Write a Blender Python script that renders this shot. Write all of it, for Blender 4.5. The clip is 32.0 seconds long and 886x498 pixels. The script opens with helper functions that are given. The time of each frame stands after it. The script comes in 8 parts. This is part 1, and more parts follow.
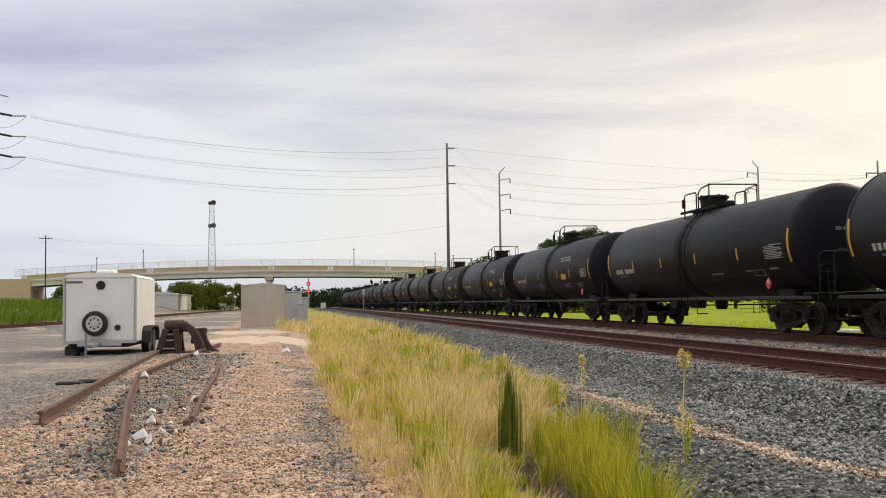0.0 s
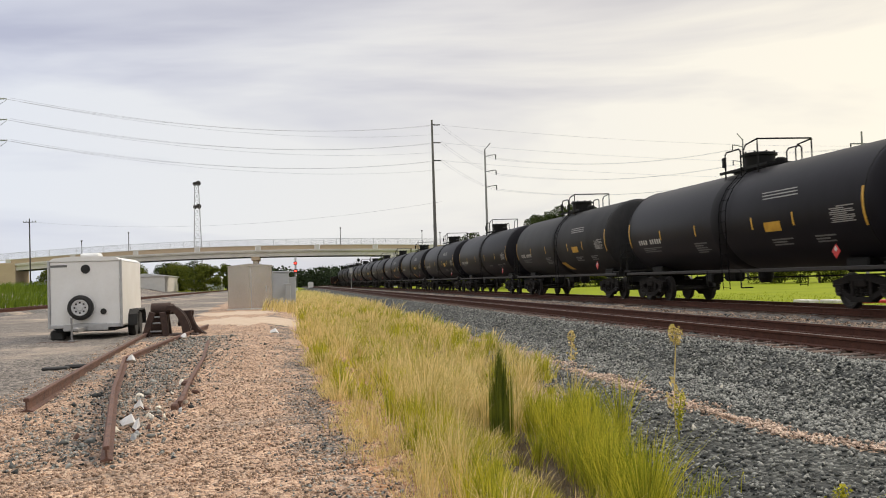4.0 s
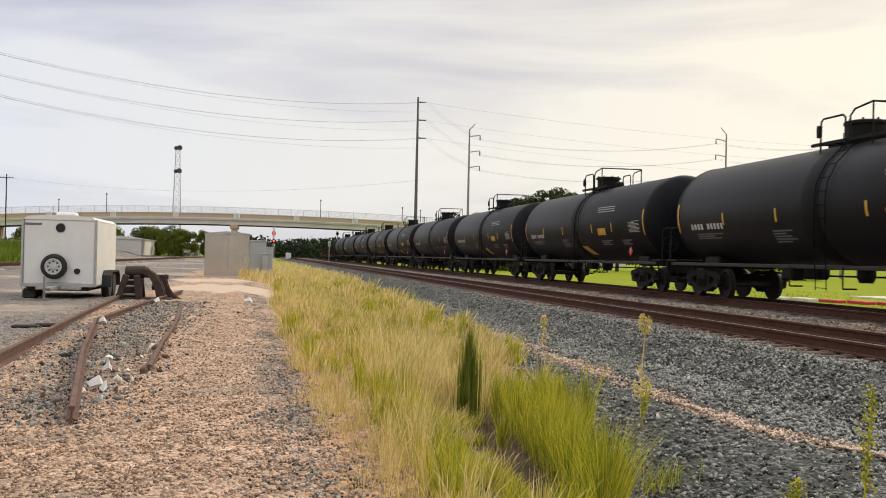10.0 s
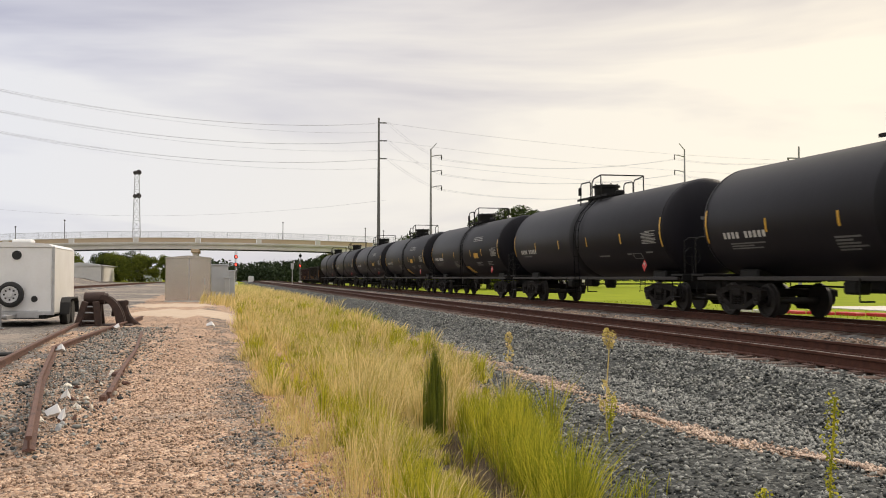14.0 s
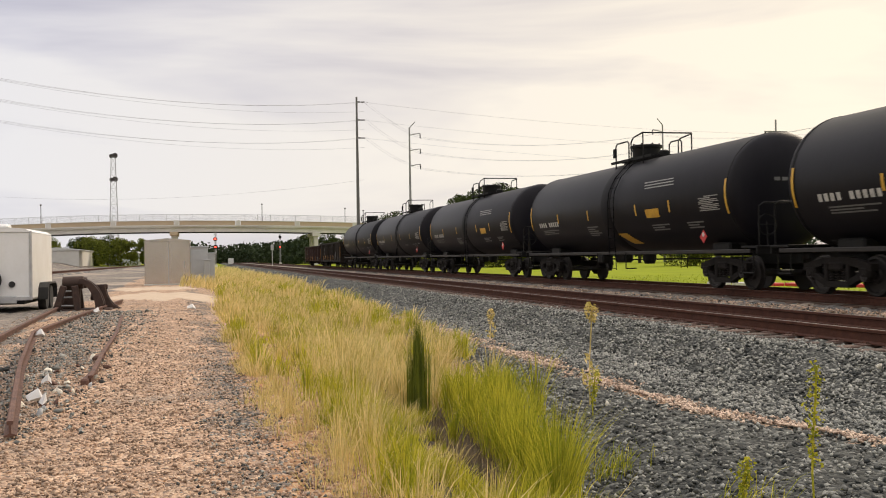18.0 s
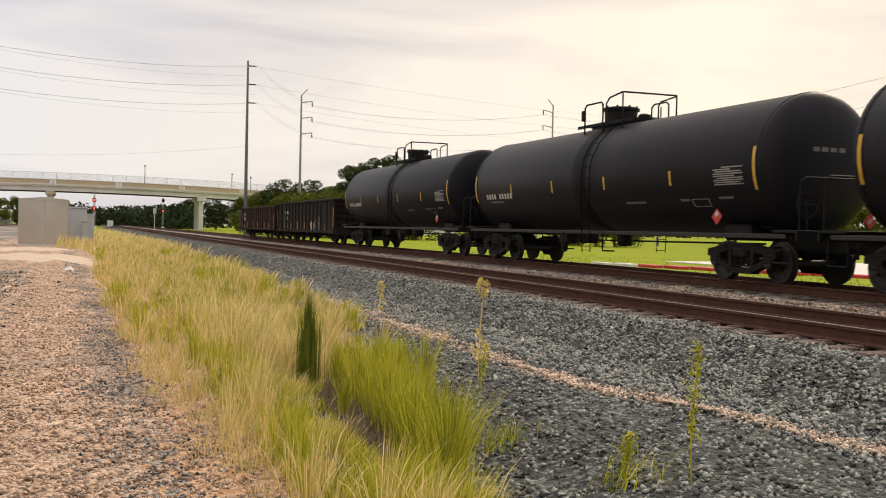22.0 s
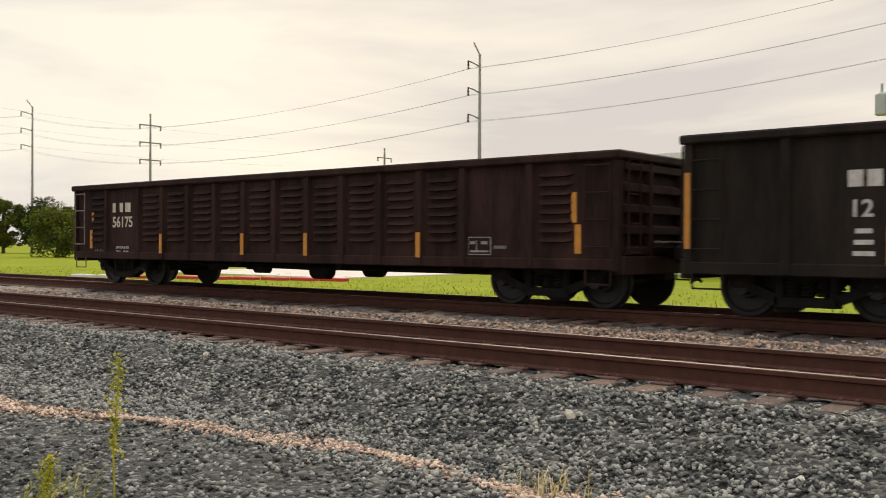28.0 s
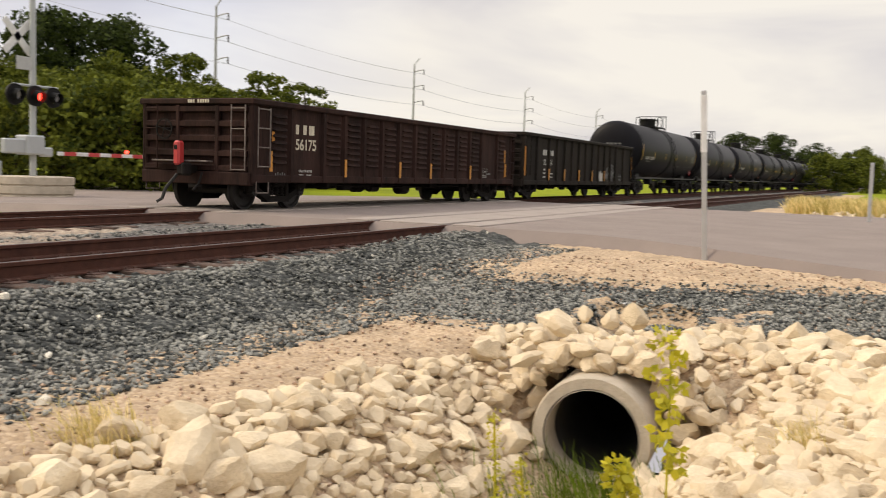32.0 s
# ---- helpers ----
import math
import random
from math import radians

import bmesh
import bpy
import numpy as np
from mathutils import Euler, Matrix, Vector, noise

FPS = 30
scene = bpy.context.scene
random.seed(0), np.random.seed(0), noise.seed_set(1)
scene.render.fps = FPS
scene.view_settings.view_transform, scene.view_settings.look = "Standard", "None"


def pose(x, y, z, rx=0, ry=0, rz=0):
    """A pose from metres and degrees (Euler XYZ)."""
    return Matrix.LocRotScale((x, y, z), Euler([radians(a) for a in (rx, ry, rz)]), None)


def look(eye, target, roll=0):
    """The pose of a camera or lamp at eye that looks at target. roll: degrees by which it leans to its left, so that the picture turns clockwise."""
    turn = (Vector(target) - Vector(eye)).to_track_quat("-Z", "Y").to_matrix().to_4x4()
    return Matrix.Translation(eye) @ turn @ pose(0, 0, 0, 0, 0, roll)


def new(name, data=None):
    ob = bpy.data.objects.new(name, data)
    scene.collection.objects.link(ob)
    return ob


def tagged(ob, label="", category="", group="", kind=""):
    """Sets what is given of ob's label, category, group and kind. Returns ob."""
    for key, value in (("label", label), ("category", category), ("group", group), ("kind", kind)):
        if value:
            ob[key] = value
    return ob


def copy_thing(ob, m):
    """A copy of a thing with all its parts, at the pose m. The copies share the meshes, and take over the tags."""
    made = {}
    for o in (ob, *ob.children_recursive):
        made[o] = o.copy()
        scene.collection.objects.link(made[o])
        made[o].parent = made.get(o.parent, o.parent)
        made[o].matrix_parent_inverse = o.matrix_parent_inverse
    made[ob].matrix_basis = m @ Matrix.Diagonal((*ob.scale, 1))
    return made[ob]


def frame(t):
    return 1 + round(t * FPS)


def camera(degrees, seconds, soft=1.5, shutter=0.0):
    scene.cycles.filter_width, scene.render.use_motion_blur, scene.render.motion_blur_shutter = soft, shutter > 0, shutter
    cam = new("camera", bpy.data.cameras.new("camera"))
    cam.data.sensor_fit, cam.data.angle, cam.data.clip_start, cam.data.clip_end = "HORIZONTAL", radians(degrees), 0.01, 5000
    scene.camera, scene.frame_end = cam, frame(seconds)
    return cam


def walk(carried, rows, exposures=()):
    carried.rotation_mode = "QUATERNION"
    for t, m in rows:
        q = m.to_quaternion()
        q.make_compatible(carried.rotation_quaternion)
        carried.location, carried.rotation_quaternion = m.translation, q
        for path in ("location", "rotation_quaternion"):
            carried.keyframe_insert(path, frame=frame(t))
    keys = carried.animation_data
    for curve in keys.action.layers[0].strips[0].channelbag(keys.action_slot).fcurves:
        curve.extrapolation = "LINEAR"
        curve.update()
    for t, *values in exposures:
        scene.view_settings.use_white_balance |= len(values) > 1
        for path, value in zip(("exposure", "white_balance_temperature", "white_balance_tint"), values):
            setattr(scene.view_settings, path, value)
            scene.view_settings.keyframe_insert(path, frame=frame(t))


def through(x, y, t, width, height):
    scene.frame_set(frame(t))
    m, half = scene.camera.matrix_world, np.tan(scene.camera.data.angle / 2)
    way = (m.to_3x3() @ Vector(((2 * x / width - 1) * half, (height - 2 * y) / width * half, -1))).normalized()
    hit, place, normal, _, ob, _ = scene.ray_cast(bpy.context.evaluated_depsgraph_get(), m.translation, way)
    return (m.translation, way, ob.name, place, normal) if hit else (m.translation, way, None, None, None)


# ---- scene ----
cam = camera(49.55, 32.0, soft=1.0, shutter=0.2)
PATH = [
    (0.0, -0.148, 0.003, 0.991, 93.17, 0.80, -8.73),
    (0.5, -0.170, 0.013, 0.994, 93.18, -0.67, -9.09),
    (1.0, -0.214, 0.005, 1.013, 92.12, -2.88, -8.61),
    (1.5, -0.199, 0.040, 1.019, 91.31, -2.62, -8.83),
    (2.0, -0.183, 0.070, 1.009, 90.77, -1.26, -9.59),
    (2.5, -0.153, 0.107, 0.997, 90.54, -0.25, -9.46),
    (3.0, -0.141, 0.116, 0.994, 90.65, 0.43, -9.62),
    (3.5, -0.134, 0.110, 0.997, 91.05, 1.08, -9.20),
    (4.0, -0.143, 0.114, 1.017, 91.78, 1.77, -9.48),
    (4.5, -0.157, 0.114, 1.115, 92.31, 1.34, -9.80),
    (6.5, -0.148, 0.108, 1.032, 92.25, 0.06, -10.26),
    (7.0, -0.157, 0.099, 1.026, 92.36, -0.42, -10.58),
    (7.5, -0.154, 0.090, 1.023, 92.57, -0.43, -10.84),
    (8.0, -0.142, 0.089, 1.025, 91.78, -1.12, -10.86),
    (8.5, -0.108, 0.079, 1.011, 90.89, -1.62, -10.31),
    (9.0, -0.103, 0.085, 1.008, 90.89, -1.64, -10.22),
    (9.5, -0.096, 0.091, 1.013, 90.80, -1.35, -10.53),
    (10.0, -0.115, 0.090, 1.015, 90.50, -1.27, -10.78),
    (10.5, -0.105, 0.110, 1.011, 90.62, -1.21, -11.38),
    (11.0, -0.112, 0.102, 1.016, 91.63, -1.07, -12.76),
    (11.5, -0.109, 0.089, 1.006, 92.14, -0.91, -13.35),
    (12.0, -0.095, 0.109, 1.008, 91.93, -0.42, -12.79),
    (12.5, -0.099, 0.113, 1.002, 91.64, -0.02, -12.14),
    (13.0, -0.088, 0.126, 1.007, 91.23, 0.14, -12.36),
    (13.5, -0.094, 0.126, 1.009, 91.30, 0.08, -12.83),
    (14.0, -0.098, 0.122, 1.000, 91.70, -0.05, -12.93),
    (14.5, -0.108, 0.126, 1.000, 91.79, -0.38, -12.65),
    (16.5, -0.089, 0.179, 0.982, 90.67, 0.47, -12.44),
    (17.0, -0.087, 0.189, 0.977, 90.39, 0.92, -12.77),
    (17.5, -0.097, 0.172, 0.975, 90.45, 1.00, -13.26),
    (18.0, -0.103, 0.148, 0.981, 90.42, 0.94, -14.09),
    (18.5, -0.118, 0.105, 0.995, 90.51, 0.43, -15.00),
    (19.0, -0.121, 0.106, 1.000, 90.36, -0.15, -15.12),
    (19.5, -0.126, 0.114, 1.000, 89.58, -1.21, -14.52),
    (20.0, -0.125, 0.141, 0.994, 89.20, -1.51, -13.58),
    (20.5, -0.143, 0.118, 0.994, 89.72, -1.34, -14.58),
    (21.0, -0.164, 0.106, 0.990, 90.00, -1.23, -16.28),
    (21.5, -0.173, 0.135, 0.984, 89.49, -1.23, -18.22),
    (22.0, -0.179, 0.164, 0.980, 88.81, -1.26, -20.76),
    (22.5, -0.171, 0.159, 0.985, 88.16, -1.80, -22.80),
    (23.0, -0.164, 0.126, 1.014, 87.62, -3.09, -23.88),
    (23.5, -0.146, 0.043, 1.041, 87.89, -3.42, -25.04),
    (24.0, -0.136, 0.014, 1.032, 88.70, -3.04, -27.33),
    (24.5, -0.096, 0.006, 1.077, 88.88, -2.33, -29.80),
    (26.5, 0.099, -0.048, 1.006, 89.10, -1.84, -37.99),
    (27.0, 0.133, -0.067, 1.002, 89.61, -1.72, -42.12),
    (27.5, 0.167, -0.083, 0.998, 89.52, -1.03, -45.73),
    (28.0, 0.235, -0.091, 0.992, 89.72, -0.25, -50.12),
    (28.5, 0.361, -0.065, 0.968, 89.70, -0.09, -55.78),
    (29.0, 0.405, -0.112, 0.973, 89.37, -0.82, -65.74),
    (29.5, 0.479, -0.244, 0.958, 88.96, -0.76, -79.61),
    (29.6, 0.483, -0.258, 0.961, 88.91, -0.83, -82.49),
    (30.0, 0.515, -0.346, 0.965, 88.57, -0.01, -94.56),
    (30.2, 0.526, -0.375, 0.964, 88.25, -0.12, -101.96),
    (30.5, 0.512, -0.400, 0.974, 87.37, -0.40, -113.88),
    (30.8, 0.491, -0.430, 0.952, 86.72, -0.32, -126.04),
    (31.0, 0.462, -0.432, 0.955, 86.13, -0.75, -132.95),
    (31.4, 0.416, -0.446, 0.957, 85.37, -1.54, -143.31),
    (31.5, 0.404, -0.463, 0.962, 85.38, -1.59, -145.31),
    (32.0, 0.352, -0.582, 0.964, 85.42, -1.77, -154.74),
]
walk(cam, [(t, pose(x, y, z, rx, ry, rz)) for t, x, y, z, rx, ry, rz in PATH], exposures=[(0.0, -0.02, 6400, 10), (9.0, 0.0, 6500, 10), (13.0, 0.0, 6600, 11), (22.0, 0.02, 6850, 13), (29.7, 0.0, 6650, 11), (30.7, 0.28, 7100, 15), (31.3, 0.18, 6950, 14), (32.0, 0.06, 6750, 12)])

# ---- layout: the near track is used by nothing, the train runs on the far one ----
H_EYE, XN, XF = 1.055, 8.57, 14.10
GAUGE = 1.51
SPEED_ROWS = [(0, 298.3), (2.1, 278.1), (4, 259.65), (9, 211.05), (12, 182.0), (14.1, 161.4), (19, 112.75), (20.5, 97.65), (22.5, 77.45), (24, 62.4), (26.5, 37.2),
              (28, 22.3), (29.6, 6.6), (30.2, 0.80), (30.8, -5.2), (31.4, -11.0), (32, -17.0)]

# ---- world and sun ----
world = bpy.data.worlds.new("sky")
scene.world = world
world.use_nodes = True
wn, wl = world.node_tree.nodes, world.node_tree.links
wn.clear()
wout, wbg = wn.new("ShaderNodeOutputWorld"), wn.new("ShaderNodeBackground")
sky = wn.new("ShaderNodeTexSky")
sky.sky_type, sky.sun_disc = "NISHITA", False
SUN_EL, SUN_AZ = 38.0, 62.0
sky.sun_elevation, sky.sun_rotation = radians(SUN_EL), radians(SUN_AZ)
skys = wn.new("ShaderNodeVectorMath")
skys.operation = "SCALE"
skys.inputs["Scale"].default_value = 0.10
wl.new(sky.outputs[0], skys.inputs[0])
geo = wn.new("ShaderNodeTexCoord")
mapg = wn.new("ShaderNodeMapping")
mapg.inputs["Scale"].default_value = (1.0, 1.0, 5.2)
wl.new(geo.outputs["Generated"], mapg.inputs[0])
cn = wn.new("ShaderNodeTexNoise")
cn.inputs["Scale"].default_value, cn.inputs["Detail"].default_value, cn.inputs["Roughness"].default_value = 1.6, 5.0, 0.52
cn.inputs["Distortion"].default_value = 0.5
wl.new(mapg.outputs[0], cn.inputs["Vector"])
cr = wn.new("ShaderNodeValToRGB")
cr.color_ramp.elements[0].position, cr.color_ramp.elements[0].color = 0.36, (0.555, 0.55, 0.62, 1)
cr.color_ramp.elements[1].position, cr.color_ramp.elements[1].color = 0.60, (0.885, 0.868, 0.84, 1)
mid = cr.color_ramp.elements.new(0.48)
mid.color = (0.725, 0.715, 0.745, 1)
wl.new(cn.outputs["Fac"], cr.inputs[0])
# the veiled sun brightens and warms the cloud deck round it
dotn = wn.new("ShaderNodeVectorMath")
dotn.operation = "DOT_PRODUCT"
wl.new(geo.outputs["Generated"], dotn.inputs[0])
_az, _el = radians(62), radians(16)
dotn.inputs[1].default_value = (math.sin(_az) * math.cos(_el), math.cos(_az) * math.cos(_el), math.sin(_el))
glow = wn.new("ShaderNodeValToRGB")
glow.color_ramp.elements[0].position, glow.color_ramp.elements[0].color = 0.54, (1, 1, 1, 1)
glow.color_ramp.elements[1].position, glow.color_ramp.elements[1].color = 0.95, (1.24, 1.15, 0.95, 1)
away = glow.color_ramp.elements.new(0.24)
away.color = (0.93, 0.975, 1.07, 1)
behind = glow.color_ramp.elements.new(0.02)
behind.color = (1.03, 1.015, 0.965, 1)
wl.new(dotn.outputs["Value"], glow.inputs[0])
mulg = wn.new("ShaderNodeMix")
mulg.data_type, mulg.blend_type = "RGBA", "MULTIPLY"
mulg.inputs["Factor"].default_value = 1.0
wl.new(cr.outputs[0], mulg.inputs["A"])
wl.new(glow.outputs[0], mulg.inputs["B"])
# an overcast sky is up to three times brighter overhead than at the horizon
sepz = wn.new("ShaderNodeSeparateXYZ")
wl.new(geo.outputs["Generated"], sepz.inputs[0])
zen = wn.new("ShaderNodeMapRange")
zen.interpolation_type = "SMOOTHSTEP"
zen.inputs["From Min"].default_value, zen.inputs["From Max"].default_value = 0.28, 0.95
zen.inputs["To Min"].default_value, zen.inputs["To Max"].default_value = 1.0, 2.1
wl.new(sepz.outputs["Z"], zen.inputs["Value"])
mixs = wn.new("ShaderNodeMix")
mixs.data_type = "RGBA"
mixs.inputs["Factor"].default_value = 0.93
wl.new(skys.outputs[0], mixs.inputs["A"])
wl.new(mulg.outputs["Result"], mixs.inputs["B"])
wl.new(mixs.outputs["Result"], wbg.inputs["Color"])
wl.new(zen.outputs[0], wbg.inputs["Strength"])
wl.new(wbg.outputs[0], wout.inputs[0])
sun = new("sun", bpy.data.lights.new("sun", "SUN"))
sun.data.energy, sun.data.angle, sun.data.color = 2.0, radians(18), (1.0, 0.87, 0.68)
sun.matrix_world = look((300 * math.sin(radians(SUN_AZ)), 300 * math.cos(radians(SUN_AZ)), 300 * math.tan(radians(SUN_EL))), (0, 0, 0))


# ---- materials ----
def mat(name, color, rough=0.7, metal=0.0, color2=None, scale=6.0, scale2=60.0, bump=0.0, mix2=0.5, emit=0.0, island=0.0, objrand=0.0, stretch=(1, 1, 1), spec=0.5, through=0.0):
    m = bpy.data.materials.new(name)
    m.use_nodes = True
    nt, ln = m.node_tree.nodes, m.node_tree.links
    b = nt["Principled BSDF"]
    b.inputs["Roughness"].default_value, b.inputs["Metallic"].default_value = rough, metal
    b.inputs["Specular IOR Level"].default_value = spec
    c2 = color2 or tuple(v * 0.75 for v in color)
    tc = nt.new("ShaderNodeTexCoord")
    mp = nt.new("ShaderNodeMapping")
    mp.inputs["Scale"].default_value = stretch
    ln.new(tc.outputs["Object"], mp.inputs[0])
    n1, n2 = nt.new("ShaderNodeTexNoise"), nt.new("ShaderNodeTexNoise")
    for n, s, d in ((n1, scale, 5), (n2, scale2, 3)):
        n.inputs["Scale"].default_value, n.inputs["Detail"].default_value = s, d
        n.inputs["Roughness"].default_value = 0.6
        ln.new(mp.outputs[0], n.inputs["Vector"])
    add = nt.new("ShaderNodeMath")
    add.operation = "MULTIPLY_ADD"
    ln.new(n2.outputs["Fac"], add.inputs[0])
    add.inputs[1].default_value = mix2
    mul = nt.new("ShaderNodeMath")
    mul.operation = "MULTIPLY_ADD"
    ln.new(n1.outputs["Fac"], mul.inputs[0])
    mul.inputs[1].default_value, mul.inputs[2].default_value = 1.8, -0.4 - mix2 * 0.5
    ln.new(mul.outputs[0], add.inputs[2])
    fac = add.outputs[0]
    if island or objrand:
        src = nt.new("ShaderNodeNewGeometry").outputs["Random Per Island"] if island else nt.new("ShaderNodeObjectInfo").outputs["Random"]
        ai = nt.new("ShaderNodeMath")
        ai.operation = "MULTIPLY_ADD"
        ln.new(src, ai.inputs[0])
        ai.inputs[1].default_value = island or objrand
        sb = nt.new("ShaderNodeMath")
        sb.operation = "SUBTRACT"
        ln.new(fac, sb.inputs[0])
        sb.inputs[1].default_value = (island or objrand) * 0.5
        ln.new(sb.outputs[0], ai.inputs[2])
        fac = ai.outputs[0]
    r = nt.new("ShaderNodeMix")
    r.data_type = "RGBA"
    ln.new(fac, r.inputs["Factor"])
    r.inputs["A"].default_value, r.inputs["B"].default_value = (*c2, 1), (*color, 1)
    ln.new(r.outputs["Result"], b.inputs["Base Color"])
    if bump:
        bp = nt.new("ShaderNodeBump")
        bp.inputs["Strength"].default_value, bp.inputs["Distance"].default_value = min(bump, 1.0), 0.02
        ln.new(n2.outputs["Fac"], bp.inputs["Height"])
        ln.new(bp.outputs[0], b.inputs["Normal"])
    if through:
        # thin leaves let part of the light through
        tr, ms = nt.new("ShaderNodeBsdfTranslucent"), nt.new("ShaderNodeMixShader")
        ln.new(r.outputs["Result"], tr.inputs["Color"])
        ms.inputs[0].default_value = through
        ln.new(b.outputs[0], ms.inputs[1])
        ln.new(tr.outputs[0], ms.inputs[2])
        ln.new(ms.outputs[0], nt["Material Output"].inputs["Surface"])
    if emit:
        b.inputs["Emission Color"].default_value, b.inputs["Emission Strength"].default_value = (*color, 1), emit
    return m


def gravel(name, cols, size=0.05, bump=0.8, patch=None, patch_scale=0.35, patch_cut=(0.5, 0.6), rough=0.9):
    """Crushed stone: each cell of a Voronoi pattern is a stone with a grey of its own; patch: a second stone colour in drifts."""
    m = bpy.data.materials.new(name)
    m.use_nodes = True
    nt, ln = m.node_tree.nodes, m.node_tree.links
    b = nt["Principled BSDF"]
    b.inputs["Roughness"].default_value = rough
    b.inputs["Specular IOR Level"].default_value = 0.3
    tc = nt.new("ShaderNodeTexCoord")
    vo = nt.new("ShaderNodeTexVoronoi")
    vo.inputs["Scale"].default_value = 1.0 / size
    ln.new(tc.outputs["Object"], vo.inputs["Vector"])
    sep = nt.new("ShaderNodeSeparateColor")
    ln.new(vo.outputs["Color"], sep.inputs[0])

    def ramp(cs):
        r = nt.new("ShaderNodeValToRGB")
        r.color_ramp.interpolation = "CONSTANT"
        els = r.color_ramp.elements
        for i, c in enumerate(cs):
            e = els[i] if i < 2 else els.new(0.5)
            e.color = (*c, 1)
        for i, c in enumerate(cs):
            els[i].position = i / len(cs)
        for i, c in enumerate(cs):
            els[i].color = (*c, 1)
        ln.new(sep.outputs[0], r.inputs[0])
        return r
    col = ramp(cols).outputs[0]
    big = nt.new("ShaderNodeTexNoise")
    big.inputs["Scale"].default_value, big.inputs["Detail"].default_value = patch_scale, 6
    big.inputs["Roughness"].default_value = 0.65
    ln.new(tc.outputs["Object"], big.inputs["Vector"])
    if patch:
        mr = nt.new("ShaderNodeMapRange")
        mr.inputs["From Min"].default_value, mr.inputs["From Max"].default_value = patch_cut
        ln.new(big.outputs["Fac"], mr.inputs["Value"])
        mx = nt.new("ShaderNodeMix")
        mx.data_type = "RGBA"
        ln.new(mr.outputs[0], mx.inputs["Factor"])
        ln.new(col, mx.inputs["A"])
        ln.new(ramp(patch).outputs[0], mx.inputs["B"])
        col = mx.outputs["Result"]
    dirt = nt.new("ShaderNodeTexNoise")
    dirt.inputs["Scale"].default_value, dirt.inputs["Detail"].default_value = 1.7, 7
    ln.new(tc.outputs["Object"], dirt.inputs["Vector"])
    dr = nt.new("ShaderNodeMapRange")
    dr.inputs["From Min"].default_value, dr.inputs["From Max"].default_value = 0.3, 0.7
    dr.inputs["To Min"].default_value, dr.inputs["To Max"].default_value = 0.78, 1.18
    ln.new(dirt.outputs["Fac"], dr.inputs["Value"])
    hs = nt.new("ShaderNodeHueSaturation")
    ln.new(dr.outputs[0], hs.inputs["Value"])
    ln.new(col, hs.inputs["Color"])
    ln.new(hs.outputs[0], b.inputs["Base Color"])
    inv = nt.new("ShaderNodeMath")
    inv.operation = "SUBTRACT"
    inv.inputs[0].default_value = 1.0
    ln.new(vo.outputs["Distance"], inv.inputs[1])
    bp = nt.new("ShaderNodeBump")
    bp.inputs["Strength"].default_value, bp.inputs["Distance"].default_value = bump, size * 0.7
    ln.new(inv.outputs[0], bp.inputs["Height"])
    ln.new(bp.outputs[0], b.inputs["Normal"])
    return m


BALLAST = gravel("ballast_stone", [(0.020, 0.022, 0.021), (0.040, 0.043, 0.040), (0.070, 0.074, 0.068), (0.13, 0.132, 0.12), (0.052, 0.055, 0.052), (0.030, 0.032, 0.030)], 0.042, 0.9)
TAN = gravel("tan_gravel", [(0.46, 0.30, 0.195), (0.34, 0.215, 0.14), (0.56, 0.41, 0.29), (0.23, 0.15, 0.10), (0.42, 0.285, 0.20), (0.15, 0.11, 0.085), (0.50, 0.345, 0.235)], 0.030, 0.8,
             [(0.20, 0.165, 0.135), (0.31, 0.235, 0.175), (0.14, 0.122, 0.108), (0.37, 0.28, 0.205)], 0.6, (0.52, 0.70))
GREYPATH = gravel("grey_path_gravel", [(0.16, 0.135, 0.115), (0.10, 0.088, 0.080), (0.25, 0.195, 0.15), (0.075, 0.068, 0.064), (0.34, 0.25, 0.18)], 0.032, 0.9,
                  [(0.42, 0.28, 0.19), (0.33, 0.22, 0.15), (0.50, 0.355, 0.25)], 0.9, (0.47, 0.60))
SANDY = gravel("sandy_gravel", [(0.47, 0.35, 0.225), (0.41, 0.30, 0.19), (0.52, 0.40, 0.27), (0.35, 0.255, 0.165), (0.45, 0.34, 0.23)], 0.03, 0.5)
GREYLOT = gravel("grey_lot_gravel", [(0.15, 0.132, 0.116), (0.20, 0.176, 0.152), (0.10, 0.09, 0.08), (0.25, 0.218, 0.186)], 0.05, 0.7,
                 [(0.36, 0.295, 0.235), (0.41, 0.34, 0.27), (0.32, 0.265, 0.215)], 0.12, (0.5, 0.62))
MIDDLE = gravel("oily_gravel", [(0.10, 0.095, 0.09), (0.14, 0.13, 0.12), (0.19, 0.175, 0.16), (0.08, 0.078, 0.076)], 0.05, 0.8,
                [(0.36, 0.29, 0.22), (0.28, 0.23, 0.18), (0.43, 0.35, 0.27)], 0.30, (0.52, 0.62))
MEDIAN = gravel("tan_median_gravel", [(0.30, 0.225, 0.165), (0.20, 0.155, 0.12), (0.38, 0.295, 0.22), (0.11, 0.095, 0.082), (0.25, 0.19, 0.145)], 0.045, 0.9,
                [(0.08, 0.075, 0.07), (0.13, 0.118, 0.105), (0.18, 0.155, 0.13)], 0.5, (0.50, 0.62))
STONE = mat("loose_stone", (0.31, 0.31, 0.278), 0.88, color2=(0.030, 0.034, 0.033), scale=3, scale2=40, bump=0.15, island=1.5)
TANSTONE = mat("tan_pebble", (0.58, 0.41, 0.29), 0.9, color2=(0.17, 0.115, 0.078), scale=3, scale2=40, bump=0.3, island=1.3)
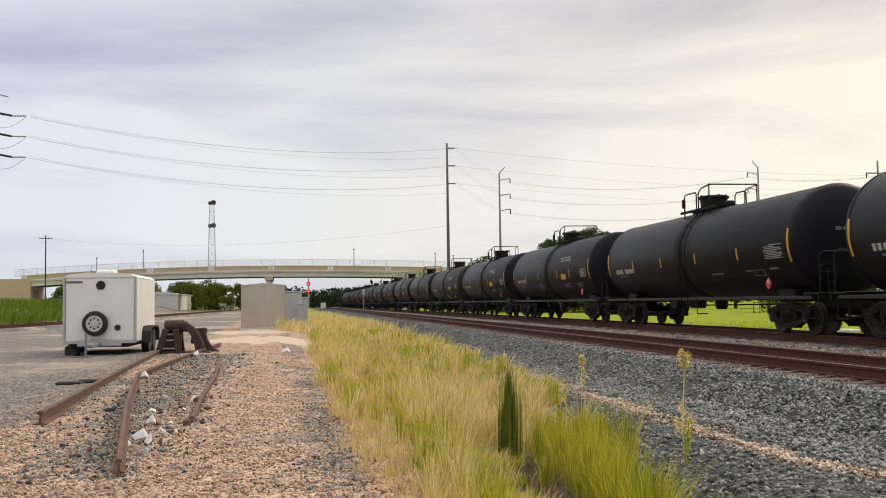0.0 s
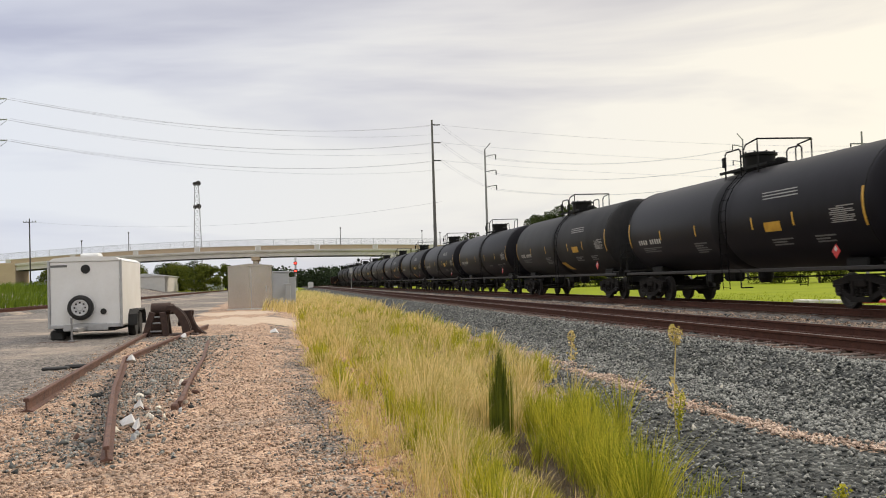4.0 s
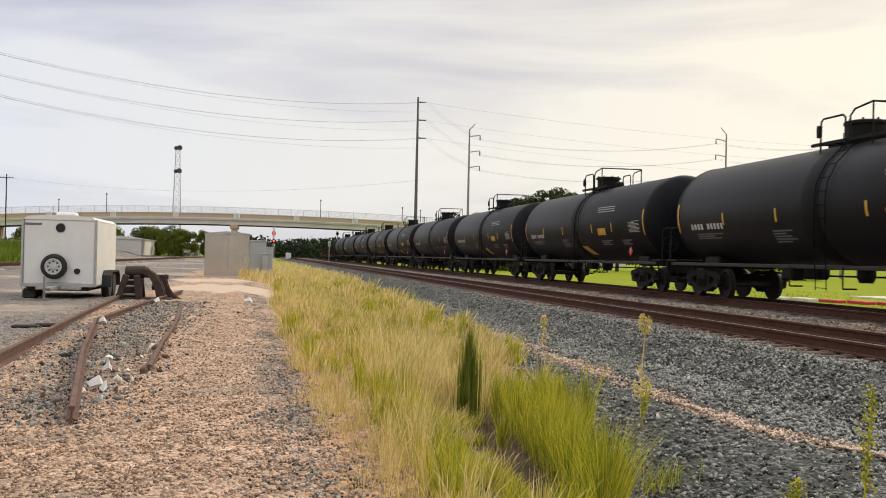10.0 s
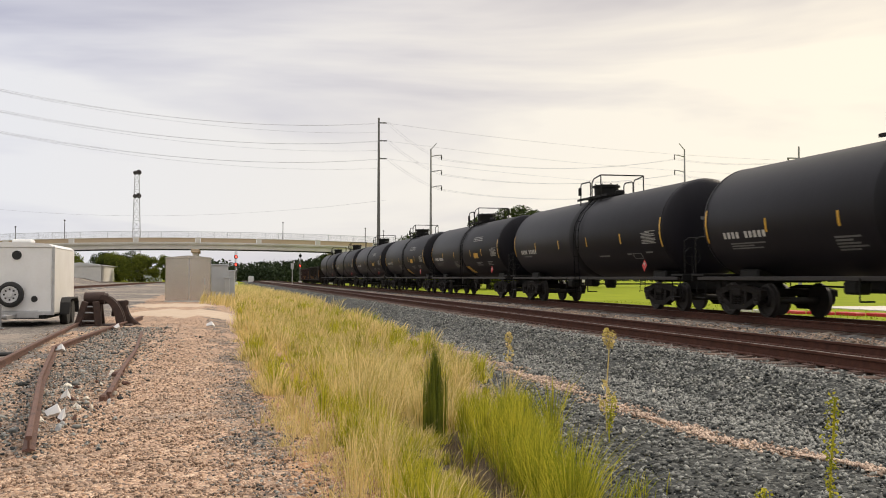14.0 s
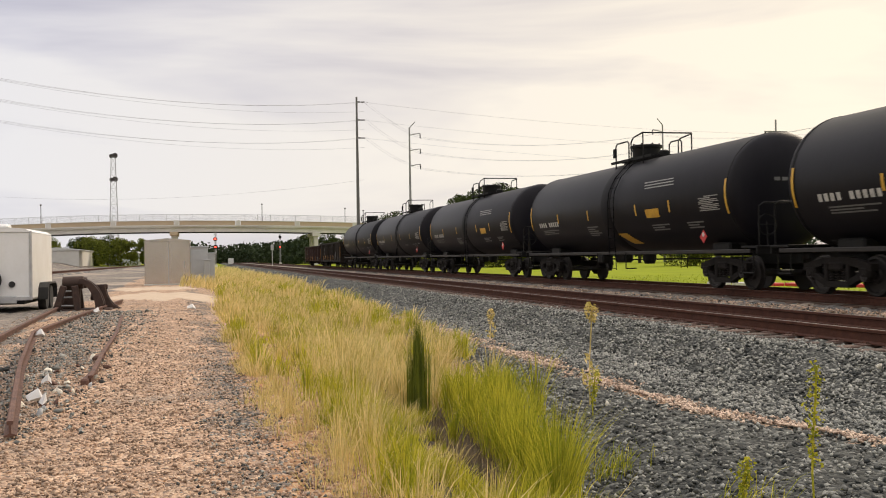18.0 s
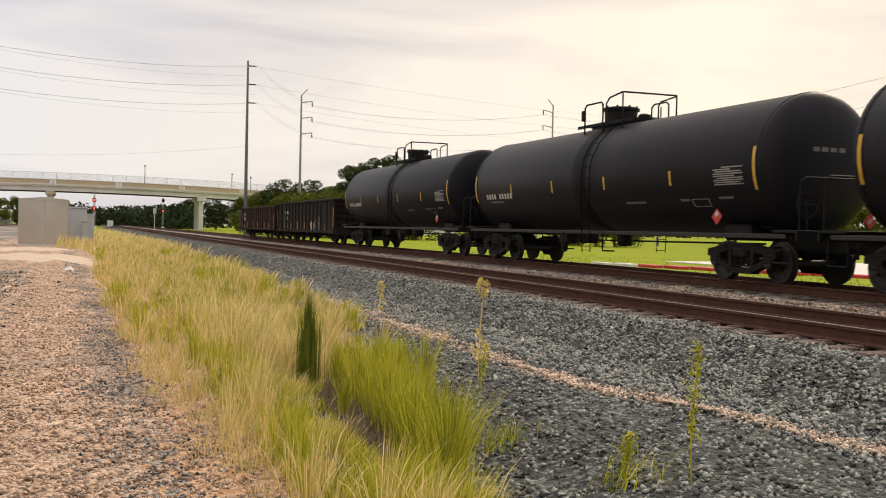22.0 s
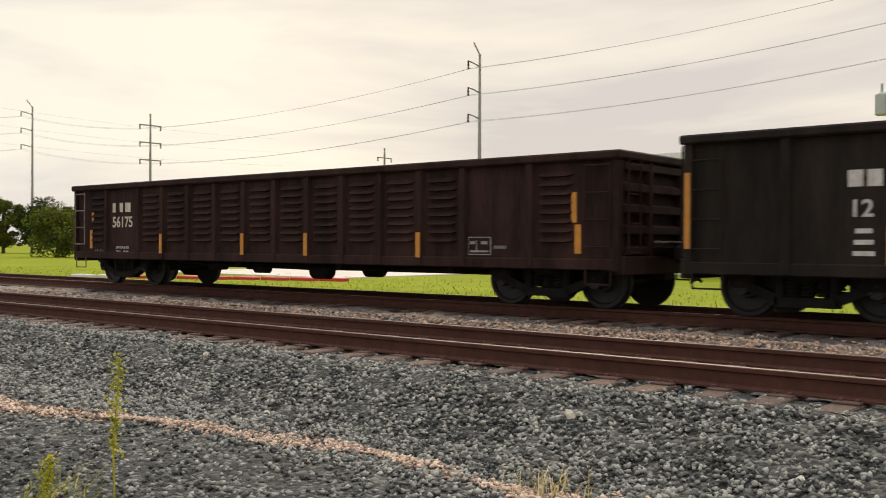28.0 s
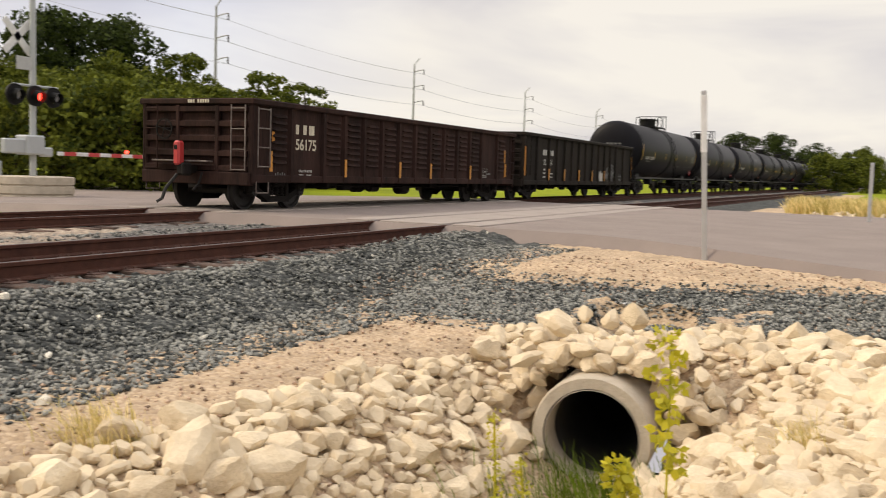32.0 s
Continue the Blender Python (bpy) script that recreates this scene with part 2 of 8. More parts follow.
PINKSTONE = mat("pale_pink_pebble", (0.68, 0.52, 0.40), 0.9, color2=(0.27, 0.19, 0.14), scale=3, scale2=40, bump=0.3, island=1.3)
PALESTONE = mat("pale_limestone", (0.86, 0.82, 0.72), 0.9, color2=(0.66, 0.60, 0.48), scale=4, scale2=50, bump=0.5, objrand=0.5)
RIPRAP = mat("limestone_riprap", (0.80, 0.685, 0.50), 0.95, color2=(0.46, 0.36, 0.235), scale=1.6, scale2=11, bump=0.6, objrand=0.6, spec=0.2)
RUSTRAIL = mat("rusty_rail_web", (0.098, 0.040, 0.027), 0.85, color2=(0.046, 0.021, 0.016), scale=8, scale2=120, bump=0.3, spec=0.2)
RAILTOP = mat("worn_rail_head", (0.17, 0.145, 0.13), 0.5, 0.7, color2=(0.09, 0.07, 0.06), scale=3, scale2=90)
OLDRAIL = mat("rusty_scrap_rail", (0.17, 0.085, 0.058), 0.85, color2=(0.062, 0.036, 0.03), scale=5, scale2=80, bump=0.4)
TIE = mat("weathered_tie_wood", (0.15, 0.095, 0.07), 0.9, color2=(0.055, 0.038, 0.031), scale=6, scale2=60, bump=0.5, objrand=0.8, stretch=(1, 6, 1))
PLATE = mat("rusty_tie_plate", (0.14, 0.075, 0.055), 0.8, color2=(0.07, 0.04, 0.03), scale=9, scale2=90, bump=0.3)
TANK = mat("black_tank_paint", (0.0100, 0.0092, 0.0128), 0.46, color2=(0.0040, 0.0039, 0.0058), scale=1.1, scale2=14, bump=0.05, objrand=0.7, stretch=(1, 1, 0.22), spec=0.15)
TANKGREY = mat("dusty_grey_tank_paint", (0.034, 0.033, 0.033), 0.55, color2=(0.012, 0.012, 0.013), scale=0.7, scale2=9, bump=0.04, stretch=(1, 1, 0.5), spec=0.15)
# also closes the culvert pipe, its black standing for shade there
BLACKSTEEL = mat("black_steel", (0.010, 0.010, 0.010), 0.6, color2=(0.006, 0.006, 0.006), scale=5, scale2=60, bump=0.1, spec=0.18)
TRUCK = mat("grimy_truck_steel", (0.018, 0.015, 0.0135), 0.8, color2=(0.007, 0.006, 0.0058), scale=6, scale2=70, bump=0.3, spec=0.18)
WHEEL = mat("dark_wheel_steel", (0.03, 0.026, 0.024), 0.6, 0.3, color2=(0.014, 0.012, 0.012), scale=6, scale2=60)
YELLOW = mat("yellow_reflective_tape", (0.62, 0.36, 0.03), 0.45, color2=(0.42, 0.22, 0.02), scale=8, scale2=60)
ORANGE = mat("orange_reflective_tape", (0.60, 0.26, 0.025), 0.5, color2=(0.38, 0.15, 0.02), scale=8, scale2=60)
WHITEPAINT = mat("white_stencil_paint", (0.60, 0.59, 0.56), 0.6, color2=(0.33, 0.32, 0.30), scale=12, scale2=90)
GREYPAINT = mat("faded_grey_stencil", (0.17, 0.17, 0.165), 0.6, color2=(0.09, 0.09, 0.09), scale=9, scale2=60)
FADEDWHITE = mat("faded_white_stencil", (0.36, 0.35, 0.33), 0.6, color2=(0.16, 0.16, 0.155), scale=9, scale2=60)
PLACARDRED = mat("red_placard", (0.55, 0.03, 0.03), 0.5)
GONBROWN = mat("brown_gondola_paint", (0.050, 0.0245, 0.0195), 0.78, color2=(0.0075, 0.0048, 0.0044), scale=2.4, scale2=26, bump=0.15, mix2=0.9, stretch=(1, 1, 0.16), spec=0.13)
GONBLACK = mat("black_gondola_paint", (0.030, 0.023, 0.018), 0.74, color2=(0.0055, 0.0048, 0.0044), scale=2.4, scale2=26, bump=0.15, mix2=0.9, stretch=(1, 1, 0.16), spec=0.13)
WAIST = mat("dull_tank_band", (0.0062, 0.0058, 0.0078), 0.6, color2=(0.0035, 0.0034, 0.0045), scale=2, scale2=30, spec=0.12)
LADDERDARK = mat("dull_black_ladder", (0.006, 0.006, 0.007), 0.9, color2=(0.004, 0.004, 0.005), scale=5, scale2=60, spec=0.04)
REDDEV = mat("red_end_device", (0.55, 0.05, 0.05), 0.45)
WHITEBOX = mat("white_trailer_skin", (0.80, 0.80, 0.785), 0.35, color2=(0.70, 0.69, 0.66), scale=1.5, scale2=14)
RUBBER = mat("black_rubber", (0.02, 0.02, 0.02), 0.85, color2=(0.03, 0.029, 0.027), scale=9, scale2=60, bump=0.2)
STEELWHITE = mat("silver_wheel_rim", (0.62, 0.62, 0.62), 0.4, 0.2)
ALU = mat("bare_aluminium_sheet", (0.60, 0.565, 0.52), 0.22, 0.92, color2=(0.42, 0.39, 0.355), scale=1.1, scale2=10, stretch=(1, 1, 0.3))
GREYBOX = mat("grey_cabinet_paint", (0.42, 0.44, 0.45), 0.5, color2=(0.36, 0.38, 0.39), scale=2, scale2=20)
GRAPPLE = mat("dark_rusty_casting", (0.075, 0.040, 0.028), 0.8, color2=(0.022, 0.014, 0.012), scale=6, scale2=60, bump=0.4)
CONC = mat("pale_concrete", (0.68, 0.655, 0.61), 0.85, color2=(0.50, 0.48, 0.44), scale=0.4, scale2=6, bump=0.2)
TANCONC = mat("tan_parapet_panel", (0.50, 0.39, 0.27), 0.85, color2=(0.44, 0.34, 0.235), scale=0.5, scale2=5, bump=0.2)
CULV = mat("weathered_pipe_concrete", (0.56, 0.49, 0.39), 0.9, color2=(0.36, 0.31, 0.24), scale=4, scale2=40, bump=0.5)
ASPHALT = mat("worn_asphalt", (0.26, 0.212, 0.185), 0.9, color2=(0.185, 0.150, 0.133), scale=0.7, scale2=70, bump=0.4)
PAVE = mat("pale_street_concrete", (0.60, 0.56, 0.50), 0.85, color2=(0.50, 0.465, 0.41), scale=0.4, scale2=12, bump=0.1)
GALV = mat("galvanised_pole_steel", (0.30, 0.30, 0.30), 0.55, 0.3, color2=(0.23, 0.225, 0.22), scale=2, scale2=30)
# also lines the culvert pipe, where the dark colour stands for shade
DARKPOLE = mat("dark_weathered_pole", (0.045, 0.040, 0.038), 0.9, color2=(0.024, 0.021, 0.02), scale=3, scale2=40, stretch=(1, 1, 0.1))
POLEGREY = mat("dark_grey_pole_steel", (0.14, 0.135, 0.135), 0.6, color2=(0.10, 0.096, 0.094), scale=2, scale2=30, stretch=(1, 1, 0.1))
WIRE = mat("grey_wire", (0.42, 0.41, 0.47), 0.6)
RAILGREY = mat("fence_grey", (0.42, 0.43, 0.44), 0.5, 0.3)
# brown soil, coloured darker to hold the shade under the grass
DITCHSOIL = gravel("shaded_ditch_soil", [(0.075, 0.056, 0.036), (0.05, 0.038, 0.025), (0.105, 0.08, 0.052)], 0.03, 0.6)
ORANGESOIL = gravel("orange_soil", [(0.36, 0.19, 0.095), (0.42, 0.245, 0.13), (0.30, 0.16, 0.085), (0.46, 0.31, 0.19)], 0.03, 0.5)
LAWN = mat("mown_lawn", (0.25, 0.29, 0.012), 0.95, color2=(0.15, 0.19, 0.009), scale=0.35, scale2=9, bump=0.5, spec=0.08)
BLADE = mat("green_grass_blade", (0.62, 0.55, 0.06), 0.7, color2=(0.20, 0.235, 0.015), scale=1.6, scale2=6, island=1.3, through=0.3, spec=0.15)
RANKBLADE = mat("rank_green_blade", (0.17, 0.235, 0.02), 0.75, color2=(0.06, 0.10, 0.008), scale=0.4, scale2=4, island=1.1, through=0.25, spec=0.1)
STRAW = mat("straw_grass_blade", (0.86, 0.69, 0.34), 0.8, color2=(0.44, 0.36, 0.10), scale=1.6, scale2=6, island=1.2, through=0.3, spec=0.15)
DEADGRASS = mat("dead_grass_stalk", (0.26, 0.19, 0.11), 0.9, color2=(0.07, 0.05, 0.033), scale=2, scale2=8, island=1.0)
DARKBLADE = mat("dark_rush_blade", (0.22, 0.24, 0.03), 0.75, color2=(0.050, 0.075, 0.012), scale=2, scale2=6, island=1.2, through=0.25, spec=0.15)
LEAF = mat("tree_leaf", (0.060, 0.084, 0.014), 0.75, color2=(0.014, 0.024, 0.006), scale=0.8, scale2=5, island=1.1, through=0.2, spec=0.15)
LEAF2 = mat("lighter_tree_leaf", (0.17, 0.19, 0.022), 0.75, color2=(0.038, 0.055, 0.010), scale=0.8, scale2=5, island=1.1, through=0.22, spec=0.15)
YLEAF = mat("yellow_weed_leaf", (0.62, 0.54, 0.03), 0.7, color2=(0.38, 0.38, 0.03), scale=8, scale2=30, island=0.8, through=0.4)
BARK = mat("tree_bark", (0.10, 0.078, 0.058), 0.95, color2=(0.05, 0.04, 0.03), scale=5, scale2=40, bump=0.6)
DISTANT = mat("distant_foliage", (0.042, 0.058, 0.026), 0.9, color2=(0.016, 0.027, 0.014), scale=0.3, scale2=2, island=1.0, spec=0.1)
METALSIDE = mat("grey_metal_siding", (0.175, 0.18, 0.19), 0.55, color2=(0.135, 0.14, 0.15), scale=0.6, scale2=8)
ROOFW = mat("white_metal_roof", (0.66, 0.66, 0.65), 0.5, color2=(0.58, 0.58, 0.57), scale=0.5, scale2=6)
SIDINGW = mat("white_house_siding", (0.64, 0.62, 0.57), 0.7, color2=(0.54, 0.52, 0.48), scale=0.8, scale2=10)
ROOFG = mat("grey_shingle_roof", (0.20, 0.195, 0.19), 0.9, color2=(0.14, 0.135, 0.13), scale=2, scale2=30, bump=0.4)
GLASSD = mat("dark_window_glass", (0.02, 0.022, 0.025), 0.12)
CARRED = mat("red_car_paint", (0.40, 0.02, 0.03), 0.25)
REDLAMP = mat("red_signal_lamp", (1.0, 0.05, 0.03), 0.3, emit=6.0)
PINKWALL = mat("faded_pink_wall_paint", (0.50, 0.24, 0.20), 0.85, color2=(0.40, 0.185, 0.155), scale=0.5, scale2=8)
RUSTWHITE = mat("chipped_grey_ladder_paint", (0.22, 0.19, 0.17), 0.7, color2=(0.05, 0.028, 0.02), scale=7, scale2=40, island=0.4)
CREAM = mat("cream_stencil_paint", (0.66, 0.61, 0.48), 0.6, color2=(0.36, 0.32, 0.25), scale=12, scale2=60)
LAWNBLADE = mat("lawn_grass_blade", (0.27, 0.32, 0.014), 0.8, color2=(0.15, 0.195, 0.009), scale=0.6, scale2=4, island=1.0, through=0.2, spec=0.1)
SIGNBACK = mat("sign_back_aluminium", (0.50, 0.50, 0.50), 0.45, 0.4)
SIGNWHITE = mat("white_sign_sheet", (0.75, 0.75, 0.75), 0.5)
GATERED = mat("red_gate_stripe", (0.55, 0.05, 0.05), 0.5)
LITTER = mat("white_litter", (0.78, 0.77, 0.75), 0.6)
CROSSPANEL = mat("worn_crossing_concrete", (0.34, 0.295, 0.26), 0.9, color2=(0.25, 0.212, 0.187), scale=1.2, scale2=30, bump=0.2)
PINKTAN = mat("pale_sand", (0.54, 0.43, 0.32), 0.95, color2=(0.40, 0.30, 0.215), scale=2, scale2=50, bump=0.4)


# ---- mesh helpers ----
class Mesh:
    """Collects vertices and faces; T: the pose that new pieces are put at."""

    def __init__(self):
        self.v, self.f, self.T, self.mi = [], [], None, []

    def put(self, vs, fs, k=0):
        o = len(self.v)
        if self.T is not None:
            vs = [tuple(self.T @ Vector(p)) for p in vs]
        self.v.extend(vs)
        self.f.extend([tuple(i + o for i in q) for q in fs])
        self.mi.extend([k] * len(fs))
        return self

    def box(self, c, s, b=0.0, k=0):
        x, y, z = c
        a, d, e = s[0] / 2, s[1] / 2, s[2] / 2
        b = min(b, 0.45 * min(s))
        if b <= 0:
            vs = [(x + i * a, y + j * d, z + l * e) for i in (-1, 1) for j in (-1, 1) for l in (-1, 1)]
            return self.put(vs, [(0, 1, 3, 2), (4, 6, 7, 5), (0, 4, 5, 1), (2, 3, 7, 6), (0, 2, 6, 4), (1, 5, 7, 3)], k)
        vs, idx = [], {}
        for i in (-1, 1):
            for j in (-1, 1):
                for l in (-1, 1):
                    for ax in range(3):
                        q = [i * a, j * d, l * e]
                        for o in range(3):
                            if o != ax:
                                q[o] -= (i, j, l)[o] * b
                        idx[i, j, l, ax] = len(vs)
                        vs.append((x + q[0], y + q[1], z + q[2]))
        fs = []
        I = idx
        for s_ in (-1, 1):
            q = [I[s_, -1, -1, 0], I[s_, 1, -1, 0], I[s_, 1, 1, 0], I[s_, -1, 1, 0]]
            fs.append(tuple(q if s_ > 0 else q[::-1]))
            q = [I[-1, s_, -1, 1], I[-1, s_, 1, 1], I[1, s_, 1, 1], I[1, s_, -1, 1]]
            fs.append(tuple(q if s_ > 0 else q[::-1]))
            q = [I[-1, -1, s_, 2], I[1, -1, s_, 2], I[1, 1, s_, 2], I[-1, 1, s_, 2]]
            fs.append(tuple(q if s_ > 0 else q[::-1]))
        for i in (-1, 1):
            for j in (-1, 1):
                fs.append((I[i, j, -1, 0], I[i, j, 1, 0], I[i, j, 1, 1], I[i, j, -1, 1]))
                fs.append((I[i, -1, j, 0], I[i, 1, j, 0], I[i, 1, j, 2], I[i, -1, j, 2]))
                fs.append((I[-1, i, j, 1], I[1, i, j, 1], I[1, i, j, 2], I[-1, i, j, 2]))
                for l in (-1, 1):
                    fs.append((I[i, j, l, 0], I[i, j, l, 1], I[i, j, l, 2]))
        return self.put(vs, fs, k)

    def cyl(self, p0, p1, r0, r1=None, n=10, cap=True, k=0):
        p0, p1 = Vector(p0), Vector(p1)
        r1 = r0 if r1 is None else r1
        d = (p1 - p0).normalized()
        u = d.orthogonal().normalized()
        w = d.cross(u)
        vs = []
        for p, r in ((p0, r0), (p1, r1)):
            for i in range(n):
                a = 2 * math.pi * i / n
                vs.append(tuple(p + (u * math.cos(a) + w * math.sin(a)) * r))
        fs = [(i, (i + 1) % n, n + (i + 1) % n, n + i) for i in range(n)]
        if cap:
            fs += [tuple(range(n))[::-1], tuple(range(n, 2 * n))]
        return self.put(vs, fs, k)

    def tube(self, pts, r, n=6, k=0):
        for a, b in zip(pts[:-1], pts[1:]):
            self.cyl(a, b, r, r, n, True, k)
        return self

    def lathe(self, prof, axis="y", n=24, c=(0, 0, 0), k=0, ring=False):
        """prof: (along, radius) pairs; ring: the profile closes on itself and the middle stays open."""
        vs, fs = [], []
        for s, r in prof:
            for i in range(n):
                a = 2 * math.pi * i / n
                q = {"y": (r * math.cos(a), s, r * math.sin(a)), "x": (s, r * math.cos(a), r * math.sin(a)), "z": (r * math.cos(a), r * math.sin(a), s)}[axis]
                vs.append((q[0] + c[0], q[1] + c[1], q[2] + c[2]))
        for j in range(len(prof) - 1):
            for i in range(n):
                fs.append((j * n + i, j * n + (i + 1) % n, (j + 1) * n + (i + 1) % n, (j + 1) * n + i))
        if ring:
            o = (len(prof) - 1) * n
            fs += [(o + i, o + (i + 1) % n, (i + 1) % n, i) for i in range(n)]
        else:
            fs += [tuple(range(n))[::-1], tuple(range((len(prof) - 1) * n, len(prof) * n))]
        return self.put(vs, fs, k)

    def prism(self, outline, y0, y1, axis="y", k=0):
        """outline: closed ring of (a, b) pairs, drawn out along the axis."""
        n = len(outline)
        to = {"y": lambda a, b, s: (a, s, b), "x": lambda a, b, s: (s, a, b), "z": lambda a, b, s: (a, b, s)}[axis]
        vs = [to(a, b, y0) for a, b in outline] + [to(a, b, y1) for a, b in outline]
        fs = [(i, (i + 1) % n, n + (i + 1) % n, n + i) for i in range(n)] + [tuple(range(n))[::-1], tuple(range(n, 2 * n))]
        return self.put(vs, fs, k)


def mesh_of(name, M, mats, smooth=False):
    me = bpy.data.meshes.new(name)
    me.from_pydata(M.v, [], M.f)
    for m in (mats if isinstance(mats, (list, tuple)) else [mats]):
        me.materials.append(m)
    if isinstance(mats, (list, tuple)) and len(mats) > 1:
        me.polygons.foreach_set("material_index", M.mi)
    bm = bmesh.new()
    bm.from_mesh(me)
    bmesh.ops.recalc_face_normals(bm, faces=bm.faces)
    bm.to_mesh(me)
    bm.free()
    if smooth:
        me.polygons.foreach_set("use_smooth", [True] * len(me.polygons))
        me.set_sharp_from_angle(angle=radians(38))
    return me


def part(name, M, material, parent=None, label="", smooth=False, at=None):
    ob = new(name, M if isinstance(M, bpy.types.Mesh) else mesh_of(name, M, material, smooth))
    if parent is not None:
        ob.parent = parent
    if at is not None:
        ob.matrix_local = at
    if label:
        tagged(ob, label)
    return ob


def thing(name, label, category, at=None, group="", kind=""):
    ob = new(name)
    ob.empty_display_size = 0.1
    if at is not None:
        ob.matrix_world = at
    return tagged(ob, label, category, group, kind)


def solid(name, M, material, label, category, group="", kind="", smooth=False, at=None):
    return tagged(part(name, M, material, None, "", smooth, at), label, category, group, kind)


def letters(text, size, material, parent, at, name="lettering", depth=0.002):
    """Block letters from the built-in font, turned into a mesh."""
    cu = bpy.data.curves.new(name, "FONT")
    cu.body, cu.size, cu.extrude, cu.align_x, cu.offset = text, size, depth, "LEFT", size * 0.018
    tmp = bpy.data.objects.new(name, cu)
    scene.collection.objects.link(tmp)
    me = bpy.data.meshes.new_from_object(tmp.evaluated_get(bpy.context.evaluated_depsgraph_get()))
    bpy.data.objects.remove(tmp)
    me.materials.clear()
    me.materials.append(material)
    ob = new(name, me)
    ob.parent = parent
    ob.matrix_local = at
    return ob


def smoothstep(a, b, x):
    t = np.clip((x - a) / (b - a), 0, 1)
    return t * t * (3 - 2 * t)

# ---- the ground ----
ROAD_N, ROAD_S = -16.5, -33.5


def road_edge(x):
    """The crossing street's edge towards the camera."""
    return ROAD_N + 3.3 * (1 - smoothstep(-1.0, 5.5, x))


def ground_z(x, y):
    x, y = np.asarray(x, float), np.asarray(y, float)
    z = np.full(np.broadcast(x, y).shape, -0.56)
    z = z + 0.26 * smoothstep(9, 26, y) * (1 - smoothstep(-1.2, 1.2, x))
    z = z - 0.26 * np.exp(-((x - 2.5) / 0.9) ** 2) * smoothstep(2, 7, y) * (1 - smoothstep(30, 50, y))
    slot = 1 - smoothstep(0.47, 0.60, np.abs(x - 2.49 - 0.0875 * np.clip(-8.12 - y, 0, 3)))                      # the trench that the culvert pipe lies in
    bank = smoothstep(-9.3, -8.2, y) * (1 - slot) + smoothstep(-11.0, -10.6, y) * slot
    ditch = np.exp(-((x - 2.35) / 1.15) ** 2) * bank * (1 - smoothstep(-3.5, 3.0, y))
    z = z - 1.02 * ditch - 0.45 * slot * smoothstep(-8.15, -8.5, y) * smoothstep(-11.2, -10.9, y)
    z = z + 0.34 * (1 - smoothstep(-13.5, -9.6, y)) * smoothstep(-8, 0, x) * (1 - smoothstep(6.0, 7.5, x))
    z = z + 0.30 * (1 - smoothstep(-12.5, -8.2, y)) * smoothstep(16, 18, x)
    z = z + 0.25 * (1 - smoothstep(-12.5, -8.2, y)) * (1 - smoothstep(-8, 0, x))
    z = z + 1.3 * smoothstep(-25, -32, x) * smoothstep(25, 45, y)
    return z


def graded(a, b, lo, hi, step, grow=1.16):
    inner = list(np.arange(lo, hi + 1e-6, step))
    out, s = [], step
    x = hi
    while x < b:
        s *= grow
        x = min(b, x + s)
        out.append(x)
    pre, s, x = [], step, lo
    while x > a:
        s *= grow
        x = max(a, x - s)
        pre.append(x)
    return np.array(pre[::-1] + inner + out)


def sheet(name, xs, ys, zfun, matfun, mats, rough=0.0, seed=3):
    """A grid of quads with one material index per face."""
    X, Y = np.meshgrid(xs, ys, indexing="ij")
    Z = zfun(X, Y)
    if rough:
        rng = np.random.default_rng(seed)
        near = (np.abs(X) < 22) & (Y > -40) & (Y < 60)
        Z = Z + np.where(near, rng.normal(0, rough, Z.shape), 0)
    n, m = len(xs), len(ys)
    V = np.stack([X, Y, Z], -1).reshape(-1, 3)
    i, j = np.meshgrid(np.arange(n - 1), np.arange(m - 1), indexing="ij")
    a = (i * m + j).ravel()
    F = np.stack([a, a + m, a + m + 1, a + 1], -1)
    cx, cy = (X[:-1, :-1] + X[1:, 1:]) / 2, (Y[:-1, :-1] + Y[1:, 1:]) / 2
    mi = matfun(cx, cy).ravel().astype(int)
    me = bpy.data.meshes.new(name)
    me.vertices.add(len(V))
    me.vertices.foreach_set("co", V.ravel())
    me.loops.add(F.size)
    me.loops.foreach_set("vertex_index", F.ravel())
    me.polygons.add(len(F))
    me.polygons.foreach_set("loop_start", np.arange(0, F.size, 4))
    me.polygons.foreach_set("loop_total", np.full(len(F), 4))
    for q in mats:
        me.materials.append(q)
    me.polygons.foreach_set("material_index", mi)
    me.polygons.foreach_set("use_smooth", np.ones(len(F), bool))
    me.update()
    me.validate()
    return new(name, me)


def wob(x, y, s=1.0):
    return 0.35 * np.sin(1.3 * x * s + 0.7 * y * s) + 0.3 * np.sin(2.9 * y * s - 1.1 * x * s) + 0.2 * np.sin(5.3 * x * s + 4.1 * y * s)


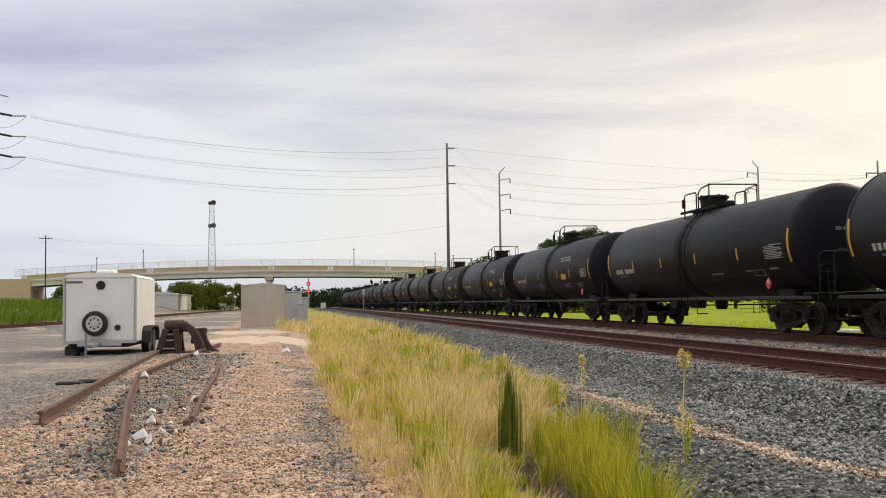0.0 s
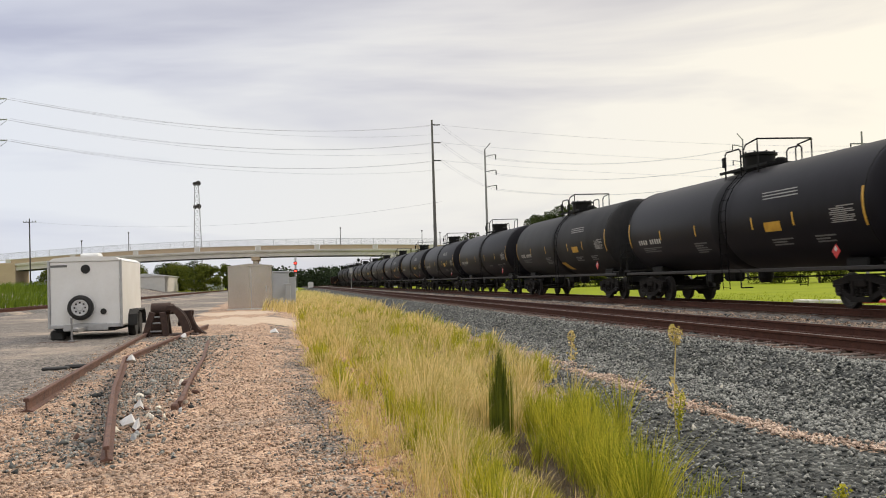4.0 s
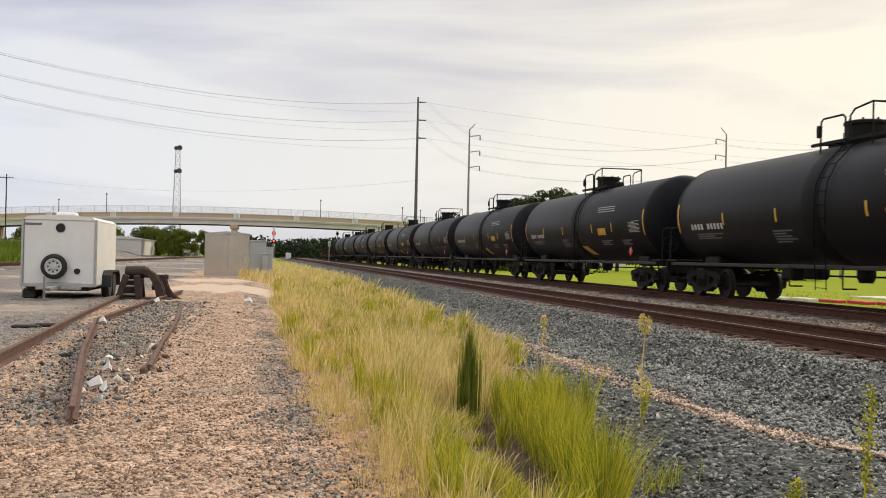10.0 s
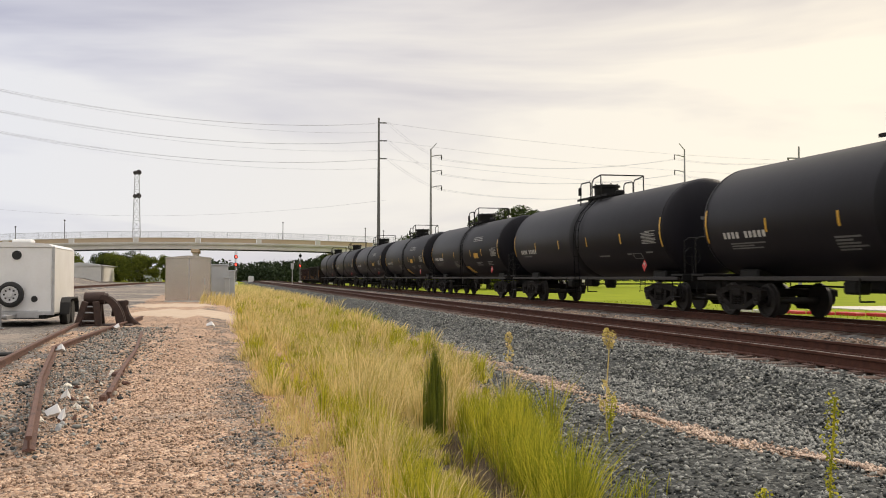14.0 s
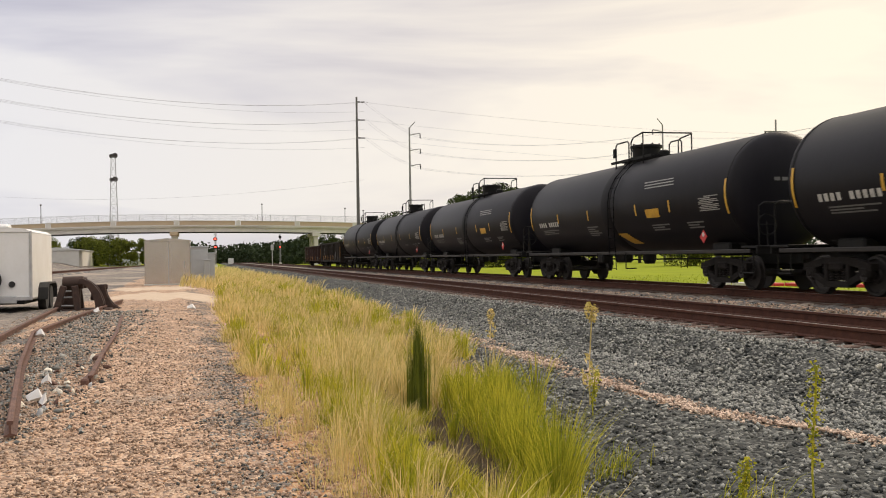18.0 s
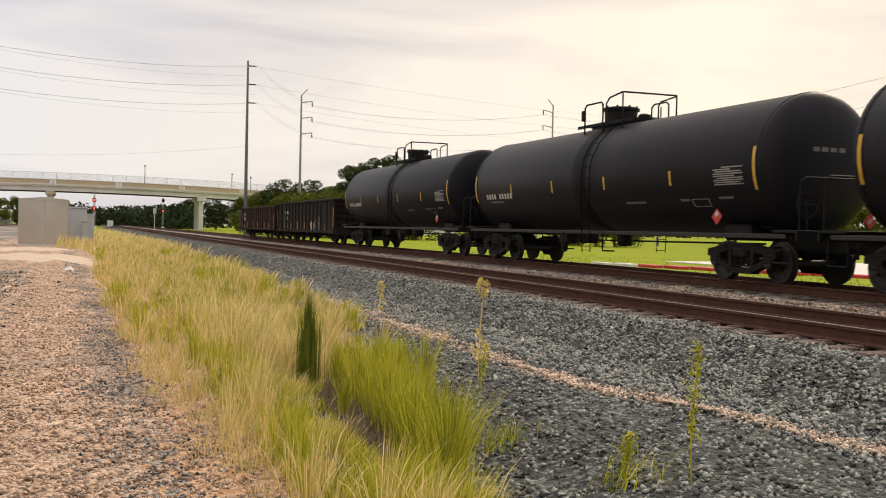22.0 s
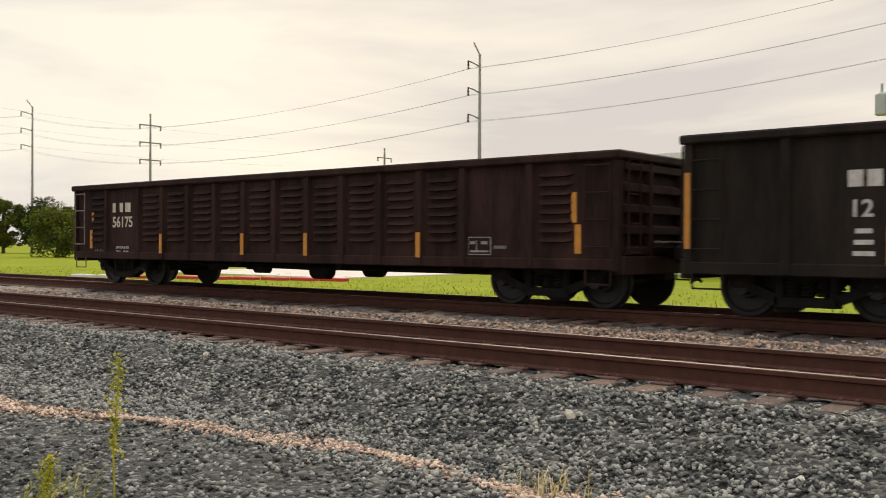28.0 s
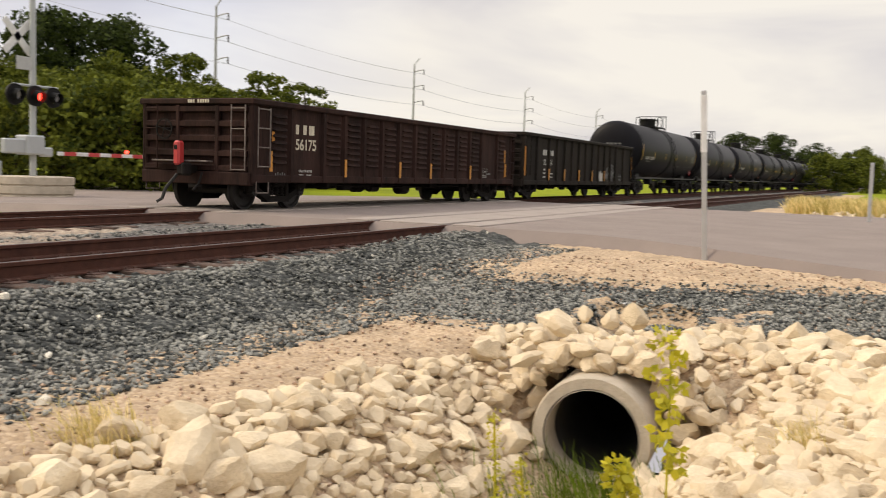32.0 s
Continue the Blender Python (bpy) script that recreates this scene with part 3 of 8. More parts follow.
def ground_mat(x, y):
    jr = np.random.default_rng(17)
    x, y = x + jr.normal(0, 0.07, x.shape), y + jr.normal(0, 0.07, y.shape)
    w = wob(x, y)
    k = np.zeros(x.shape)                                                     # tan path
    k = np.where((x < -3.0 - 0.02 * y + 0.6 * w) & (y > 13), 1, k)               # grey lot
    k = np.where((np.abs(x - 0.28 + 0.024 * (y - 9) + 0.16 * w) < 0.24 + 0.16 * w) & (y > 4.5) & (y < 45), 6, k)       # trodden dark strip beside the grass
    k = np.where((np.abs(x + 2.3 + 0.035 * (y - 14)) < 0.55 + 0.25 * w) & (y > 9.5 + w) & (y < 27), 6, k)            # dark spill between the scrap rails
    k = np.where((x < -14 - 0.17 * y), 2, k)                                     # verge past the siding
    k = np.where((y > 75 + 6 * w) & (x > 0.5) & (x < 5), 2, k)
    k = np.where(x > 16.9 + 0.2 * w, 2, k)                                       # lawn
    k = np.where((y < 3.5 + w) & (x < 7) & (x > -8), 3, k)                       # sandy side by the ditch
    k = np.where((x < 6.6) & (((x > np.interp(y, [2, 6, 9.5, 15, 30], [2.3, 2.35, 3.15, 3.75, 4.3]) + 0.18 * w) & (y > 2.2 + 1.2 * w)) | (x > 5.5 + 0.5 * w)), 4, k)              # fallen ballast by the ditch
    k = np.where((np.abs(y + 10.95 - 0.25 * np.clip(x - 2, -3, 1)) < 1.15 + 0.15 * w) & (x > -3) & (x < 5.5), 4, k)     # tongue of ballast past the rocks
    drift = np.interp(y, [3.2, 3.75, 4.9, 6.2, 7.4, 8.7, 11.5, 18.6, 25, 34], [5.05, 5.22, 5.27, 5.16, 4.88, 4.50, 4.55, 4.65, 4.75, 4.9])
    k = np.where((np.abs(x - drift - 0.05 * w) < 0.03 + 0.008 * np.clip(y, 0, 30) + 0.10 * w) & (y > 2.6) & (y < 34), 0, k)   # tan drift at the ballast's foot
    k = np.where((x > 0.42 + 0.14 * w) & (x < 1.25 + 0.2 * w) & (y > 3.8) & (y < 40), 5, k)      # orange soil at the grass edge
    k = np.where((x > 1.3 + 0.1 * w) & (x < 2.2 + 0.12 * (y - 6) + 0.1 * w) & (x < 3.4) & (y > 5) & (y < 40), 7, k)   # brown soil under the grass, with shade put into its colour
    k = np.where((y < -36.5) & (x < 3.4), 2, k)
    k = np.where((np.abs(x) > 120) | (y > 260) | (y < -120), 2, k)
    return k


GX = graded(-1500, 1500, -5, 7, 0.085, 1.10)
GY = graded(-1500, 1500, -14, 20, 0.085, 1.08)
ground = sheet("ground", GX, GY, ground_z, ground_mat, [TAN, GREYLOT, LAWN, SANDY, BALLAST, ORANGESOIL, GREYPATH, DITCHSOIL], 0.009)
gbm = bmesh.new()
gbm.from_mesh(ground.data)
bmesh.ops.delete(gbm, geom=[f for f in gbm.faces if abs(f.calc_center_median().x - 2.69) < 0.52 and -11.2 < f.calc_center_median().y < -10.2], context="FACES")
gbm.to_mesh(ground.data)
gbm.free()
tagged(ground, "flat ground of tan gravel, grey lot and mown lawn", "ground", kind="structure")


# ---- ballast and tracks ----
def ballast_z(x, y):
    d1, d2 = np.abs(x - XN), np.abs(x - XF)
    z1 = -0.212 - np.clip((d1 - 1.60) / 1.5, 0, 3) * 0.50
    z2 = -0.212 - np.clip((d2 - 1.60) / 1.5, 0, 3) * 0.50
    z = np.maximum(z1, z2)
    z = np.where((x > XN) & (x < XF), np.maximum(z, -0.27 + 0.10 * np.exp(-((x - 11.5) / 0.5) ** 2)), z)
    toe = 0.22 * np.sin(0.9 * y) + 0.16 * np.sin(2.3 * y + 1) + 0.1 * np.sin(5.1 * y)
    z = z + np.where(x < XN - 1.9, 0.05 * toe, 0)
    s = smoothstep(-9.5, -13.5, y)
    z = np.where((x < XN) & (x < 6.9), z + 0.22 * s, z)
    return z


def ballast_mat(x, y):
    w = wob(x, y)
    k = np.zeros(x.shape)
    k = np.where((x > XN + 0.75) & (x < XF + 1.9), 1, k)
    k = np.where((x > 10.3 + 0.3 * w) & (x < 12.4 + 0.3 * w) & (y > 2.5 + 2 * w), 2, k)
    return k


BX = np.concatenate([np.arange(4.6, 7.2, 0.13), np.arange(7.2, 12.6, 0.16), np.arange(12.6, 17.6, 0.3)])
BY = graded(-700, 345, -17, 40, 0.2, 1.12)
ballast = sheet("ballast_bed", BX, BY, ballast_z, ballast_mat, [BALLAST, MIDDLE, MEDIAN], 0.018, 5)
tagged(ballast, "bed of crushed dark grey ballast under two tracks", "ballast", kind="structure")


def far_path(x0, y0, y1, bend=True):
    """A track's centre line: straight, then bending to the left in the far distance."""
    pts = [(x0, y) for y in np.linspace(y0, y1, 12)]
    if bend:
        a, x, y = 0.0, x0, y1
        for _ in range(24):
            a += 0.022
            x, y = x - 12 * math.sin(a), y + 12 * math.cos(a)
            pts.append((x, y))
    return pts


RAILRING = [(-0.075, -0.18), (0.075, -0.18), (0.075, -0.165), (0.012, -0.145), (0.012, -0.05), (0.036, -0.038), (0.036, -0.006), (0.028, 0.0),
            (-0.028, 0.0), (-0.036, -0.006), (-0.036, -0.038), (-0.012, -0.05), (-0.012, -0.145), (-0.075, -0.165)]


def sweep(M, ring, pts, off, z=0.0):
    n, rows = len(ring), []
    for i, (x, y) in enumerate(pts):
        a, b = pts[max(i - 1, 0)], pts[min(i + 1, len(pts) - 1)]
        d = Vector((b[0] - a[0], b[1] - a[1])).normalized()
        nx, ny = d.y, -d.x
        rows.append([(x + nx * (off + u), y + ny * (off + u), z + v) for u, v in ring])
    vs = [p for r in rows for p in r]
    fs, k = [], []
    for j in range(len(rows) - 1):
        for i in range(n):
            fs.append((j * n + i, j * n + (i + 1) % n, (j + 1) * n + (i + 1) % n, (j + 1) * n + i))
            k.append(1 if ring[i][1] == 0.0 and ring[(i + 1) % n][1] == 0.0 else 0)
    o = len(M.v)
    M.v.extend(vs)
    M.f.extend([tuple(q + o for q in f) for f in fs])
    M.mi.extend(k)
    M.f.append(tuple(range(o, o + n)))
    M.mi.append(0)


def track(name, label, cx, y0, y1, bend=True):
    e = thing(name, label, "railway track", kind="structure")
    for s in (-1, 1):
        M = Mesh()
        sweep(M, RAILRING, far_path(cx, y0, y1, bend), s * GAUGE / 2)
        part("rail", M, [RUSTRAIL, RAILTOP], e)
    return e


near_track = track("track_near", "unused railway track with rusty rails on timber ties", XN, -700, 325)
far_track = track("track_far", "main railway track that carries the freight train", XF, -700, 325)


# ---- trucks, shared by all cars ----
def wheelset_mesh():
    M = Mesh()
    M.cyl((-0.95, 0, 0), (0.95, 0, 0), 0.085, n=10)
    for s in (-1, 1):
        M.lathe([(s * 0.69, 0.30), (s * 0.68, 0.455), (s * 0.715, 0.455), (s * 0.725, 0.425), (s * 0.81, 0.415), (s * 0.815, 0.36), (s * 0.775, 0.33), (s * 0.765, 0.17), (s * 0.83, 0.15), (s * 0.83, 0.08)], "x", 22)
        M.cyl((s * 0.93, 0, 0), (s * 1.10, 0, 0), 0.12, 0.11, 12)
        for i in range(3):
            a = 2 * math.pi * i / 3
            M.cyl((s * 1.10, 0.06 * math.cos(a), 0.06 * math.sin(a)), (s * 1.125, 0.06 * math.cos(a), 0.06 * math.sin(a)), 0.018, n=6)
    return mesh_of("wheelset", M, WHEEL, True)


def sideframe_mesh():
    """A cast three-piece side frame: arched top, sloping tension arm and two windows."""
    M = Mesh()
    for y0, y1, z0, z1, h in ((-1.12, -0.45, 0.60, 0.72, 0.16), (0.45, 1.12, 0.72, 0.60, 0.16), (-0.47, 0.47, 0.74, 0.74, 0.15), (-0.95, -0.38, 0.50, 0.27, 0.14), (0.38, 0.95, 0.27, 0.50, 0.14), (-0.42, 0.42, 0.24, 0.24, 0.13)):
        M.put([(x, y, z) for x in (-0.09, 0.09) for y, z in ((y0, z0 - h / 2), (y1, z1 - h / 2), (y1, z1 + h / 2), (y0, z0 + h / 2))],
              [(0, 1, 2, 3), (7, 6, 5, 4), (0, 4, 5, 1), (1, 5, 6, 2), (2, 6, 7, 3), (3, 7, 4, 0)])
    for y in (-0.36, 0.36):
        M.box((0, y, 0.5), (0.17, 0.13, 0.50), 0.02)
    for y in (-0.88, 0.88):
        M.box((0, y, 0.50), (0.22, 0.34, 0.26), 0.05)
    return mesh_of("side_frame", M, TRUCK)


def spring_mesh():
    """One stacked coil spring of a truck."""
    prof = []
    for k in range(5):
        z = 0.32 + k * 0.055
        prof += [(z, 0.060), (z + 0.010, 0.085), (z + 0.030, 0.085), (z + 0.042, 0.060)]
    return mesh_of("spring", Mesh().lathe(prof, "z", 10), TRUCK, True)


WHEELSET_ME, FRAME_ME, SPRING_ME = wheelset_mesh(), sideframe_mesh(), spring_mesh()
BOLSTER_ME = mesh_of("bolster", Mesh().box((0, 0, 0.62), (2.26, 0.46, 0.20), 0.04), TRUCK)


def add_truck(car, y):
    t = new("truck")
    t.empty_display_size = 0.1
    t.parent = car
    t.matrix_local = pose(0, y, 0)
    for s in (-1, 1):
        part("side_frame", FRAME_ME, None, t, at=pose(s * 1.0, 0, 0))
        for y2 in (-0.2, 0.0, 0.2):
            part("spring", SPRING_ME, None, t, at=pose(s * 1.0, y2, 0))
    part("bolster", BOLSTER_ME, None, t)
    for w in (-0.89, 0.89):
        part("wheelset", WHEELSET_ME, None, t, at=pose(0, w, 0.42))
    return t


def coupler_mesh():
    M = Mesh()
    M.box((0, -0.35, 0.86), (0.14, 0.7, 0.16), 0.02)
    M.box((0.05, 0.05, 0.86), (0.30, 0.22, 0.28), 0.05)
    M.box((-0.10, 0.18, 0.86), (0.09, 0.24, 0.26), 0.03)
    M.tube([(-0.3, -0.1, 0.8), (-0.33, 0.05, 0.55), (-0.30, 0.2, 0.42)], 0.025)
    return mesh_of("coupler", M, TRUCK)


COUPLER_ME = coupler_mesh()

# ---- tank cars ----
TR, TZ, TL, TS, TE = 1.50, 2.49, 7.74, 7.28, 8.69


def shell_patch(M, y0, y1, a0, a1, s, r=TR + 0.006, n=6, k=0):
    """A thin painted panel on the tank's side; angles in degrees above the tank's middle height; s: side."""
    pts = []
    for i in range(n + 1):
        a = radians(a0 + (a1 - a0) * i / n)
        for y in (y0, y1):
            pts.append((s * r * math.cos(a), y, TZ + r * math.sin(a)))
    M.put(pts, [(2 * i, 2 * i + 1, 2 * i + 3, 2 * i + 2) for i in range(n)], k)
    return M


def tank_mesh():
    """The shell's outline with shallow dished heads."""
    prof = [(-TL + 0.36 * (1 - math.sqrt(max(0.0, 1 - (r / TR) ** 3))), r) for r in (0.02, 0.5, 0.9, 1.2, 1.36, 1.44, 1.48, TR)]
    prof += [(-0.42, TR), (0.42, TR)]
    prof += [(-y, r) for y, r in prof[:8][::-1]]
    return prof


def tank_car(variant):
    labels = {"plain": "black tank car with small yellow reflector strips", "banded": "black tank car with slanted yellow mark and white stencils",
              "boxed": "black tank car with yellow box and white stencils", "grey": "dusty grey-black tank car with yellow marks"}
    car = thing("tank_car", labels[variant], "tank car", group="tank cars of the freight train")
    M = Mesh()
    M.lathe([(y, r) for y, r in tank_mesh()], "y", 56, (0, 0, TZ))
    part("tank", M, TANKGREY if variant == "grey" else TANK, car, smooth=True)
    for s in (-1, 1):
        M = Mesh().lathe([(s * (TS + 0.02), TR + 0.003), (s * (TS + 0.02), TR + 0.010), (s * (TS + 0.07), TR + 0.010), (s * (TS + 0.07), TR + 0.003)], "y", 48, (0, 0, TZ))
        part("seam_band", M, BLACKSTEEL, car)
    M = Mesh().lathe([(-0.30, TR + 0.001), (-0.28, TR + 0.006), (0.42, TR + 0.006), (0.44, TR + 0.001)], "y", 56, (0, 0, TZ), ring=True)
    part("waist_band", M, WAIST, car, "dull black band round the middle", True)
    for s in (-1, 1):
        # lighter steel than its neighbours: the highlight along the sill is put into colour
        part("side_sill", Mesh().box((s * 1.30, 0, 0.98), (0.09, 2 * TE - 1.2, 0.10), 0.015), WHEEL, car)
        M = Mesh().box((0, s * (TE - 1.2), 0.86), (0.5, 2.2, 0.42), 0.03)
        M.box((0, s * (TE - 2.6), 1.05), (1.9, 0.9, 0.35), 0.05)
        M.box((0, s * (TE - 1.9), 1.35), (1.5, 0.5, 0.5), 0.08)
        part("stub_sill", M, BLACKSTEEL, car)
        M = Mesh().box((0, s * (TE - 0.62), 1.08), (2.7, 0.72, 0.06), 0.01)
        M.box((0, s * (TE - 0.30), 1.0), (2.7, 0.06, 0.2), 0.01)
        part("end_platform", M, BLACKSTEEL, car)
        M = Mesh()
        ye = s * (TE - 0.33)
        for sx in (-1, 1):
            M.tube([(sx * 1.30, s * (TE - 1.0), 1.0), (sx * 1.30, s * (TE - 1.0), 0.45), (sx * 1.30, s * (TE - 0.5), 0.45), (sx * 1.30, s * (TE - 0.5), 1.0)], 0.018)
        M.tube([(-1.25, ye, 0.95), (-1.25, ye, 2.05), (-1.12, ye, 2.14), (1.12, ye, 2.14), (1.25, ye, 2.05), (1.25, ye, 0.95)], 0.02)
        part("end_handrail", M, BLACKSTEEL, car)
        M = Mesh().tube([(s * 0.9, s * (TE - 0.5), 1.1), (s * 0.9, s * (TE - 0.55), 1.7)], 0.02)
        M.lathe([(s * (TE - 0.52), 0.24), (s * (TE - 0.52), 0.27), (s * (TE - 0.49), 0.27), (s * (TE - 0.49), 0.24)], "y", 18, (s * 0.9, 0, 1.62), ring=True)
        M.tube([(s * 0.66, s * (TE - 0.5), 1.62), (s * 1.14, s * (TE - 0.5), 1.62)], 0.012)
        part("hand_brake_wheel", M, BLACKSTEEL, car)
        part("coupler", COUPLER_ME, None, car, at=pose(0, s * (TE - 0.18), 0, 0, 0, 0 if s > 0 else 180))
        # stencilled lines on the head
        Q = Mesh()
        for k, w in enumerate((0.30, 0.30, 0.24)):
            z = TZ + 0.28 - 0.15 * k
            for c in range(4 if k == 0 else 1):
                x0 = -0.42 + c * 0.22 if k == 0 else -0.25
                Q.box((x0 + 0.1, s * (TL - 0.012 - 0.03 * k), z), (0.16 if k == 0 else w * 1.6, 0.02, 0.09 if k == 0 else 0.045))
        tagged(part("head_mark", Q, GREYPAINT, car), kind="stuff")
        Q = Mesh()
        Q.T = pose(0.45, s * (TE - 0.28), 1.32, 0, 45, 0)
        Q.box((0, 0, 0), (0.22, 0.012, 0.22), 0, 0)
        Q.box((0, s * 0.008, 0), (0.06, 0.006, 0.12), 0, 1)
        part("end_placard", Q, [PLACARDRED, WHITEPAINT], car)
        # ladder up the flank, and a mirrored layout of paint on the other flank
        y0 = s * 0.45
        M = Mesh()
        for yy in (y0 - 0.22, y0 + 0.22):
            M.tube([(s * 1.48, yy, 0.45), (s * 1.545, yy, 1.8), (s * 1.55, yy, 2.6), (s * 1.50, yy, 2.95), (s * 1.27, yy, 3.40), (s * 0.78, yy, 3.90)], 0.013)
        for i in range(11):
            z = 0.5 + i * 0.32
            x = float(np.interp(z, [0.45, 1.8, 2.6, 2.95, 3.40, 3.90], [1.48, 1.545, 1.55, 1.50, 1.27, 0.78]))
            M.cyl((s * x, y0 - 0.22, z), (s * x, y0 + 0.22, z), 0.009, n=6)
        part("ladder", M, LADDERDARK, car)
        u = -s
        spots = (4.45, 1.65, -1.3, -4.3) if variant == "plain" else (4.40, 1.6, -2.1, -4.25)
        for yy in spots:
            Q = Mesh()
            shell_patch(Q, u * yy - 0.045, u * yy + 0.045, -15, -2, s)
            part("reflector_strip", Q, YELLOW, car)
        for e in (-1, 1):
            Q = Mesh()
            shell_patch(Q, e * TS - 0.045, e * TS + 0.045, -22, 12, s, TR + 0.012, 8)
            part("end_stripe", Q, YELLOW, car)
        Q = Mesh()
        for k in range(10):
            if k != 4:
                shell_patch(Q, u * 6.45 - u * k * 0.205, u * 6.45 - u * (k * 0.205 + 0.13), -19, -12.5, s, n=2)
        tagged(part("number_mark", Q, WHITEPAINT, car), kind="stuff")
        Q = Mesh()
        if variant == "plain":
            for k, (y, w, al) in enumerate(((5.7, 1.0, -24), (-2.6, 0.9, -31), (-4.7, 0.35, -30), (-6.2, 0.5, -29))):
                shell_patch(Q, u * y - w / 2, u * y + w / 2, al, al + 2.2, s, n=1)
        else:
            for k in range(5):
                w = (0.9, 0.6, 0.8, 1.0, 0.7)[k]
                shell_patch(Q, u * 1.9, u * (1.9 - w), -25 - 3 * k, -23.3 - 3 * k, s, n=1)
                if k < 3:
                    shell_patch(Q, u * -2.9, u * (-2.9 - w * 1.2), -29 - 3 * k, -27.3 - 3 * k, s, n=1)
                    shell_patch(Q, u * -5.0, u * (-5.0 - w), -29 - 3 * k, -27.3 - 3 * k, s, n=1)
                    shell_patch(Q, u * 6.2, u * (6.2 - w * 1.8), -25 - 2.6 * k, -23.6 - 2.6 * k, s, n=1)
        tagged(part("stencil_block", Q, GREYPAINT, car), kind="stuff")
        Q = Mesh()
        for k in range(9):
            w0, w1 = (0.0, 0.05, 0.0, 0.12, 0.0, 0.0, 0.08, 0.0, 0.3)[k], (1.0, 0.9, 1.0, 1.0, 0.72, 1.0, 0.95, 0.6, 1.0)[k]
            shell_patch(Q, u * (-5.92 - w0), u * (-5.92 - w1), -17 + k * 1.75, -16.0 + k * 1.75, s, n=1)
        tagged(part("data_panel", Q, FADEDWHITE, car), kind="stuff")
        if variant == "plain":
            Q = Mesh()
            for w0, w1, a0, a1 in ((-4.95, -5.0, -36, -28), (-5.55, -5.6, -36, -28), (-4.95, -5.6, -36, -35), (-4.95, -5.6, -29, -28)):
                shell_patch(Q, u * w0, u * w1, a0, a1, s, n=3)
            part("stencil_box", Q, GREYPAINT, car)
        Q = Mesh()
        Q.T = pose(s * 1.385, u * -5.97, 1.38, 45, 0, 0)
        Q.box((0, 0, 0), (0.012, 0.25, 0.25), 0, 0)
        Q.box((s * 0.008, 0.04, 0.04), (0.006, 0.10, 0.10), 0, 1)
        part("placard", Q, [PLACARDRED, WHITEPAINT], car)
        if variant != "plain":
            Q = Mesh()
            shell_patch(Q, u * -2.75, u * -3.6, -19, -9, s, n=4)
            part("panel_mark", Q, YELLOW, car)
            Q = Mesh()
            for k in range(3):
                shell_patch(Q, u * (-2.6 - k * 0.05), u * (-4.4 - k * 0.05), 22.5 - k * 3.4, 21.2 - k * 3.4, s, n=2)
            part("script_lines", Q, FADEDWHITE, car)
        if variant in ("banded", "grey"):
            Q = Mesh()
            for i in range(8):
                shell_patch(Q, u * (-0.30 - i * 0.07), u * (-0.95 - i * 0.07), -36 - i * 2.3, -38.3 - i * 2.3, s, n=1)
            part("slanted_mark", Q, YELLOW, car)
    # the top platform, its rails and the dome
    M = Mesh()
    for i in range(17):
        M.box((0, -1.6 + i * 0.175, 4.03), (1.4, 0.05, 0.03))
    for x in (-0.70, 0.70):
        M.box((x, -0.2, 4.0), (0.06, 2.95, 0.08))
    M.box((0, -0.2, 3.98), (0.6, 2.8, 0.08))
    part("grating", M, BLACKSTEEL, car)
    part("handrail", Mesh().tube([(-0.80, -0.45, 4.02), (-0.80, -0.45, 4.52), (-0.80, -0.62, 4.66), (-0.80, -1.30, 4.74), (0.85, -1.35, 4.74)], 0.024), BLACKSTEEL, car)
    part("rail_post", Mesh().tube([(-0.80, -1.30, 4.74), (-0.80, -1.30, 3.78)], 0.022), BLACKSTEEL, car)
    part("rail_post", Mesh().tube([(0.85, -1.35, 4.74), (0.85, -1.35, 3.74)], 0.022), BLACKSTEEL, car)
    part("far_rail", Mesh().tube([(0.85, -1.35, 4.72), (0.85, -0.60, 4.66), (0.85, -0.48, 4.55), (0.85, -0.48, 3.74)], 0.022), BLACKSTEEL, car)
    part("hoop_rail", Mesh().tube([(-0.76, 0.80, 3.76), (-0.76, 0.80, 4.52), (-0.76, 0.70, 4.60), (-0.76, -0.10, 4.60), (-0.76, -0.20, 4.52), (-0.76, -0.20, 3.80)], 0.024), BLACKSTEEL, car)
    part("low_hoop", Mesh().tube([(0.10, -1.30, 4.02), (0.10, -1.30, 4.36), (0.10, -1.42, 4.44), (0.10, -2.0, 4.44), (0.10, -2.1, 4.36), (0.10, -2.1, 3.96)], 0.022), BLACKSTEEL, car)
    part("rail_box", Mesh().box((-0.78, 0.84, 4.30), (0.10, 0.12, 0.30), 0.015), BLACKSTEEL, car)
    M = Mesh().lathe([(3.9, 0.44), (4.40, 0.46), (4.41, 0.52), (4.48, 0.52), (4.51, 0.42), (4.53, 0.05)], "z", 24, (0, 0.1, 0))
    for i in range(8):
        an = math.pi * i / 4
        M.cyl((0.44 * math.cos(an), 0.1 + 0.44 * math.sin(an), 4.36), (0.44 * math.cos(an), 0.1 + 0.44 * math.sin(an), 4.54), 0.03, n=6)
    part("dome_housing", M, BLACKSTEEL, car, smooth=True)
    part("valve", Mesh().lathe([(3.95, 0.17), (4.20, 0.17), (4.24, 0.10)], "z", 14, (0.1, -0.95, 0)), BLACKSTEEL, car)
    if variant == "plain":
        # these cars carry the platform a little further back
        for c in car.children:
            if c.name.split(".")[0] in ("grating", "handrail", "rail_post", "far_rail", "hoop_rail", "low_hoop", "rail_box", "dome_housing", "valve"):
                c.location.y += 0.28
    M = Mesh().lathe([(0.62, 0.16), (0.75, 0.22), (1.1, 0.22)], "z", 14)
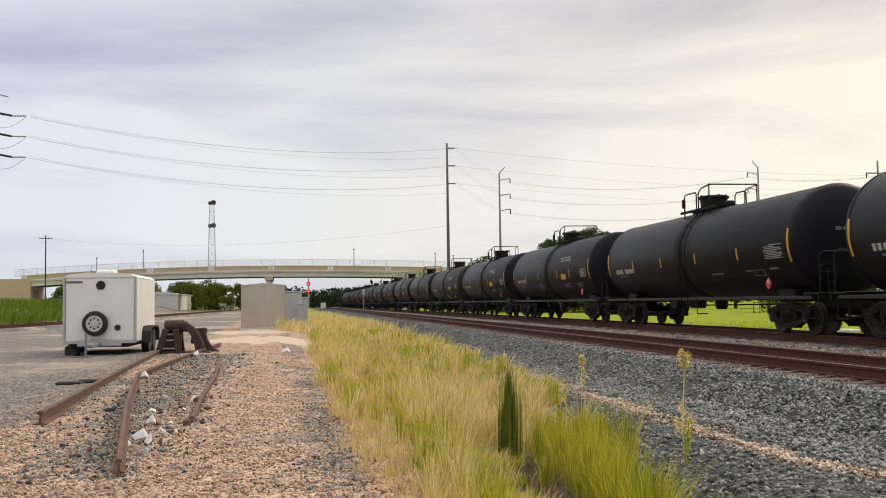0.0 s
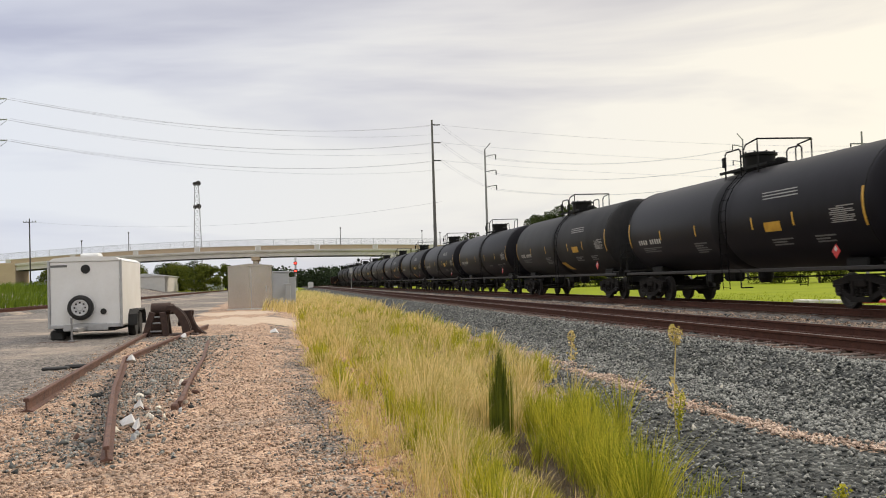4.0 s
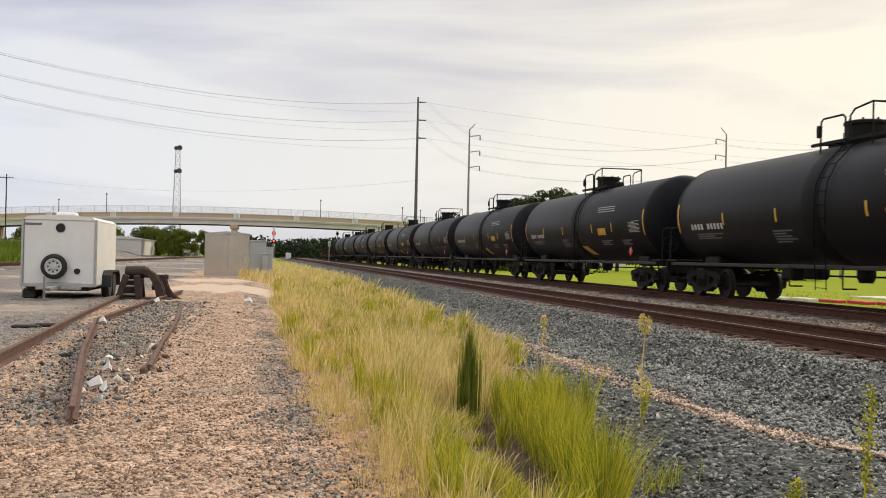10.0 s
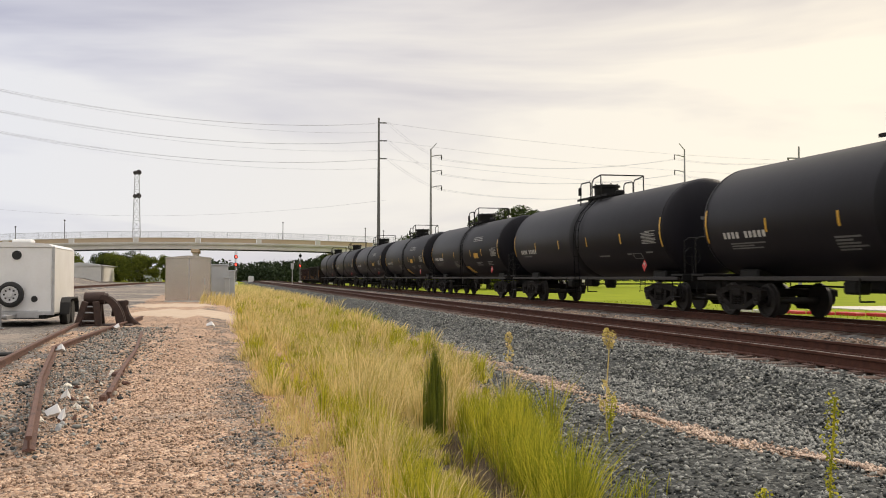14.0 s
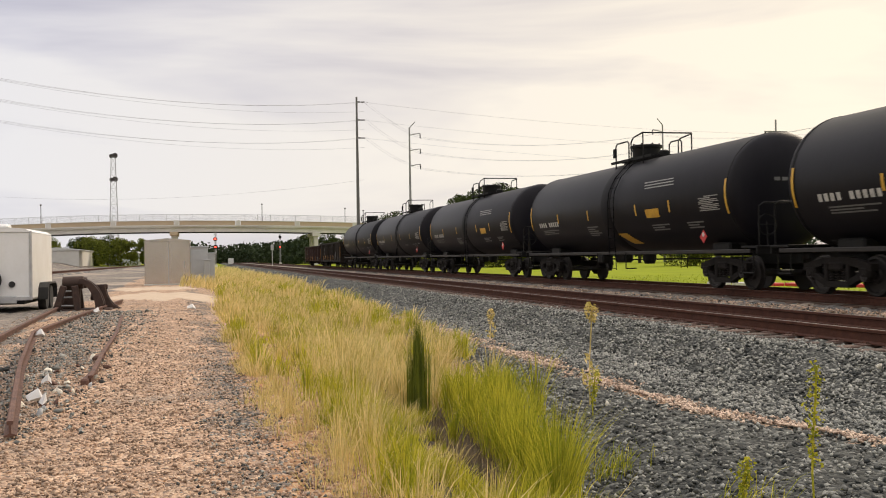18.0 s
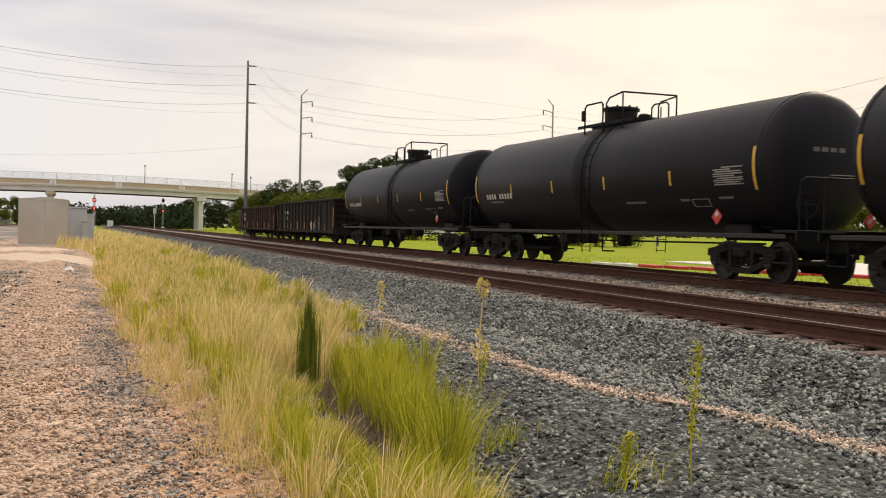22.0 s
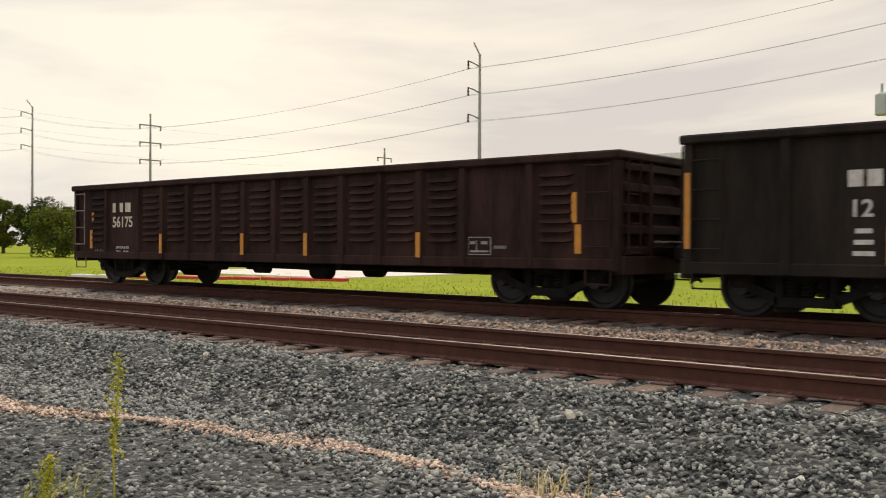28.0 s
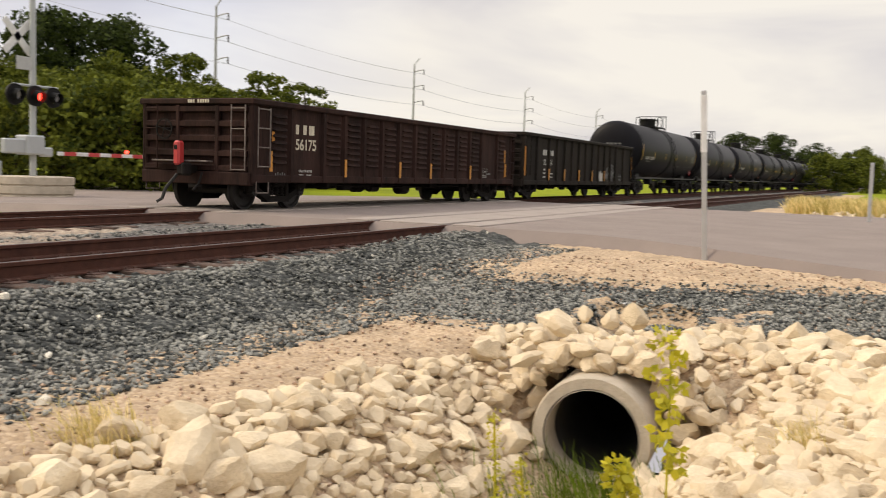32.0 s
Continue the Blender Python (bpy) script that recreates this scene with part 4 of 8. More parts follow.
    M.box((0.3, 2.6, 0.82), (0.35, 0.9, 0.35), 0.08)
    M.box((-0.6, 2.2, 0.78), (0.4, 0.5, 0.3), 0.05)
    M.tube([(0.4, -5.4, 0.8), (0.4, 2.2, 0.75), (0.2, 5.4, 0.8)], 0.025)
    for y in (-1.1, 1.1):
        M.tube([(-1.35, y, 1.0), (-1.35, y, 0.5), (-1.0, y, 0.5)], 0.02)
    part("outlet_valve", M, BLACKSTEEL, car)
    for s in (-1, 1):
        add_truck(car, s * 6.40)
    return car


# ---- gondolas ----
def gondola(kind):
    brown = kind == "ribbed"
    L, z0, z1 = (7.57, 0.64, 2.37) if brown else (7.75, 0.62, 2.50)
    P = GONBROWN if brown else GONBLACK
    car = thing("gondola_car", "rust-brown steel gondola with ribbed sides and a red end device" if brown else "worn black steel gondola with graffiti and orange reflectors", "gondola", group="gondolas of the freight train")
    part("floor", Mesh().box((0, 0, z0 + 0.12), (2.7, 2 * L - 0.1, 0.12)), P, car)
    M = Mesh().box((0, 0, 0.62), (0.36, 2 * L + 0.2, 0.34), 0.03)
    for y in (-4.2, -1.5, 1.5, 4.2):
        M.box((0, y, 0.60), (2.5, 0.16, 0.2), 0.02)
    part("centre_sill", M, TRUCK, car)
    if brown:
        bays = [0.57, 0.83, 1.34] + [0.952] * 10 + [1.34, 0.92, 0.62]
    else:
        bays = [1.37, 1.38] + [0.976] * 10 + [1.38, 1.61]
    for s in (-1, 1):
        part("side_sheet", Mesh().box((s * 1.43, 0, (z0 + z1) / 2), (0.03, 2 * L - 0.06, z1 - z0 - 0.1)), P, car)
        part("top_rail", Mesh().box((s * 1.47, 0, z1 - 0.05), (0.17, 2 * L + 0.12, 0.13), 0.025), P, car)
        part("side_sill", Mesh().box((s * 1.455, 0, z0 + 0.06), (0.09, 2 * L, 0.17), 0.015), P, car)
        y = L
        for i, b in enumerate(bays):
            ya, yb = y, y - b
            if 0 < i < len(bays) and not (brown and i in (1, 15)):
                w = 0.10
                Q = Mesh()
                Q.prism([(s * 1.44, ya - w), (s * 1.52, ya - w * 0.55), (s * 1.52, ya + w * 0.55), (s * 1.44, ya + w)], z0 + 0.0, z1 - 0.11, "z")
                part("side_post", Q, P, car)
            if brown and i in (1, 3, 4, 5, 6, 7, 8, 9, 10, 11, 12, 14):
                # eight pressed louvres with pointed ends and a lip that throws a shadow
                for r in range(8):
                    zc = z1 - 0.30 - r * 0.143
                    m0, hw = (ya + yb) / 2, b * 0.29
                    Q = Mesh()
                    Q.put([(s * 1.443, m0 - hw - 0.07, zc), (s * 1.443, m0 + hw + 0.07, zc), (s * 1.443, m0 + hw * 0.9, zc + 0.05), (s * 1.443, m0 - hw * 0.9, zc + 0.05),
                           (s * 1.512, m0 - hw * 0.85, zc - 0.030), (s * 1.512, m0 + hw * 0.85, zc - 0.030), (s * 1.443, m0 + hw * 0.9, zc - 0.042), (s * 1.443, m0 - hw * 0.9, zc - 0.042)],
                          [(3, 2, 5, 4), (2, 1, 5), (3, 4, 0), (4, 5, 6, 7), (0, 4, 7), (1, 6, 5)])
                    part("louvre", Q, P, car)
            y = yb
        edges = [L]
        for b in bays:
            edges.append(edges[-1] - b)
        for i in (4, 7, 9, 12) if brown else (2, 4, 6, 8, 10):
            Q = Mesh().box((s * 1.528, edges[i] + (0.0 if brown else 0.08), z0 + 0.34 if brown else z0 + 0.38), (0.012, 0.095, 0.43 if brown else 0.46))
            part("reflector_strip", Q, ORANGE, car)
        for e in (-1, 1):
            part("end_reflector", Mesh().box((s * (1.452 if brown else 1.508), e * (L - 0.68) if brown else e * (L - 0.03), z0 + (0.44 if brown else 0.85)), (0.012, 0.11, 0.44 if brown else 1.05)), ORANGE, car)
            if brown:
                part("end_reflector", Mesh().box((s * 1.452, e * (L - 0.75), z0 + (0.98 if e > 0 else 0.92)), (0.012, 0.09, 0.21 if e > 0 else 0.46)), ORANGE, car)
            # corner ladder
            Q = Mesh()
            ye = e * (L - 0.09), e * (L - 0.52)
            for yy in ye:
                Q.tube([(s * 1.54, yy, z0 + 0.30), (s * 1.54, yy, z1 - 0.16)], 0.016)
            for r in range(4):
                zz = z0 + 0.32 + r * 0.405
                Q.cyl((s * 1.54, ye[0], zz), (s * 1.54, ye[1], zz), 0.014, n=6)
            Q.tube([(s * 1.50, ye[0], z0), (s * 1.50, ye[0], 0.40), (s * 1.50, ye[1], 0.40), (s * 1.50, ye[1], z0)], 0.014)
            part("corner_ladder", Q, RUSTWHITE if brown and e > 0 else P, car)
        # brake rigging hanging under the sill
        part("brake_rod", Mesh().tube([(s * 0.9, 5.0, 0.62), (s * 0.9, 2.5, 0.52), (s * 0.9, -0.5, 0.48), (s * 0.9, -3.0, 0.54), (s * 0.9, -5.2, 0.6)], 0.016), TRUCK, car)
        part("air_pipe", Mesh().tube([(s * 1.0, 4.2, 0.56), (s * 1.0, 2.6, 0.53), (s * 1.0, 0.5, 0.56), (s * 1.0, -1.2, 0.50), (s * 1.0, -4.0, 0.52)], 0.013), TRUCK, car)
        part("brake_cylinder", Mesh().cyl((s * 0.8, 1.05, 0.47), (s * 0.8, 1.45, 0.47), 0.10, n=12).cyl((s * 0.8, 1.45, 0.47), (s * 0.8, 1.75, 0.47), 0.03, n=8), TRUCK, car)
        part("valve_box", Mesh().box((s * 0.8, 2.75, 0.50), (0.26, 0.46, 0.17), 0.04), TRUCK, car)
        part("air_reservoir", Mesh().lathe([(-0.80, 0.10), (-0.74, 0.17), (-0.32, 0.17), (-0.26, 0.10)], "y", 14, (s * 0.75, 0, 0.46)), TRUCK, car, smooth=True)
        # a stencilled frame of four lines with two rows in it
        yf = edges[13] - 0.32 if brown else -5.75
        Q = Mesh()
        for dy, dz, ww, hh in ((0, 0.14, 0.46, 0.014), (0, -0.14, 0.46, 0.014), (-0.23, 0, 0.014, 0.28), (0.23, 0, 0.014, 0.28), (0.06, 0, 0.014, 0.18), (0, -0.09, 0.36, 0.03), (-0.10, 0.05, 0.12, 0.05), (0.14, 0.05, 0.10, 0.05)):
            Q.box((s * 1.449, yf + dy, z0 + 0.33 + dz), (0.006, ww, hh))
        part("data_frame", Q, FADEDWHITE if brown else GREYPAINT, car)
        part("stencil_line", Mesh().box((s * 1.449, yf - 0.42, z0 + 0.31), (0.006, 0.24, 0.05)), GREYPAINT, car)
    for e in (-1, 1):
        part("end_sheet", Mesh().box((0, e * (L - 0.04), (z0 + z1) / 2), (2.86, 0.04, z1 - z0 - 0.1)), P, car)
        part("end_top_rail", Mesh().box((0, e * (L + 0.02), z1 - 0.05), (3.1, 0.16, 0.13), 0.025), P, car)
        for r in range(5):
            zc = z0 + 0.26 + r * 0.315
            part("end_rib", Mesh().prism([(e * (L - 0.02), zc - 0.085), (e * (L + 0.08), zc - 0.05), (e * (L + 0.08), zc + 0.05), (e * (L - 0.02), zc + 0.085)], -1.36, 1.36, "x"), P, car)
        for xx in (-0.58, 0.48):
            part("end_post", Mesh().box((xx, e * (L + 0.03), (z0 + z1) / 2 - 0.03), (0.10, 0.13, z1 - z0 - 0.2), 0.015), P, car)
        for s in (-1, 1):
            part("corner_post", Mesh().box((s * 1.43, e * (L - 0.02), (z0 + z1) / 2 - 0.05), (0.14, 0.14, z1 - z0), 0.02), P, car)
            Q = Mesh()
            for xx in (1.0, 1.36):
                Q.tube([(s * xx, e * (L + 0.13), z0 + 0.22), (s * xx, e * (L + 0.13), z1 - 0.12)], 0.015)
            for r in range(4):
                Q.cyl((s * 1.0, e * (L + 0.13), z0 + 0.24 + r * 0.43), (s * 1.36, e * (L + 0.13), z0 + 0.24 + r * 0.43), 0.012, n=6)
            part("end_ladder", Q, RUSTWHITE if brown and e > 0 and s < 0 else P, car)
        part("end_sill", Mesh().box((0, e * (L + 0.02), z0 + 0.05), (2.9, 0.2, 0.28), 0.02), P, car)
        part("crossover_step", Mesh().box((0.25, e * (L + 0.20), z0 + 0.40), (1.5, 0.22, 0.035), 0.008), RUSTWHITE if brown else P, car)
        part("coupler", COUPLER_ME, None, car, at=pose(0, e * (L + 0.30), 0, 0, 0, 0 if e > 0 else 180))
        add_truck(car, e * (L - 1.50))
    xs = -1.4475
    if brown:
        for yc, w in ((5.89, 0.12), (5.585, 0.13), (5.306, 0.22)):
            part("painted_mark", Mesh().box((xs, yc, 1.82), (0.004, w, 0.215)), CREAM, car)
        letters("56175", 0.345, CREAM, car, pose(xs - 0.002, 5.96, 1.365, 90, 0, -90), "car_number")
        Q = Mesh()
        for k in range(5):
            Q.box((xs - 0.003, L - 0.86 - k * 0.085, z0 + 0.14 + 0.02 * (k % 2)), (0.004, 0.03, 0.09))
        tagged(part("chalk_mark", Q, GREYPAINT, car), kind="stuff")
        letters("LIM CDA 88 350", 0.078, WHITEPAINT, car, pose(xs - 0.002, 5.81, 0.86, 90, 0, -90), "load_stencil")
        letters("TARA     30 900", 0.078, WHITEPAINT, car, pose(xs - 0.002, 5.81, 0.76, 90, 0, -90), "tare_stencil")
        Q = Mesh().box((0.15, L + 0.42, 1.20), (0.17, 0.2, 0.52), 0.04)
        Q.box((0.15, L + 0.50, 1.32), (0.09, 0.06, 0.1), 0.01, 1)
        part("end_device", Q, [REDDEV, BLACKSTEEL], car, "red end-of-train device on the coupler")
        Q = Mesh().tube([(0.25, L + 0.35, 0.75), (0.38, L + 0.55, 0.45), (0.42, L + 0.62, 0.22), (0.5, L + 0.7, 0.15)], 0.035)
        part("brake_hose", Q, RUBBER, car)
        Q = Mesh().lathe([(L + 0.22, 0.20), (L + 0.22, 0.225), (L + 0.245, 0.225), (L + 0.245, 0.20)], "y", 20, (0.72, 0, 1.72), ring=True)
        Q.cyl((0.72, L, 1.72), (0.72, L + 0.24, 1.72), 0.03, n=8)
        for an in (0.3, 1.87, 3.44, 5.01):
            Q.cyl((0.72, L + 0.232, 1.72), (0.72 + 0.21 * math.cos(an), L + 0.232, 1.72 + 0.21 * math.sin(an)), 0.011, n=5)
        part("hand_brake_wheel", Q, TRUCK, car)
        Q = Mesh()
        for k, w in enumerate((0.1, 0.1, 0.1, 0, 0.09, 0.09, 0.09, 0.09, 0.09)):
            if w:
                Q.box((0.16 - k * 0.066, L + 0.105, z1 - 0.045), (w * 0.5, 0.004, 0.075))
        tagged(part("end_number_mark", Q, CREAM, car), kind="stuff")
    else:
        Q = Mesh()
        for yc in (5.52, 5.29, 4.75, 4.50):
            part("painted_mark", Mesh().box((xs, yc, 1.835), (0.004, 0.18, 0.21)), WHITEPAINT, car)
        letters("12", 0.30, WHITEPAINT, car, pose(xs - 0.002, 5.60, 1.36, 90, 0, -90), "car_number")
        letters("51", 0.30, WHITEPAINT, car, pose(xs - 0.002, 4.82, 1.36, 90, 0, -90), "car_number")
        part("end_reflector", Mesh().box((xs - 0.008, -4.74, z0 + 0.38), (0.006, 0.11, 0.46)), WHITEPAINT, car, "white reflector strip")
        Q = Mesh()
        for k in range(3):
            Q.box((xs, 5.42, z0 + 0.56 - k * 0.14), (0.004, 0.20 + 0.03 * k, 0.06))
            if k:
                Q.box((xs, 4.62, z0 + 0.54 - k * 0.13), (0.004, 0.36, 0.04))
        part("stencil_block", Q, WHITEPAINT, car)
        gr = random.Random(6)
        # a sprayed white cloud shape, then two tags drawn in looping strokes
        for yc, zc, ww, hh in ((-2.30, 0.98, 0.30, 0.52), (-2.62, 0.95, 0.36, 0.46), (-2.18, 1.05, 0.24, 0.30), (-2.95, 0.98, 0.20, 0.44)):
            Q = Mesh()
            ring = [(yc + ww * 0.5 * math.cos(a) * (1 + 0.10 * math.sin(3 * a + yc * 9)), zc + hh * 0.5 * math.sin(a) * (1 + 0.08 * math.sin(4 * a))) for a in np.linspace(0, 2 * math.pi, 26)[:-1]]
            off = 0.0015 * (1 + int(abs(yc) * 10) % 4)
            Q.prism(ring, xs - off - 0.001, xs, "x")
            part("graffiti", Q, WHITEPAINT, car, "white sprayed graffiti cloud")
        for yc, zc, ww, hh in ((-3.35, 1.12, 0.62, 0.80), (-4.30, 1.18, 0.62, 0.86)):
            Q = Mesh()
            for k in range(9):
                ay, az_, ph = gr.uniform(0.08, 0.2) * ww, gr.uniform(0.12, 0.30) * hh, gr.uniform(0, 6)
                cy, cz = yc + gr.uniform(-0.36, 0.36) * ww, zc + gr.uniform(-0.3, 0.3) * hh
                pts = [(xs - 0.004, cy + ay * math.sin(2 * t + ph), cz + az_ * math.cos(t + 0.6 * ph)) for t in np.linspace(0, 4.6, 12)]
                Q.tube(pts, 0.012, 4)
            part("graffiti", Q, GREYPAINT, car, "grey sprayed graffiti tag")
    return car


TANK_GAP, TANK0 = 17.38, 32.96
plain, boxed, banded, grey = tank_car("plain"), tank_car("boxed"), tank_car("banded"), tank_car("grey")
ribbed, smooth_gon = gondola("ribbed"), gondola("smooth")
consist = [(ribbed, 7.78), (smooth_gon, 24.20)]
kinds = [plain, plain, boxed, banded, banded, plain, banded, banded, boxed, plain, grey, boxed, boxed, plain, plain, banded, grey, plain]
used = set()
for i in range(28):
    k = kinds[i % len(kinds)]
    if k.name in used:
        c = copy_thing(k, pose(0, 0, 0))
    else:
        c = k
        used.add(k.name)
    consist.append((c, TANK0 + TANK_GAP * (i + 0.5)))
for ob, back in consist:
    ob.matrix_basis = pose(XF, SPEED_ROWS[0][1] - back, 0)

# ---- the crossing street ----
def street_sheet():
    xs = graded(-140, 160, -4, 36, 0.5, 1.25)
    M = Mesh()
    rows = []
    for x in xs:
        n, s = float(road_edge(x)), ROAD_S - 2.5 * (1 - float(smoothstep(-1, 6, x)))
        zc = -0.012 if 6.9 < x < 16 else -0.012 - 0.16 * float(smoothstep(16, 24, x)) - 0.10 * float(1 - smoothstep(-2, 6.9, x))
        rows.append([(x, n + 0.35, zc - 0.30), (x, n, zc)] + [(x, n + (s - n) * t, zc + 0.02 * math.sin(math.pi * t)) for t in (0.2, 0.4, 0.6, 0.8)] + [(x, s, zc), (x, s - 0.35, zc - 0.30)])
    k = len(rows[0])
    M.v = [p for r in rows for p in r]
    for i in range(len(rows) - 1):
        for j in range(k - 1):
            M.f.append((i * k + j, (i + 1) * k + j, (i + 1) * k + j + 1, i * k + j + 1))
            M.mi.append(0)
    return M


solid("road", street_sheet(), ASPHALT, "worn grey asphalt street over the level crossing", "road", kind="structure", smooth=True)
crossing = thing("crossing_panels", "concrete and rubber panels between the rails at the crossing", "crossing panel", kind="structure")
for cx in (XN, XF):
    for s in (-1, 0, 1):
        w = 1.30 if s == 0 else 0.55
        x = cx + s * (GAUGE / 2 + 0.11 + 0.275)
        for i in range(7):
            part("panel", Mesh().box((x, ROAD_N - 1.3 - i * 2.42, -0.03), (w, 2.39, 0.09), 0.012), CROSSPANEL, crossing)

street = Mesh()
for i in range(36):
    y = -276 + i * 8.0
    street.box((58.5, y, -0.58), (8.0, 7.97, 0.14), 0.02)
solid("side_street", street, PAVE, "pale concrete street beyond the lawn", "road", kind="structure")
drive = thing("driveway", "pale concrete drive across the lawn", "driveway", kind="structure")
for i in range(5):
    part("slab", Mesh().box((31.0, 2.0 - i * 2.5, -0.56), (7.0, 2.47, 0.14), 0.02), PAVE, drive)
lot = thing("parking_lot", "pale concrete parking lot with a red kerb line", "parking lot", kind="structure")
for i in range(6):
    part("slab", Mesh().box((38.0, 32.0 + i * 2.4, -0.58), (16, 2.37, 0.14), 0.02), PAVE, lot)
YXS = [27.0, 30, 34, 38, 42, 46, 50, 54, 58, 62, 68, 75, 85, 95]
M = Mesh()
for x in YXS:
    lo = float(np.interp(x, [27, 38, 46, 54, 60, 64, 95], [-4.5, -7.5, -9.5, -14, -21, -30, -34]))
    for k in range(9):
        y = 2.2 + (lo - 2.2) * k / 8
        M.v.append((x, y, float(ground_z(x, y)) + 0.035))
for i in range(len(YXS) - 1):
    for k in range(8):
        M.f.append((i * 9 + k, i * 9 + k + 1, i * 9 + k + 10, i * 9 + k + 9))
M.mi = [0] * len(M.f)
solid("yard", M, PAVE, "pale dusty concrete yard beyond the lawn", "yard", kind="structure", smooth=True)
kerb = thing("kerb", "red-painted concrete kerb along the lot", "kerb", kind="structure")
for i in range(10):
    t = i / 9
    part("kerb_stone", Mesh().box((23.0 + 5.0 * t, 40.0 - 11.0 * t, -0.50), (0.5, 1.32, 0.16), 0.03), PLACARDRED if i > 1 else CONC, kerb)


# ---- overpass ----
def deck_z(x):
    return 7.45 - (x + 8) ** 2 * (0.00066 if x < -8 else 0.00042)


def overpass():
    Y0 = 226.0
    e = thing("overpass", "pale concrete road bridge with tan parapet panels", "bridge", kind="structure")
    xs = list(np.arange(-62, 74, 4.0))

    def band(z0, z1, y, d):
        M = Mesh()
        for a, b in zip(xs[:-1], xs[1:]):
            M.put([(x, yy, deck_z(x) + z) for x in (a, b) for yy in (y, y + d) for z in (z0, z1)], [(0, 1, 3, 2), (4, 6, 7, 5), (0, 4, 5, 1), (2, 3, 7, 6), (0, 2, 6, 4), (1, 5, 7, 3)])
        return M
    part("girder", band(0.0, 1.25, Y0, 0.6), CONC, e)
    part("girder", band(0.0, 1.25, Y0 + 10.5, 0.6), CONC, e)
    part("deck", band(1.0, 1.35, Y0 - 0.35, 12.0), CONC, e)
    part("soffit", band(-0.05, 0.25, Y0 + 1.0, 9.0), TRUCK, e)
    part("edge_beam", band(1.25, 1.55, Y0 - 0.45, 0.3), CONC, e)
    for i in range(10):
        x = -60 + i * 13.6
        a, b = x + 0.6, x + 13.0
        M = Mesh()
        n = 6
        for k in range(n):
            p, q = a + (b - a) * k / n, a + (b - a) * (k + 1) / n
            M.put([(u, yy, deck_z(u) + z) for u in (p, q) for yy in (Y0 - 0.3, Y0 - 0.05) for z in (1.55, 2.45)], [(0, 1, 3, 2), (4, 6, 7, 5), (0, 4, 5, 1), (2, 3, 7, 6), (0, 2, 6, 4), (1, 5, 7, 3)])
        part("parapet_panel", M, TANCONC, e)
        part("parapet_post", Mesh().box((x, Y0 - 0.2, deck_z(x) + 2.05), (1.0, 0.45, 1.15), 0.03), CONC, e)
    part("coping", band(2.45, 2.58, Y0 - 0.38, 0.4), CONC, e)
    for i in range(46):
        x = -60 + i * 2.9
        part("fence_post", Mesh().cyl((x, Y0 - 0.2, deck_z(x) + 2.5), (x, Y0 - 0.2, deck_z(x) + 3.95), 0.045, n=6), RAILGREY, e)
    for z in (2.72, 2.88, 3.04, 3.20, 3.36, 3.52, 3.68, 3.84, 3.96):
        M = Mesh()
        M.tube([(x, Y0 - 0.2, deck_z(x) + z) for x in xs], 0.02 if z < 3.9 else 0.035, 5)
        part("fence_rail", M, RAILGREY, e)
    for x, w in ((-6.2, 1.2), (26.0, 1.0)):
        for k in range(3):
            part("pier", Mesh().box((x, Y0 + 1.2 + k * 4.4, deck_z(x) / 2 - 0.5), (w, 1.3, deck_z(x) + 0.9), 0.08), CONC, e)
        part("pier_cap", Mesh().box((x, Y0 + 5.5, deck_z(x) - 0.42), (1.9, 11.4, 0.85), 0.1), TANCONC if x < 0 else CONC, e)
    part("abutment", Mesh().box((-70.5, Y0 + 5.5, 3.3), (24, 12, 8.4), 0.1), TANCONC, e)
    part("abutment", Mesh().box((80, Y0 + 5.5, 1.6), (18, 12, 6.0), 0.1), CONC, e)
    for x, h in ((-46, 3.2), (-35.5, 4.4), (14, 4.2), (34, 3.6), (38.5, 3.2)):
        part("lamp_post", Mesh().cyl((x, Y0 + 8, deck_z(x) + 1.3), (x, Y0 + 8, deck_z(x) + 2.6 + h), 0.11, 0.07, 8).box((x, Y0 + 8, deck_z(x) + 2.7 + h), (0.35, 0.35, 0.3), 0.05), DARKPOLE, e)


overpass()


def lattice_tower(x, y, h):
    e = thing("lattice_tower", "tall grey lattice radio tower with drum antennas", "radio tower", pose(x, y, -0.5))

    def w(z):
        return 1.25 - 0.75 * z / h
    for sx in (-1, 1):
        for sy in (-1, 1):
            part("leg", Mesh().cyl((sx * w(0), sy * w(0), 0), (sx * w(h), sy * w(h), h), 0.05, 0.04, 6), GALV, e)
    n = 14
    for i in range(n):
        z0, z1 = h * i / n, h * (i + 1) / n
        M = Mesh()
        for k in range(4):
            c = [(-1, -1), (1, -1), (1, 1), (-1, 1)]
            a, b = c[k], c[(k + 1) % 4]
            M.cyl((a[0] * w(z0), a[1] * w(z0), z0), (b[0] * w(z1), b[1] * w(z1), z1), 0.025, n=4)
            M.cyl((b[0] * w(z0), b[1] * w(z0), z0), (a[0] * w(z1), a[1] * w(z1), z1), 0.025, n=4)
            M.cyl((a[0] * w(z1), a[1] * w(z1), z1), (b[0] * w(z1), b[1] * w(z1), z1), 0.03, n=4)
        part("brace", M, GALV, e)
    for z in (h + 0.4, h * 0.80):
        part("drum_antenna", Mesh().cyl((0.45, -0.5, z), (0.45, 0.4, z), 0.62, n=18), DARKPOLE, e)
        part("drum_antenna", Mesh().cyl((-0.45, -0.4, z - 0.15), (-0.45, 0.4, z - 0.15), 0.5, n=16), DARKPOLE, e)


lattice_tower(-21.5, 255.0, 27.8)


# ---- poles and wires ----
POLE_TIPS = {}


